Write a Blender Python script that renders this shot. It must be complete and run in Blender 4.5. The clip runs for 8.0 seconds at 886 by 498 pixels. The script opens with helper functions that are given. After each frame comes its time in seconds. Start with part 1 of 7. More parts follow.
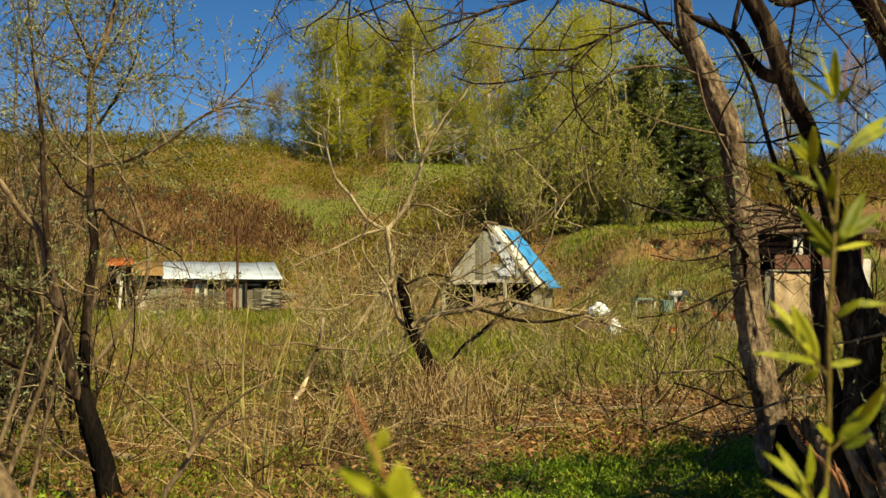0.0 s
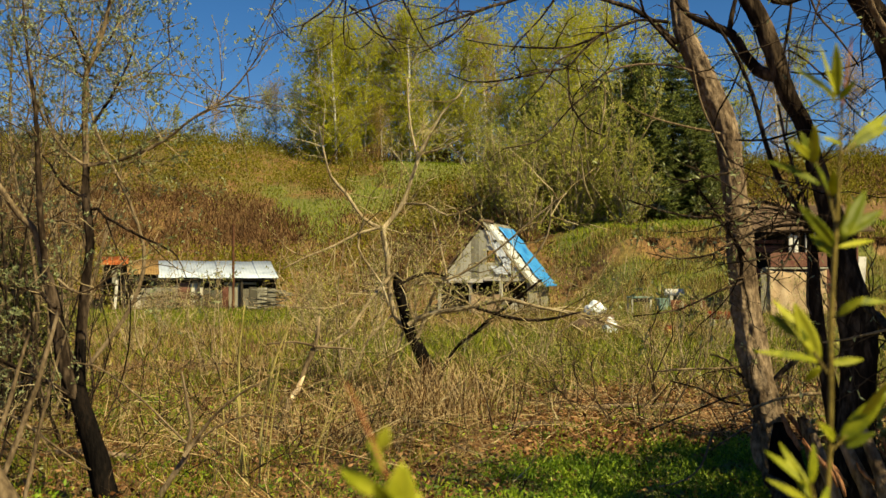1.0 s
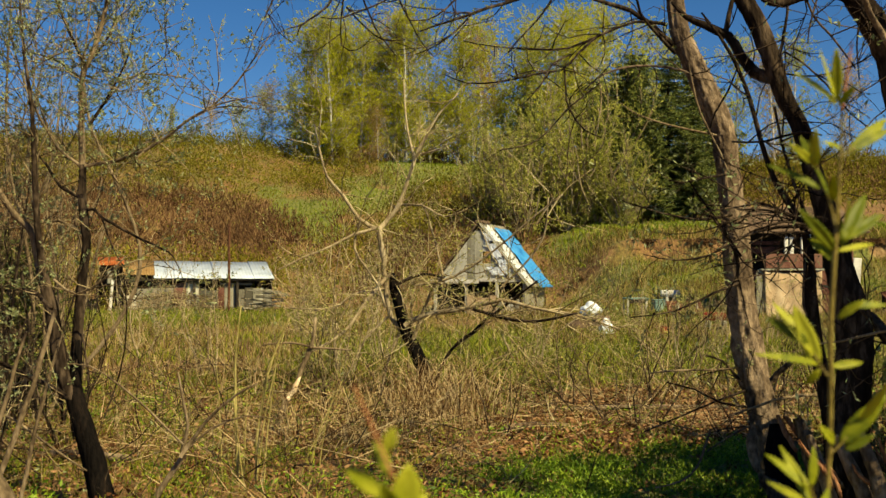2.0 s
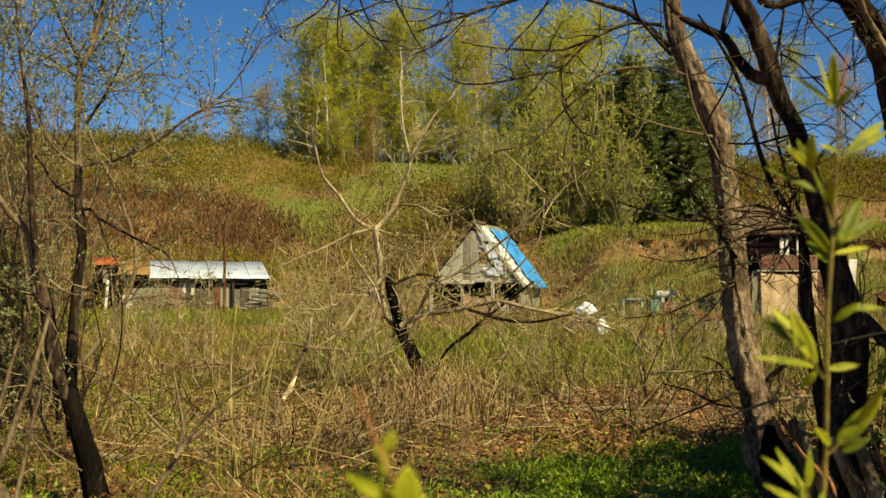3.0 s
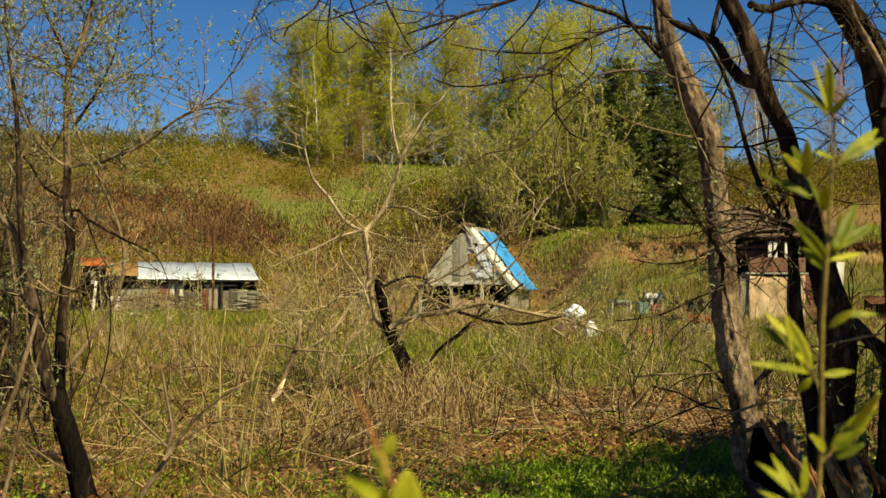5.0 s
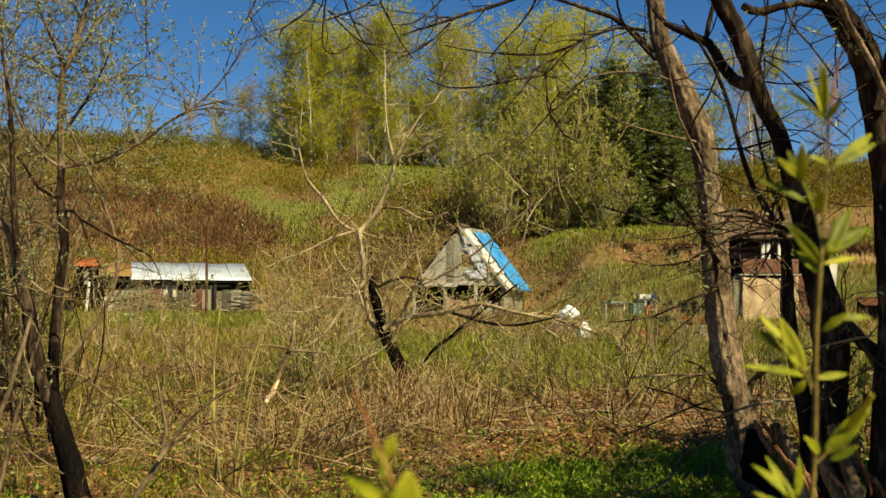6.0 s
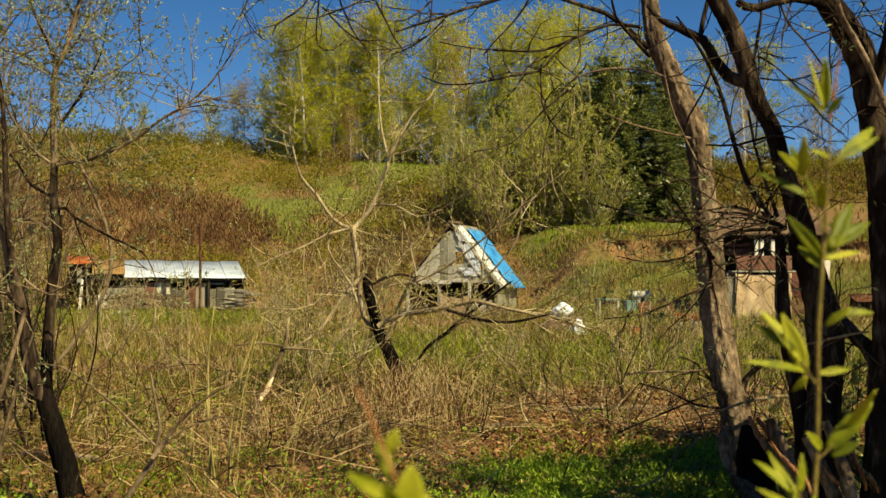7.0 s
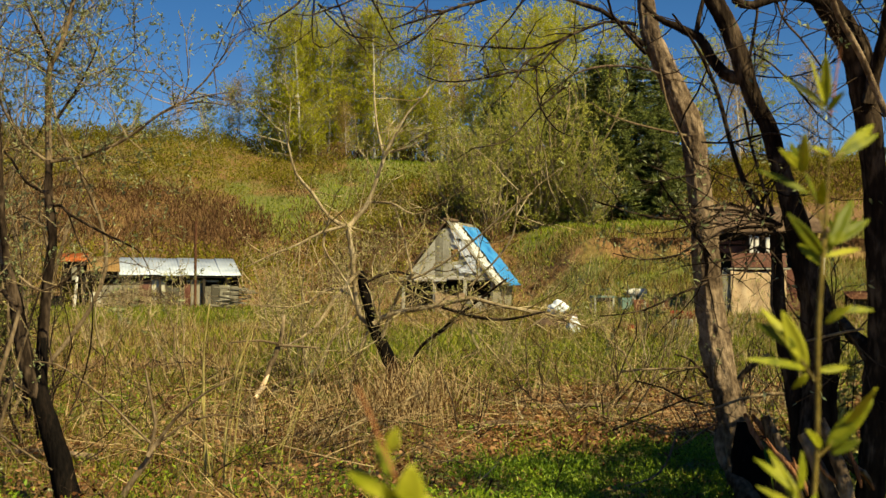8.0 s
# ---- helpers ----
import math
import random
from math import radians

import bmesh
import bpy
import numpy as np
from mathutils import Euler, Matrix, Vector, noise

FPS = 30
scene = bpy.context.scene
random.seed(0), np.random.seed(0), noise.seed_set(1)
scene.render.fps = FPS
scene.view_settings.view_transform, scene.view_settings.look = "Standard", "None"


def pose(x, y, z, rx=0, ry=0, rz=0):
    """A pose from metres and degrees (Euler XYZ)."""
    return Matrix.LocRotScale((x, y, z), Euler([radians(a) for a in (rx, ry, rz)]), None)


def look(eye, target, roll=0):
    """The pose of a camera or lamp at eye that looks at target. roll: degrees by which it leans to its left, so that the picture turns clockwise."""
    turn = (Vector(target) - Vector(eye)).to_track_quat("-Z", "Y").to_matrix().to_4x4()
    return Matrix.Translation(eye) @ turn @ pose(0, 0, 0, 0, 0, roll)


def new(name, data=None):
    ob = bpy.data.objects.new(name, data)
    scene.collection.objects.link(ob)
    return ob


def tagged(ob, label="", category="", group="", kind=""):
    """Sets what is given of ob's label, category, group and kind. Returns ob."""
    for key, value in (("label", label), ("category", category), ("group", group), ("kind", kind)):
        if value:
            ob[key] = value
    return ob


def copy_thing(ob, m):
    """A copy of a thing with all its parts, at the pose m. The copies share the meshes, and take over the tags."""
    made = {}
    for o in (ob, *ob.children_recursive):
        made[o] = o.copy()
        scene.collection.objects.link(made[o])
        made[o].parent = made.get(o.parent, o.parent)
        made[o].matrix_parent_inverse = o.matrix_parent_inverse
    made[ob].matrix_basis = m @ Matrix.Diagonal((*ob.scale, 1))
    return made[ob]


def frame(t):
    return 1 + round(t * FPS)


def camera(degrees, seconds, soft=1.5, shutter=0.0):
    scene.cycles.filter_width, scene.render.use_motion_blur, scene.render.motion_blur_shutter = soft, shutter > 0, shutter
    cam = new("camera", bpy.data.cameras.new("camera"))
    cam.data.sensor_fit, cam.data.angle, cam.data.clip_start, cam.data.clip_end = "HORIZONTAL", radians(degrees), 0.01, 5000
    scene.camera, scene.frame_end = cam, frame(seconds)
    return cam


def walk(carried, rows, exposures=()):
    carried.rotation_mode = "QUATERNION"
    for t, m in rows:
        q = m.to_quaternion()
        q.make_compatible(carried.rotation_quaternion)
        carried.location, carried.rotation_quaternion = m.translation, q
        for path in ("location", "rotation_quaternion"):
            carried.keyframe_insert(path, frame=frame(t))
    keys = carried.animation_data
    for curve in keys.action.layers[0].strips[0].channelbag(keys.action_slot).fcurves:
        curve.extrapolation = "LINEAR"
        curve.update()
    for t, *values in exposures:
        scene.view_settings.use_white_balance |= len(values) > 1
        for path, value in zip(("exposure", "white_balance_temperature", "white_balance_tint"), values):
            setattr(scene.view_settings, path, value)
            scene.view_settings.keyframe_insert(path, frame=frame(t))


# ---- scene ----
cam = camera(46.0, 8.0)
cam.data.dof.use_dof, cam.data.dof.focus_distance, cam.data.dof.aperture_fstop = True, 20.0, 8.5
PATH = [
    (0, (-0.01, 0.039, 1.595), (-0.01, 2.039, 1.649), -0.1),
    (0.5, (-0.011, 0.046, 1.594), (-0.007, 2.045, 1.645), -0.2),
    (1, (-0.014, 0.046, 1.595), (-0.006, 2.045, 1.646), -0.2),
    (1.5, (-0.018, 0.043, 1.596), (-0.006, 2.043, 1.648), -0.2),
    (3, (-0.022, 0.041, 1.6), (0.002, 2.04, 1.653), -0.0),
    (3.5, (-0.024, 0.039, 1.601), (0.005, 2.038, 1.656), -0.1),
    (4, (-0.025, 0.044, 1.602), (0.009, 2.043, 1.656), -0.1),
    (4.5, (-0.027, 0.044, 1.602), (0.012, 2.043, 1.657), -0.0),
    (6, (-0.033, 0.035, 1.605), (0.024, 2.033, 1.663), 0.2),
    (6.5, (-0.037, 0.034, 1.603), (0.025, 2.032, 1.66), 0.1),
    (7, (-0.038, 0.044, 1.602), (0.031, 2.042, 1.655), 0.1),
    (7.5, (-0.041, 0.048, 1.601), (0.033, 2.046, 1.652), 0.1),
    (8, (-0.041, 0.05, 1.602), (0.037, 2.048, 1.65), 0.1),
]
walk(cam, [(t, look(eye, target, roll)) for t, eye, target, roll in PATH])

# ---- world, sun, exposure ----
SUN_FROM = Vector((0.49, -0.50, 0.71)).normalized()
world = bpy.data.worlds.new("sky")
scene.world = world
world.use_nodes = True
wn, wl = world.node_tree.nodes, world.node_tree.links
sky = wn.new("ShaderNodeTexSky")
sky.sky_type, sky.sun_disc = "NISHITA", False
sky.sun_elevation = math.asin(SUN_FROM.z)
sky.sun_rotation = math.atan2(SUN_FROM.x, SUN_FROM.y)
sky.altitude, sky.air_density, sky.dust_density, sky.ozone_density = 1500, 0.8, 0.0, 2.0
deep = wn.new("ShaderNodeHueSaturation")
deep.inputs["Saturation"].default_value = 1.3
wl.new(sky.outputs["Color"], deep.inputs["Color"])
wl.new(deep.outputs["Color"], wn["Background"].inputs["Color"])
wn["Background"].inputs["Strength"].default_value = 0.05
sun = new("sun", bpy.data.lights.new("sun", "SUN"))
sun.data.energy, sun.data.angle, sun.data.color = 5.0, radians(0.5), (1.0, 0.84, 0.460)
sun.matrix_world = look(SUN_FROM * 50, (0, 0, 0))
scene.view_settings.exposure = 0.91

rng = np.random.default_rng(7)


# ---- materials ----
def material(name, colours, scale=3.0, fine=40.0, rough=0.85, bump=0.3, bump_scale=60.0, stretch=(1, 1, 1),
             island=0.0, thing=0.0, metal=0.0, through_light=0.0, fine_mix=0.45):
    """Colours mixed by a broad and a fine noise; island and thing vary them from piece to piece."""
    m = bpy.data.materials.new(name)
    m.use_nodes = True
    n, l = m.node_tree.nodes, m.node_tree.links
    bsdf = n["Principled BSDF"]
    co = n.new("ShaderNodeTexCoord")
    mp = n.new("ShaderNodeMapping")
    mp.inputs["Scale"].default_value = stretch
    l.new(co.outputs["Object"], mp.inputs["Vector"])

    def tex(s, detail):
        t = n.new("ShaderNodeTexNoise")
        t.inputs["Scale"].default_value, t.inputs["Detail"].default_value = s, detail
        l.new(mp.outputs["Vector"], t.inputs["Vector"])
        return t.outputs["Fac"]

    def calc(op, a, b):
        c = n.new("ShaderNodeMath")
        c.operation = op
        for k, v in enumerate((a, b)):
            if isinstance(v, (int, float)):
                c.inputs[k].default_value = v
            else:
                l.new(v, c.inputs[k])
        return c.outputs[0]
    broad, grain = tex(scale, 3), tex(fine, 4)
    fac = calc("ADD", calc("MULTIPLY", broad, 1 - fine_mix), calc("MULTIPLY", grain, fine_mix))
    if island:
        g = n.new("ShaderNodeNewGeometry")
        fac = calc("ADD", fac, calc("MULTIPLY", calc("SUBTRACT", g.outputs["Random Per Island"], 0.5), island))
    if thing:
        o = n.new("ShaderNodeObjectInfo")
        fac = calc("ADD", fac, calc("MULTIPLY", calc("SUBTRACT", o.outputs["Random"], 0.5), thing))
    ramp = n.new("ShaderNodeValToRGB")
    l.new(fac, ramp.inputs["Fac"])
    el = ramp.color_ramp.elements
    lo, hi = 0.36, 0.64
    while len(el) < len(colours):
        el.new(0.5)
    for k, c in enumerate(colours):
        el[k].position = lo + (hi - lo) * k / max(1, len(colours) - 1)
        el[k].color = (*c, 1)
    l.new(ramp.outputs["Color"], bsdf.inputs["Base Color"])
    bsdf.inputs["Roughness"].default_value, bsdf.inputs["Metallic"].default_value = rough, metal
    bsdf.inputs["Specular IOR Level"].default_value = 0.5 if metal else (0.25 if rough < 0.8 else 0.03)
    if bump:
        b = n.new("ShaderNodeBump")
        b.inputs["Strength"].default_value, b.inputs["Distance"].default_value = bump, 0.03 if bump >= 1 else 0.02
        l.new(tex(bump_scale, 5), b.inputs["Height"])
        l.new(b.outputs["Normal"], bsdf.inputs["Normal"])
    if through_light:
        tr = n.new("ShaderNodeBsdfTranslucent")
        l.new(ramp.outputs["Color"], tr.inputs["Color"])
        mix = n.new("ShaderNodeMixShader")
        mix.inputs["Fac"].default_value = through_light
        l.new(bsdf.outputs["BSDF"], mix.inputs[1])
        l.new(tr.outputs["BSDF"], mix.inputs[2])
        l.new(mix.outputs["Shader"], n["Material Output"].inputs["Surface"])
    return m


bark_tan = material("tan_bark", [(0.026, 0.018, 0.013), (0.115, 0.083, 0.057), (0.265, 0.200, 0.140)], 5, 30, 0.95, 1.0, 26, (1, 1, 0.6))
bark_dark = material("dark_bark", [(0.006, 0.004, 0.003), (0.021, 0.015, 0.011), (0.105, 0.076, 0.053)], 5, 30, 0.95, 1.0, 22, (1, 1, 0.3))
bark_grey = material("grey_bark", [(0.056, 0.04, 0.024), (0.152, 0.112, 0.068), (0.256, 0.2, 0.132)], 6, 60, 0.9, 0.6, 50, (1, 1, 0.3))
bark_brown = material("brown_bark", [(0.010, 0.007, 0.005), (0.040, 0.028, 0.019), (0.145, 0.108, 0.073)], 6, 50, 0.92, 0.9, 30, (1, 1, 0.3))
bark_pale = material("pale_bark", [(0.115, 0.085, 0.048), (0.265, 0.207, 0.126), (0.41, 0.345, 0.23)], 6, 60, 0.9, 0.5, 50, (1, 1, 0.3))
# burnt bark; also the painted darkness inside the old willow's cavity
bark_char_shade = material("charred_and_shaded_bark", [(0.003, 0.0025, 0.0025), (0.006, 0.005, 0.0045), (0.014, 0.010, 0.008)], 6, 50, 0.9, 0.8, 40, (1, 1, 0.3))
bark_birch = material("birch_bark", [(0.10, 0.09, 0.08), (0.50, 0.48, 0.44), (0.64, 0.62, 0.58)], 2.5, 9, 0.8, 0.2, 20, (1, 1, 2.5))
twig_dark = material("dark_twig", [(0.0112, 0.008, 0.0064), (0.032, 0.0224, 0.016), (0.08, 0.056, 0.036)], 4, 60, 0.9, 0.0, island=0.3)
twig_grey = material("grey_twig", [(0.064, 0.044, 0.024), (0.16, 0.12, 0.068), (0.272, 0.216, 0.128)], 4, 60, 0.9, 0.0, island=0.4)
twig_pale = material("pale_twig", [(0.138, 0.10, 0.05), (0.295, 0.23, 0.12), (0.44, 0.37, 0.22)], 4, 60, 0.9, 0.0, island=0.5)
twig_tan = material("tan_twig", [(0.085, 0.045, 0.018), (0.235, 0.150, 0.066), (0.47, 0.36, 0.20)], 3, 60, 0.9, 0.0, island=0.7)
straw_stem = material("straw_stem", [(0.15, 0.12, 0.035), (0.27, 0.225, 0.07), (0.38, 0.33, 0.12)], 6, 60, 0.7, 0.2, 60)
wood_rot = material("rotten_wood", [(0.07, 0.03, 0.015), (0.20, 0.09, 0.045), (0.34, 0.18, 0.10)], 12, 60, 0.95, 1.0, 40, (1, 1, 0.2))
wood_fresh = material("fresh_broken_wood", [(0.48, 0.34, 0.19), (0.66, 0.52, 0.35), (0.74, 0.64, 0.48)], 12, 80, 0.8, 0.5, 60, (1, 1, 0.2))
leaf_willow = material("willow_leaf", [(0.115, 0.145, 0.06), (0.205, 0.24, 0.11), (0.31, 0.345, 0.18)], 1.5, 20, 0.55, 0.0, island=0.5, through_light=0.35)
leaf_yellow = material("budding_leaf", [(0.17, 0.17, 0.04), (0.29, 0.29, 0.075), (0.41, 0.40, 0.13)], 1.5, 20, 0.6, 0.0, island=0.4, through_light=0.4)
leaf_sallow = material("sallow_leaf", [(0.23, 0.25, 0.035), (0.37, 0.39, 0.06), (0.52, 0.52, 0.12)], 0.6, 12, 0.6, 0.0, island=0.4, through_light=0.5)
leaf_fresh = material("fresh_leaf", [(0.13, 0.165, 0.006), (0.28, 0.31, 0.010), (0.43, 0.44, 0.03)], 14, 90, 0.5, 0.1, 90, island=0.1, thing=0.3, through_light=0.45)
leaf_birch = material("birch_leaf", [(0.33, 0.36, 0.012), (0.47, 0.485, 0.020), (0.59, 0.58, 0.04)], 0.5, 9, 0.6, 0.0, island=0.3, thing=0.3, through_light=0.6)
leaf_birch_red = material("russet_leaf", [(0.30, 0.20, 0.04), (0.44, 0.30, 0.07), (0.54, 0.39, 0.11)], 0.5, 9, 0.6, 0.0, island=0.5, through_light=0.4)
needle = material("spruce_needle", [(0.036, 0.058, 0.010), (0.092, 0.118, 0.022), (0.19, 0.212, 0.042)], 0.8, 9, 0.6, 0.0, island=0.5, through_light=0.1)
grass_dry = material("dry_grass", [(0.085, 0.052, 0.014), (0.185, 0.130, 0.037), (0.345, 0.262, 0.10)], 0.35, 7, 0.8, 0.0, island=0.7, through_light=0.25)
grass_green = material("green_grass", [(0.068, 0.092, 0.004), (0.145, 0.18, 0.007), (0.25, 0.265, 0.018)], 0.3, 6, 0.6, 0.0, island=0.5, through_light=0.3)
turf_green = material("slope_turf", [(0.10, 0.14, 0.006), (0.165, 0.21, 0.008), (0.24, 0.27, 0.016)], 0.15, 3, 0.7, 0.0, island=0.25, through_light=0.3)
herb_green = material("herb_leaf", [(0.056, 0.11, 0.005), (0.135, 0.235, 0.009), (0.26, 0.35, 0.022)], 1.2, 14, 0.5, 0.0, island=0.5, through_light=0.3)
brush_brown = material("brown_brush", [(0.058, 0.030, 0.015), (0.115, 0.062, 0.030), (0.185, 0.112, 0.056)], 0.12, 4, 0.9, 0.0, island=0.35, through_light=0.15)
litter_red = material("dead_leaf", [(0.085, 0.038, 0.016), (0.19, 0.092, 0.040), (0.33, 0.19, 0.098)], 0.8, 14, 0.85, 0.0, island=0.7, through_light=0.15)
brush_olive = material("olive_brush", [(0.085, 0.078, 0.008), (0.140, 0.126, 0.012), (0.205, 0.182, 0.022)], 0.10, 3, 0.8, 0.0, island=0.3, through_light=0.25)
board_grey = material("weathered_board", [(0.192, 0.184, 0.144), (0.344, 0.336, 0.28), (0.464, 0.456, 0.392)], 3, 40, 0.9, 0.5, 50, (1, 1, 0.2), thing=0.35)
board_dim = material("old_grey_board", [(0.07, 0.065, 0.05), (0.15, 0.14, 0.11), (0.24, 0.225, 0.18)], 3, 40, 0.95, 0.5, 50, (1, 1, 0.2), thing=0.3)
board_tan = material("plywood", [(0.30, 0.205, 0.12), (0.43, 0.32, 0.20), (0.52, 0.42, 0.29)], 2, 30, 0.85, 0.2, 40, thing=0.15)
board_brown = material("brown_panel", [(0.056, 0.024, 0.0176), (0.12, 0.052, 0.0384), (0.176, 0.096, 0.072)], 2.5, 30, 0.85, 0.3, 40, thing=0.2)
board_white = material("white_paint", [(0.36, 0.336, 0.304), (0.56, 0.544, 0.504), (0.64, 0.632, 0.608)], 3, 35, 0.7, 0.2, 40)
metal_white = material("galvanised_sheet", [(0.27, 0.32, 0.41), (0.385, 0.445, 0.55), (0.48, 0.545, 0.65)], 1.2, 20, 0.5, 0.15, 30, metal=0.15)
metal_rust = material("rusty_sheet", [(0.16, 0.042, 0.014), (0.30, 0.085, 0.026), (0.38, 0.15, 0.055)], 2.5, 25, 0.85, 0.3, 40)
metal_tan = material("ochre_sheet", [(0.13, 0.075, 0.03), (0.22, 0.135, 0.055), (0.29, 0.20, 0.09)], 2.0, 25, 0.8, 0.3, 40)
metal_old = material("brown_iron", [(0.04, 0.0176, 0.0112), (0.088, 0.04, 0.024), (0.144, 0.08, 0.048)], 6, 50, 0.8, 0.4, 60)
paint_red = material("red_paint", [(0.16, 0.024, 0.012), (0.272, 0.04, 0.0176), (0.336, 0.08, 0.04)], 5, 40, 0.6, 0.2, 50)
paint_teal = material("teal_paint", [(0.08, 0.136, 0.12), (0.144, 0.224, 0.2), (0.224, 0.288, 0.256)], 4, 40, 0.7, 0.2, 50)
tarp_blue = material("blue_tarp", [(0.016, 0.128, 0.4), (0.032, 0.224, 0.576), (0.08, 0.32, 0.64)], 2.5, 18, 0.45, 0.5, 9)
bag_white = material("white_plastic", [(0.44, 0.49, 0.58), (0.56, 0.61, 0.70), (0.62, 0.66, 0.74)], 5, 30, 0.5, 0.15, 25)
roof_white = material("peeling_roof_paint", [(0.15, 0.15, 0.14), (0.45, 0.46, 0.48), (0.60, 0.62, 0.66)], 2.2, 14, 0.8, 0.3, 30, fine_mix=0.6)
roof_felt = material("roofing_felt", [(0.056, 0.04, 0.028), (0.112, 0.076, 0.052), (0.16, 0.116, 0.08)], 2, 30, 0.95, 0.4, 50)
# board tone for inner and averted sides, with their shade in the colour
shade_board = material("shaded_board", [(0.016, 0.0136, 0.0112), (0.036, 0.0304, 0.024), (0.064, 0.0528, 0.04)], 3, 30, 0.95, 0.4, 50)


# ---- mesh helpers ----
def mesh_np(name, verts, faces):
    """A mesh from arrays; all faces have the same number of corners."""
    verts, faces = np.asarray(verts, np.float32), np.asarray(faces, np.int32)
    me = bpy.data.meshes.new(name)
    me.vertices.add(len(verts))
    me.vertices.foreach_set("co", verts.ravel())
    me.loops.add(faces.size)
    me.loops.foreach_set("vertex_index", faces.ravel())
    me.polygons.add(len(faces))
    me.polygons.foreach_set("loop_start", np.arange(0, faces.size, faces.shape[1], dtype=np.int32))
    me.update(calc_edges=True)
    return me


def put(name, me, mat, parent=None, label="", smooth=False):
    if smooth:
        me.polygons.foreach_set("use_smooth", np.ones(len(me.polygons), bool))
    if not me.materials:
        me.materials.append(mat)
    ob = new(name, me)
    if parent is not None:
        ob.parent = parent
    return tagged(ob, label)


def part(name, bm, mat, parent, label="", smooth=False):
    me = bpy.data.meshes.new(name)
    bm.to_mesh(me)
    bm.free()
    return put(name, me, mat, parent, label, smooth)


def thing(name, x, y, z, rz=0.0, label="", category="", group="", kind=""):
    ob = new(name)
    ob.matrix_world = pose(x, y, z, 0, 0, rz)
    return tagged(ob, label, category, group, kind)


def box(lo, hi, bevel=0.01, turn=None):
    """A bevelled box between two corners, turned by a matrix."""
    bm = bmesh.new()
    lo, hi = Vector(lo), Vector(hi)
    bmesh.ops.create_cube(bm, size=1, matrix=Matrix.Translation((lo + hi) / 2) @ Matrix.Diagonal((*(hi - lo), 1)))
    if bevel:
        bmesh.ops.bevel(bm, geom=bm.edges[:], offset=bevel, segments=1, affect="EDGES")
    if turn is not None:
        bm.transform(turn)
    return bm


def unit(v):
    return v / np.maximum(np.linalg.norm(v, axis=-1, keepdims=True), 1e-9)


def leaf_mesh(name, at, way, length, width, fold=0.25):
    """Diamond leaves, each folded a little: at and way are n x 3."""
    n = len(at)
    way = unit(way)
    side = unit(np.cross(way, unit(rng.normal(size=(n, 3)))))
    up = np.cross(side, way)
    length, width = np.broadcast_to(length, n)[:, None], np.broadcast_to(width, n)[:, None]
    mid = at + way * length * 0.45
    v = np.stack([at, mid + side * width / 2 + up * width * fold, at + way * length, mid - side * width / 2 + up * width * fold], 1)
    return mesh_np(name, v.reshape(-1, 3), np.arange(4 * n).reshape(n, 4))


def stick_mesh(name, p0, p1, r0, r1):
    """Thin three-sided sticks from p0 to p1."""
    n = len(p0)
    p0, p1 = np.asarray(p0, float), np.asarray(p1, float)
    way = unit(p1 - p0)
    a = unit(np.cross(way, np.where(np.abs(way[:, 2:]) > 0.9, [[1.0, 0, 0]], [[0, 0, 1.0]])))
    b = np.cross(way, a)
    r0, r1 = np.broadcast_to(r0, n)[:, None], np.broadcast_to(r1, n)[:, None]
    ring = [(math.cos(k * 2.0944), math.sin(k * 2.0944)) for k in range(3)]
    v = np.stack([p0 + (a * c + b * s) * r0 for c, s in ring] + [p1 + (a * c + b * s) * r1 for c, s in ring], 1)
    f = np.array([[0, 1, 4, 3], [1, 2, 5, 4], [2, 0, 3, 5]])
    return mesh_np(name, v.reshape(-1, 3), (f[None] + 6 * np.arange(n)[:, None, None]).reshape(-1, 4))


def blade_mesh(name, base, height, width, lean):
    """Grass blades that bend over: base n x 3, lean is the sideways reach of the tip, n x 2."""
    n = len(base)
    turn = rng.uniform(0, math.pi, n)
    side = np.stack([np.cos(turn), np.sin(turn), np.zeros(n)], 1) * np.broadcast_to(width, n)[:, None] / 2
    height = np.broadcast_to(height, n)
    mid = base + np.concatenate([lean * 0.35, 0.6 * height[:, None]], 1)
    tip = base + np.concatenate([lean, height[:, None]], 1)
    v = np.stack([base - side, base + side, mid + side * 0.8, mid - side * 0.8, tip + side * 0.15, tip - side * 0.15], 1)
    f = np.array([[0, 1, 2, 3], [3, 2, 4, 5]])
    return mesh_np(name, v.reshape(-1, 3), (f[None] + 6 * np.arange(n)[:, None, None]).reshape(-1, 4))


def curve_points(rows, step):
    """A smooth line through rows of x, y, z, r."""
    p = np.array(rows, float)
    if len(p) == 2:
        p = np.vstack([p[0], p.mean(0), p[1]])
    q = np.vstack([2 * p[0] - p[1], p, 2 * p[-1] - p[-2]])
    out = []
    for k in range(1, len(q) - 2):
        a, b, c, d = q[k - 1:k + 3]
        m = max(2, int(np.linalg.norm((c - b)[:3]) / step))
        for t in np.arange(m)[:, None] / m:
            out.append((0.5 * (2 * b + (c - a) * t + (2 * a - 5 * b + 4 * c - d) * t * t + (3 * b - a - 3 * c + d) * t ** 3)).ravel())
    out.append(q[-2])
    out = np.array(out)
    out[:, 3] = np.maximum(out[:, 3], 0.001)
    return out


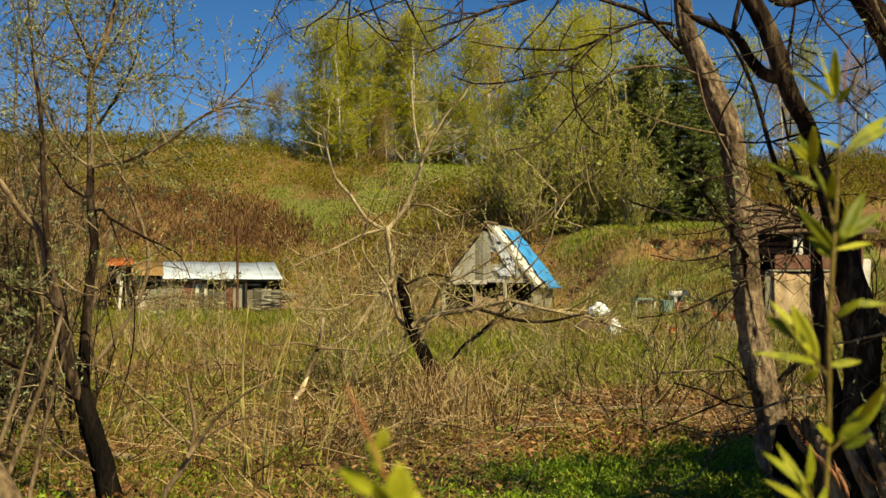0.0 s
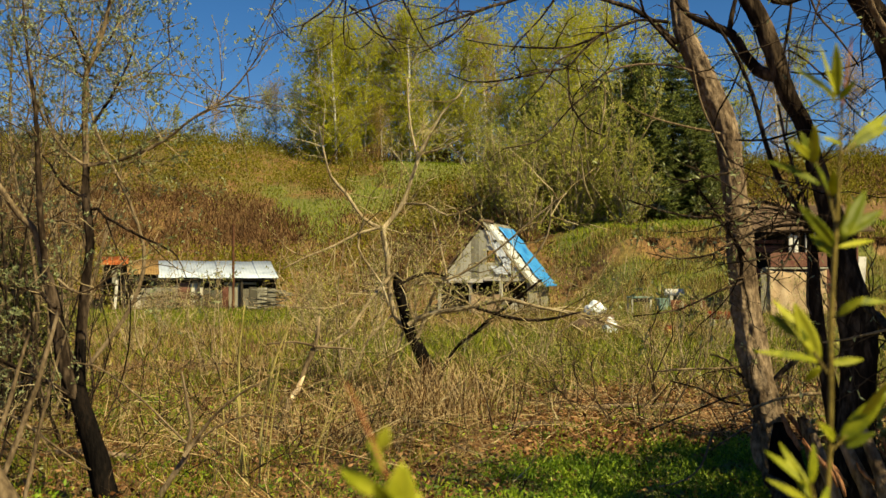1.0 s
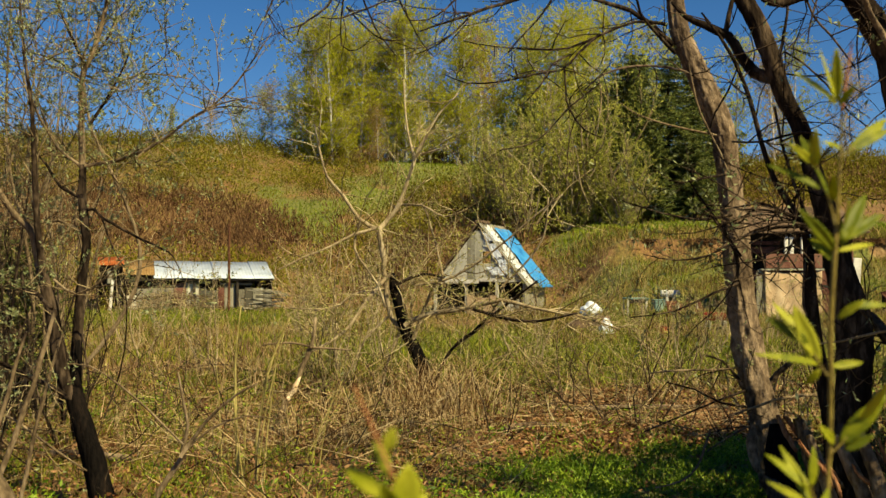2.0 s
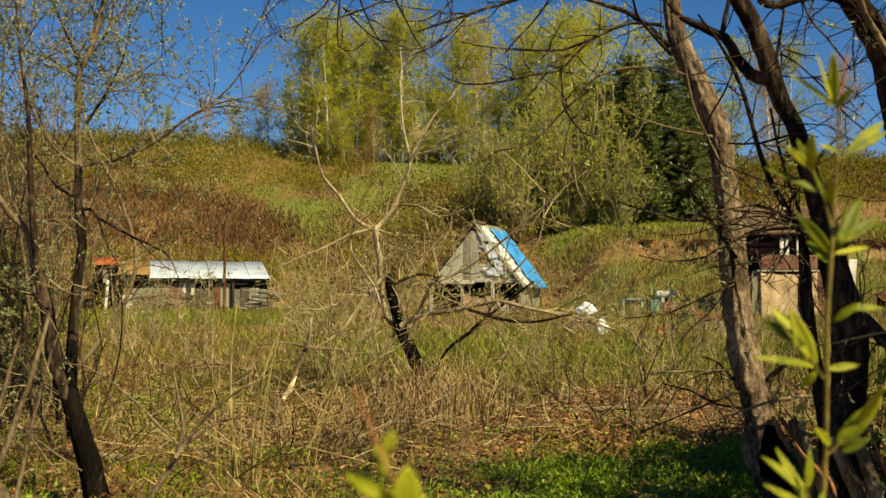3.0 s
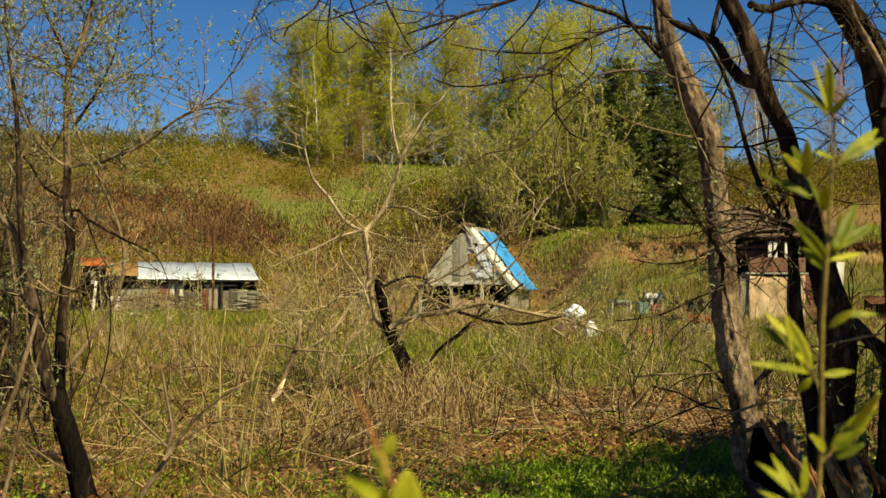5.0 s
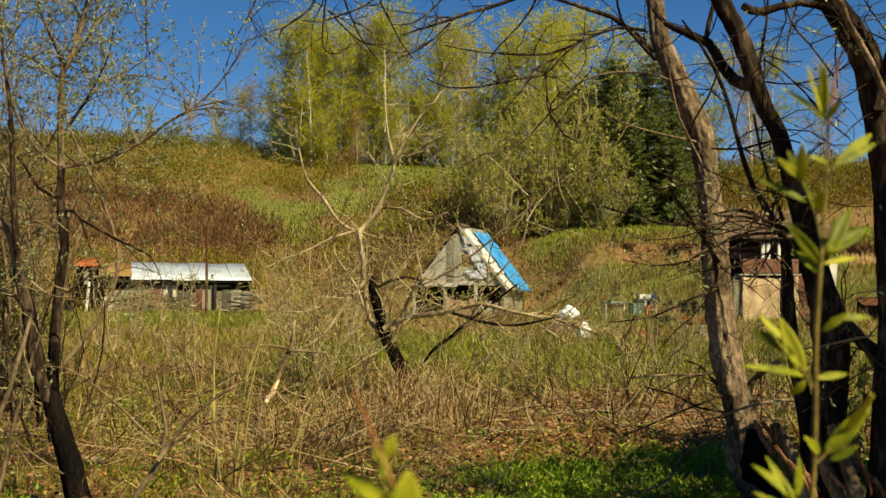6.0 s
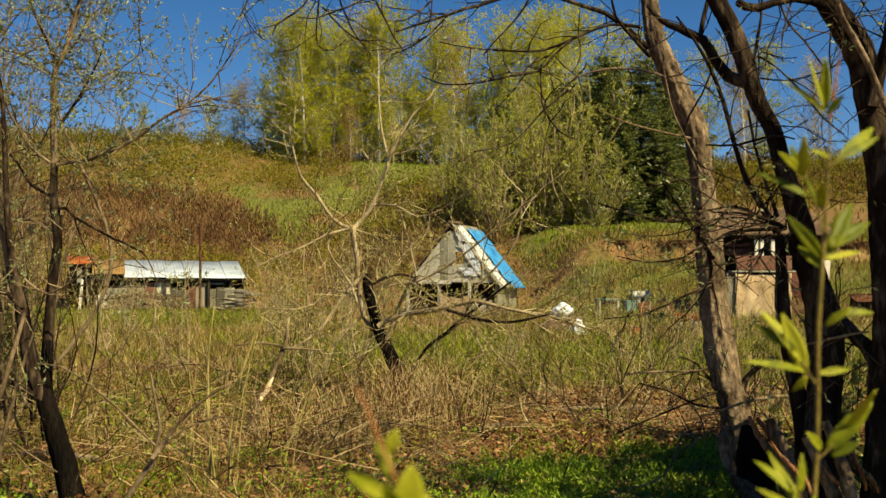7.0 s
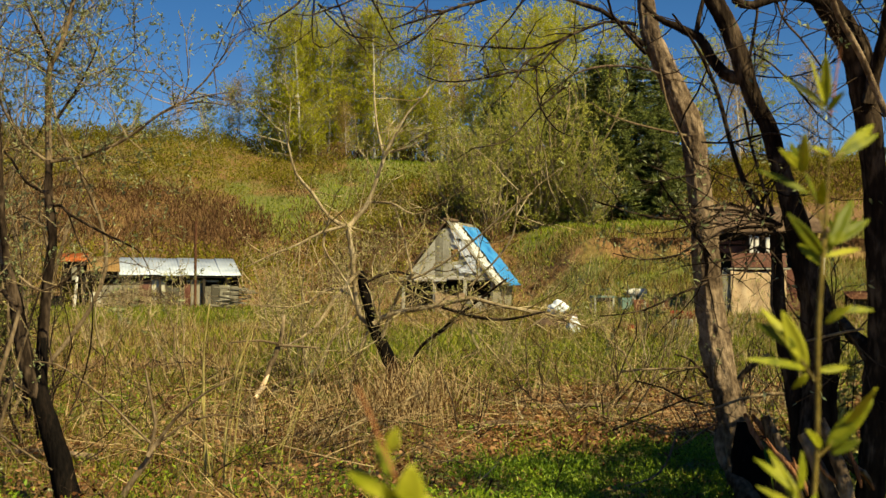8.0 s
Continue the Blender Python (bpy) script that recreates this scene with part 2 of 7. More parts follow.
def tube_mesh(name, pts, sides, rugged=0.0):
    """A tapering limb round pts (x, y, z, r); rugged: how far the bark's ridges stand out, as a part of r."""
    p, r = pts[:, :3], pts[:, 3]
    n = len(p)
    way = unit(np.gradient(p, axis=0))
    a = unit(np.cross(way, [[0.31, 0.95, 0.05]]))
    b = np.cross(way, a)
    ang = np.arange(sides) * 2 * math.pi / sides
    rad = np.repeat(r[:, None], sides, 1)
    if rugged:
        run = np.cumsum(np.r_[0, np.linalg.norm(np.diff(p, axis=0), axis=1)])
        for i in range(n):
            for j in range(sides):
                s = Vector((math.cos(ang[j]) * 2.2, math.sin(ang[j]) * 2.2, run[i] * 2.2))
                f = Vector((math.cos(ang[j]) * 5, math.sin(ang[j]) * 5, run[i] * 7))
                g = Vector((math.cos(ang[j]) * 9, math.sin(ang[j]) * 9, run[i] * 16 + 7))
                rad[i, j] *= 1 + rugged * (0.8 * noise.noise(s) + 0.9 * (abs(noise.noise(f)) - 0.25) + 0.45 * noise.noise(g))
    v = p[:, None] + (a[:, None] * np.cos(ang)[None, :, None] + b[:, None] * np.sin(ang)[None, :, None]) * rad[..., None]
    idx = np.arange(n * sides).reshape(n, sides)
    nx = np.roll(idx, -1, 1)
    f = np.stack([idx[:-1], nx[:-1], nx[1:], idx[1:]], -1).reshape(-1, 4)
    v = np.vstack([v.reshape(-1, 3), p[:1], p[-1:]])
    caps = []
    for row, c in ((idx[0], n * sides), (idx[-1], n * sides + 1)):
        for j in range(0, sides, 2):
            caps.append([c, row[j], row[(j + 1) % sides], row[(j + 2) % sides]])
    return mesh_np(name, v, np.vstack([f, caps]))


class Tree:
    """A tree as a thing: trunk, limbs, and the twigs and leaves that grow from them."""

    def __init__(self, name, label, category, base, group=""):
        self.base = np.array(base, float)
        self.ob = thing(name, *base, 0, label, category, group)
        self.segments = 4
        self.lines, self.p0, self.p1, self.r0, self.r1, self.leaf_at, self.leaf_way = [], [], [], [], [], [], []

    def limb(self, name, mat, rows, sides=8, rugged=0.0, step=0.12, grow=True, label=""):
        pts = curve_points(rows, step)
        if sides < 12 and pts[:, 3].max() < 0.05:
            pts[1:-1, :3] += rng.normal(size=(len(pts) - 2, 3)) * 0.15 * pts[1:-1, 3:4]
        if grow:
            self.lines.append(pts)
        return put(name, tube_mesh(name, pts, sides, rugged), mat, self.ob, label, True)

    def twig(self, start, way, length, r, bend, rise, depth, children, leaves, leaf_from=0.3):
        n = self.segments
        p, w = np.array(start, float), unit(np.array(way, float))
        for k in range(n):
            w = unit(w + rng.normal(size=3) * bend + np.array([0, 0, rise]))
            q = p + w * length / n
            ra, rb = r * (1 - 0.55 * k / n), r * (1 - 0.55 * (k + 1) / n)
            self.p0.append(p); self.p1.append(q); self.r0.append(ra); self.r1.append(rb)
            if leaves and k / n >= leaf_from:
                for _ in range(rng.poisson(leaves)):
                    self.leaf_at.append(p + (q - p) * rng.uniform())
                    self.leaf_way.append(unit(w + rng.normal(size=3) * 0.7))
            if depth > 0 and k > 0:
                for _ in range(rng.poisson(children)):
                    side = unit(w + rng.normal(size=3) * 0.75)
                    self.twig(p + (q - p) * rng.uniform(), side, length * rng.uniform(0.35, 0.65), rb * 0.7, bend, rise, depth - 1, children, leaves, leaf_from)
            p = q

    def sprout(self, per_metre, length, r, bend=0.22, rise=0.06, depth=1, children=0.7, leaves=0.0, lines=None, skip=0.0, thick=9.0, spread=0.9):
        """Twigs along the limbs that are thinner than thick."""
        for pts in (self.lines if lines is None else lines):
            run = np.linalg.norm(np.diff(pts[:, :3], axis=0), axis=1)
            for i in range(int(skip * len(run)), len(run)):
                if pts[i, 3] > thick:
                    continue
                for _ in range(rng.poisson(per_metre * run[i])):
                    w = unit(pts[i + 1, :3] - pts[i, :3])
                    side = unit(w * 0.6 + rng.normal(size=3) * spread)
                    self.twig(pts[i, :3], side, length * rng.uniform(0.5, 1.3), min(r, pts[i, 3] * 0.8), bend, rise, depth, children, leaves)

    def finish(self, twig_mat, leaf_mat=None, size=0.05, slim=0.35, twigs="twigwork", leaves="foliage"):
        if self.p0:
            tagged(put(twigs, stick_mesh(twigs, self.p0, self.p1, np.array(self.r0), np.array(self.r1)), twig_mat, self.ob), kind="stuff")
        if self.leaf_at and leaf_mat:
            s = size * rng.uniform(0.6, 1.3, len(self.leaf_at))
            tagged(put(leaves, leaf_mesh(leaves, np.array(self.leaf_at), np.array(self.leaf_way), s, s * slim), leaf_mat, self.ob), kind="stuff")
        return self.ob


# ---- ground ----
def smooth(t):
    t = np.clip(t, 0, 1)
    return t * t * (3 - 2 * t)


def ground_z(x, y):
    """Flat meadow, a hillside behind it, and a terrace with a broken edge on one side."""
    x, y = np.asarray(x, float), np.asarray(y, float)
    crest = 12.2 + 1.9 * smooth((-x - 8) / 15)
    left = np.interp(y, [50, 60, 75, 90, 97, 110], [0, 1.7, 6.3, 11.2, 12.2, 12.4]) * crest / 12.2
    rim = 0.25 * np.sin(x * 1.7) + 0.15 * np.sin(x * 4.3)
    right = np.interp(y + rim, [28, 36, 47.3, 47.9, 60, 97, 110], [0, 0.4, 2.3, 3.25, 4.8, 12.2, 12.4])
    mid = np.interp(y, [46, 51, 60, 75, 90, 97, 110], [0, 1.5, 4.3, 8.0, 11.3, 12.2, 12.4])
    wm, w = smooth((x + 4) / 5), smooth((x - 5) / 4)
    z = (left * (1 - wm) + mid * wm) * (1 - w) + right * w
    near = np.clip(1 - y / 60, 0.3, 1)
    return z + near * (0.05 * np.sin(x * 0.9 + 1.3 * np.sin(y * 0.6)) * np.sin(y * 0.7 + 0.5) + 0.03 * np.sin(x * 2.3 + y * 1.1)) \
        + 0.25 * smooth((y - 52) / 12) * np.sin(x * 0.35 + y * 0.21) * np.sin(y * 0.33 - x * 0.12)


def in_patch(x, y):
    """The herb patch under the old willow."""
    edge = 9.35 - 1.1 * smooth((-(x - 0.6)) / 1.2) + 0.25 * np.sin(x * 3.1) + 0.15 * np.sin(x * 7.7)
    return smooth((edge - y) / 0.5) * smooth((x - 0.3 + 0.45 * np.sin(y * 4)) / 0.5)


def turf(x, y):
    """Where green grass grows: a strip before the shed, the open slope, the terrace and meadow patches."""
    strip = smooth((y - 31) / 6) * smooth((50 - y) / 3) * smooth((-x - 3) / 4)
    wave = 1.6 * np.sin(x * 0.9 + 0.4 * y) + 1.1 * np.sin(y * 0.8 - x * 0.5)
    high = smooth((x + 7 + wave) / 3) * smooth((7 - x + wave) / 3) * smooth((y - 76 + wave) / 4) * smooth((95 - y) / 3)
    low = smooth((x + 12.5 + wave) / 2.5) * smooth((-3.5 - x + wave) / 3) * smooth((y - 67 + wave) / 4) * smooth((80 - y + wave) / 4)
    slope = np.clip(high + 0.85 * low, 0, 1)
    ledge = smooth((x - 5) / 3) * np.exp(-((y - 54.5) / 3.5) ** 2)
    mid = 0.95 * np.exp(-((y - 22) / 6.5) ** 2) * smooth((x + 4) / 4)
    bank = 0.5 * smooth((x - 4) / 3) * smooth((y - 31) / 4) * smooth((48 - y) / 2)
    return np.clip(strip + slope + ledge + mid + bank + 0.9 * in_patch(x, y) * (y > 4), 0, 1)


def earth(x, y):
    """Bare reddish soil on the broken edge of the terrace and in worn spots of the yard."""
    broken = smooth((np.sin(x * 1.9 + 0.7) + np.sin(x * 0.83 + 2.0) + 0.35) / 0.9)
    edge = 0.85 * broken * smooth((x - 7.0 - 0.5 * np.sin(y * 9)) / 1.6) * smooth((y - 47.2) / 0.3) * smooth((48.2 - y) / 0.3)
    yard = 0.35 * np.exp(-((x - 5.2) / 1.2) ** 2 - ((y - 38) / 2.0) ** 2) + 0.6 * np.exp(-((x - 6.6) / 2.2) ** 2 - ((y - 29.5) / 3.2) ** 2)
    return np.clip(edge + yard, 0, 1)


def make_ground():
    ys = np.concatenate([[-900, -300, -90, -40, -20], np.arange(-10, 30, 0.4), np.arange(30, 46, 0.8), np.arange(46, 50, 0.3), np.arange(50, 112, 0.8), [116, 125, 150, 220, 400, 900, 1800]])
    xs = np.concatenate([[-1800, -700, -300, -140, -90], np.arange(-60, -15, 1.5), np.arange(-15, 20, 0.45), np.arange(20, 60, 1.5), [90, 140, 300, 700, 1800]])
    X, Y = np.meshgrid(xs, ys)
    Z = ground_z(X, Y)
    idx = np.arange(X.size).reshape(X.shape)
    f = np.stack([idx[:-1, :-1], idx[:-1, 1:], idx[1:, 1:], idx[1:, :-1]], -1).reshape(-1, 4)
    m = bpy.data.materials.new("meadow_soil")
    m.use_nodes = True
    n, l = m.node_tree.nodes, m.node_tree.links
    co = n.new("ShaderNodeTexCoord")

    def tex(s, d=5):
        t = n.new("ShaderNodeTexNoise")
        t.inputs["Scale"].default_value, t.inputs["Detail"].default_value = s, d
        l.new(co.outputs["Object"], t.inputs["Vector"])
        return t.outputs["Fac"]

    def ramp(fac, stops):
        r = n.new("ShaderNodeValToRGB")
        l.new(fac, r.inputs["Fac"])
        while len(r.color_ramp.elements) < len(stops):
            r.color_ramp.elements.new(0.5)
        for e, (p, c) in zip(r.color_ramp.elements, stops):
            e.position, e.color = p, (*c, 1)
        return r.outputs["Color"]
    litter = ramp(tex(6), [(0.30, (0.056, 0.0272, 0.0096)), (0.5, (0.152, 0.08, 0.0256)), (0.72, (0.264, 0.16, 0.056))])
    sward = ramp(tex(5), [(0.30, (0.048, 0.056, 0.0096)), (0.5, (0.104, 0.116, 0.0176)), (0.72, (0.176, 0.168, 0.04))])
    grown = n.new("ShaderNodeAttribute")
    grown.attribute_name = "turf"
    blend = n.new("ShaderNodeMath")
    blend.operation = "ADD"
    l.new(grown.outputs["Fac"], blend.inputs[0])
    l.new(tex(0.5, 6), blend.inputs[1])
    patch = ramp(blend.outputs[0], [(0.55, (0, 0, 0)), (0.85, (1, 1, 1))])
    mix = n.new("ShaderNodeMix")
    mix.data_type = "RGBA"
    l.new(patch, mix.inputs["Factor"])
    l.new(litter, mix.inputs["A"])
    l.new(sward, mix.inputs["B"])
    soil = ramp(tex(3), [(0.30, (0.08, 0.038, 0.016)), (0.5, (0.18, 0.10, 0.045)), (0.72, (0.30, 0.20, 0.10))])
    cut = n.new("ShaderNodeAttribute")
    cut.attribute_name = "earth"
    worn = n.new("ShaderNodeMix")
    worn.data_type = "RGBA"
    l.new(cut.outputs["Fac"], worn.inputs["Factor"])
    l.new(mix.outputs["Result"], worn.inputs["A"])
    l.new(soil, worn.inputs["B"])
    l.new(worn.outputs["Result"], n["Principled BSDF"].inputs["Base Color"])
    n["Principled BSDF"].inputs["Roughness"].default_value = 0.95
    b = n.new("ShaderNodeBump")
    b.inputs["Strength"].default_value, b.inputs["Distance"].default_value = 0.8, 0.05
    l.new(tex(14), b.inputs["Height"])
    l.new(b.outputs["Normal"], n["Principled BSDF"].inputs["Normal"])
    me = mesh_np("ground", np.stack([X, Y, Z], -1).reshape(-1, 3), f)
    me.attributes.new("turf", "FLOAT", "POINT").data.foreach_set("value", np.maximum(turf(X.ravel(), Y.ravel()), 0.13 * smooth((Y.ravel() - 72) / 6)).astype(np.float32))
    me.attributes.new("earth", "FLOAT", "POINT").data.foreach_set("value", earth(X.ravel(), Y.ravel()).astype(np.float32))
    ob = put("ground", me, m, None, "", True)
    tagged(ob, "uneven meadow soil with dry litter rising to a hillside", "ground", kind="structure")


make_ground()


# ---- buildings and yard ----
def roof_sheets(parent, name, corner, along, up, count, mat, wave=0.02, label=""):
    """Corrugated sheets side by side: corner, the run along the eave and the run up the slope."""
    corner, along, up = (np.array(v, float) for v in (corner, along, up))
    out = unit(np.cross(along, up))
    for k in range(count):
        nu = 25
        u = np.linspace(0, 1, nu)
        lift = wave * np.sin(u * 2 * math.pi * 6) + 0.012 * (k % 2)
        rows = []
        for t in (0, 0.5, 1):
            sag = -0.02 * math.sin(t * math.pi) + rng.normal() * 0.008
            rows.append(corner + along * ((k + u[:, None] * 1.02) / count) + up * t + out * (lift[:, None] + sag))
        top = np.array(rows)
        both = np.concatenate([top, top - out * 0.012])
        idx = np.arange(6 * nu).reshape(6, nu)
        f = []
        for a, b in ((0, 1), (1, 2), (4, 3), (5, 4), (3, 0), (2, 5)):
            f.append(np.stack([idx[a, :-1], idx[a, 1:], idx[b, 1:], idx[b, :-1]], -1))
        for c in (0, nu - 1):
            f.append([[idx[0, c], idx[1, c], idx[4, c], idx[3, c]], [idx[1, c], idx[2, c], idx[5, c], idx[4, c]]])
        put(name, mesh_np(name, both.reshape(-1, 3), np.vstack(f)), mat, parent, label, False)


def slab(corner, along, up, thick):
    """A flat plate from a corner and two edges."""
    c, a, u = Vector(corner), Vector(along), Vector(up)
    o = a.cross(u).normalized() * thick
    bm = bmesh.new()
    v = [bm.verts.new(p) for p in (c, c + a, c + a + u, c + u, c - o, c + a - o, c + a + u - o, c + u - o)]
    for q in ((0, 1, 2, 3), (7, 6, 5, 4), (0, 4, 5, 1), (1, 5, 6, 2), (2, 6, 7, 3), (3, 7, 4, 0)):
        bm.faces.new([v[k] for k in q])
    return bm


def ragged_sheet(corner, along, up, out, torn):
    """A thin sheet with torn, wavy edges: corner, two edges and the side that it faces."""
    c, a, u, o = Vector(corner), Vector(along), Vector(up), Vector(out).normalized()
    n = 9
    bm = bmesh.new()
    grid = []
    for i in range(n):
        row = []
        for j in range(n):
            p, q = i / (n - 1), j / (n - 1)
            e = c * 3.1 + Vector((p * 5, q * 5, 0))
            p += torn * 1.6 * noise.noise(e) * (1 if i in (0, n - 1) else 0.3)
            q += torn * 1.6 * noise.noise(e + Vector((7, 3, 1))) * (1 if j in (0, n - 1) else 0.3)
            row.append(bm.verts.new(c + a * p + u * q + o * (0.02 + 0.025 * (1 + noise.noise(e * 2)))))
        grid.append(row)
    for i in range(n - 1):
        for j in range(n - 1):
            bm.faces.new((grid[i][j], grid[i + 1][j], grid[i + 1][j + 1], grid[i][j + 1]))
    g = bmesh.ops.extrude_face_region(bm, geom=bm.faces[:])
    bmesh.ops.translate(bm, vec=o * 0.008, verts=[e for e in g["geom"] if isinstance(e, bmesh.types.BMVert)])
    bmesh.ops.recalc_face_normals(bm, faces=bm.faces[:])
    return bm


def make_house():
    """A small summer hut with a steep gable; its own space has the gable on the plane y = 0."""
    h = thing("summer_house", 1.66, 43.0, 0, 0, "dilapidated grey board summer house with a blue tarpaulin over its roof", "house")
    h.matrix_world = pose(1.80, 43.0, 0, 0, 0, -18)
    W, E, A, L = 1.90, 1.36, 3.74, 4.0
    for k in range(11):
        x0 = -W + 0.06 + k * (2 * W - 0.12) / 11
        x1 = x0 + (2 * W - 0.12) / 11 - 0.012
        top = [E + (A - E) * (1 - abs(x) / W) - 0.06 for x in (x0, x1)]
        hole = 0.22 < (x0 + x1) / 2 < 0.52
        for lo, hi in (((E, E), (2.12, 2.12)), ((2.62, 2.62), top)) if hole else (((E, E), top),):
            bm = bmesh.new()
            v = [bm.verts.new(p) for p in ((x0, 0, lo[0]), (x1, 0, lo[1]), (x1, 0, hi[1]), (x0, 0, hi[0]))]
            fc = bm.faces.new(v)
            g = bmesh.ops.extrude_face_region(bm, geom=[fc])
            bmesh.ops.translate(bm, vec=(0, 0.03 + 0.01 * (k % 3), 0), verts=[e for e in g["geom"] if isinstance(e, bmesh.types.BMVert)])
            bmesh.ops.recalc_face_normals(bm, faces=bm.faces[:])
            part("gable_board", bm, board_grey, h)
    part("eave_beam", box((-W - 0.15, -0.10, E - 0.06), (0.0, -0.02, E + 0.10)), board_white, h, "pale weathered eave board")
    part("eave_beam", box((0.05, -0.11, E + 0.02), (0.75, -0.03, E + 0.16)), board_white, h, "pale weathered eave board")
    for s in (-1, 1):
        edge = Vector((s * (W + 0.22), 0, E - 0.24))
        ridge = Vector((0, 0, A + 0.05))
        run, slope = Vector((0, L + 0.1, 0)), ridge - edge
        c = edge + Vector((0, -0.05, 0))
        bm = slab(c, run, slope, -0.05) if s > 0 else slab(c, run, slope, 0.05)
        bmesh.ops.recalc_face_normals(bm, faces=bm.faces[:])
        part("roof_slope", bm, board_dim if s > 0 else roof_felt, h, "grey bare roof boards" if s > 0 else "")
        bm = slab(c + Vector((0, -0.03, 0)), (0, 0.03, 0), slope, -0.07 * s)
        bmesh.ops.recalc_face_normals(bm, faces=bm.faces[:])
        part("barge_board", bm, board_grey if s > 0 else roof_felt, h)
    # torn white sheets: some on the bare strip of roof beside the tarpaulin, some nailed to the gable under it
    edge, ridge = Vector((W + 0.22, 0, E - 0.24)), Vector((0, 0, A + 0.05))
    over = Vector((ridge.z - edge.z, 0, edge.x - ridge.x)).normalized()
    for t0, t1, y0, y1 in ((0.03, 0.24, 0.15, 1.25), (0.27, 0.55, 0.05, 1.5), (0.52, 0.66, 0.45, 1.5), (0.69, 0.95, 0.1, 1.35)):
        part("white_sheet", ragged_sheet(edge.lerp(ridge, t0) + over * 0.02 + Vector((0, y0, 0)), (0, y1 - y0, 0), (ridge - edge) * (t1 - t0), over, 0.13), roof_white, h, "torn white roof sheet")
    for x, z, w, t in ((0.36, 3.05, 0.36, 0.36), (0.62, 2.35, 0.40, 0.62), (1.02, 1.72, 0.40, 0.60), (0.55, 1.66, 0.52, 0.34)):
        part("white_sheet", ragged_sheet(Vector((x, -0.02, z)), (w, 0, -0.02), (-0.5 * t, 0, t), Vector((0, -1, 0)), 0.12), bag_white, h, "torn white plastic sheet")
    # the tarpaulin: a creased sheet over the far half of the visible slope
    edge, ridge = Vector((W + 0.30, 0, E - 0.30)), Vector((0.20, 0, A - 0.15))
    nu, nv = 12, 26
    v = []
    for i in range(nv):
        t = i / (nv - 1)
        for j in range(nu):
            u = j / (nu - 1)
            p = edge.lerp(ridge, t) + Vector((0, 1.45 + 2.6 * u + 0.12 * noise.noise(Vector((t * 6, 0, 3))) * (1 - u), 0))
            p += Vector((0.8, 0, 0.6)) * (0.11 + 0.05 * noise.noise(Vector((t * 7, u * 4, 0))) + 0.03 * noise.noise(Vector((t * 17, u * 9, 5))))
            v.append(p)
    idx = np.arange(nu * nv).reshape(nv, nu)
    f = np.stack([idx[:-1, :-1], idx[:-1, 1:], idx[1:, 1:], idx[1:, :-1]], -1).reshape(-1, 4)
    t = put("tarpaulin", mesh_np("tarpaulin", v, f), tarp_blue, h, "creased bright blue tarpaulin", True)
    s = t.modifiers.new("thickness", "SOLIDIFY")
    s.thickness = 0.015
    part("ridge_cap", box((-0.16, -0.10, A + 0.03), (0.16, 1.3, A + 0.17), 0.04), roof_felt, h, "dark ridge capping")
    # walls below the eave: posts, back and side walls, low front panels
    for x in (-W, -0.55, 0.75, W):
        part("corner_post", box((x - 0.06, 0.0, -0.05), (x + 0.06, 0.12, E), 0.012), board_grey, h)
    part("back_wall", box((-W, L - 0.1, 0), (W, L, E)), shade_board, h)
    # the left wall takes the shaded tone, the right one the lit grey
    part("side_wall", box((-W, 0.12, 0), (-W + 0.06, L - 0.1, E)), shade_board, h)
    part("side_wall", box((W - 0.06, 0.12, 0), (W, L - 0.1, E)), board_grey, h)
    part("loft_floor", box((-W + 0.06, 0.12, E - 0.06), (W - 0.06, L - 0.1, E - 0.01)), shade_board, h)
    for k in range(4):
        part("front_panel", box((-0.5 + 0.32 * k, -0.03 - 0.01 * (k % 2), -0.05), (-0.195 + 0.32 * k, 0.0 - 0.01 * (k % 2), 0.82 - 0.05 * (k % 3)), 0.006), board_tan, h, "pale tan plywood")
    for k in range(7):
        x = 0.84 + 0.125 * k
        part("front_board", box((x, -0.03, -0.05), (x + 0.115, 0.0, 0.66 + 0.06 * math.sin(k * 2.1)), 0.006), board_grey, h)
    for k in range(5):
        x = -W + 0.08 + 0.21 * k
        part("front_board", box((x, 0.02, -0.05), (x + 0.17, 0.05, 0.35 + 0.25 * (k % 2)), 0.006), shade_board, h)


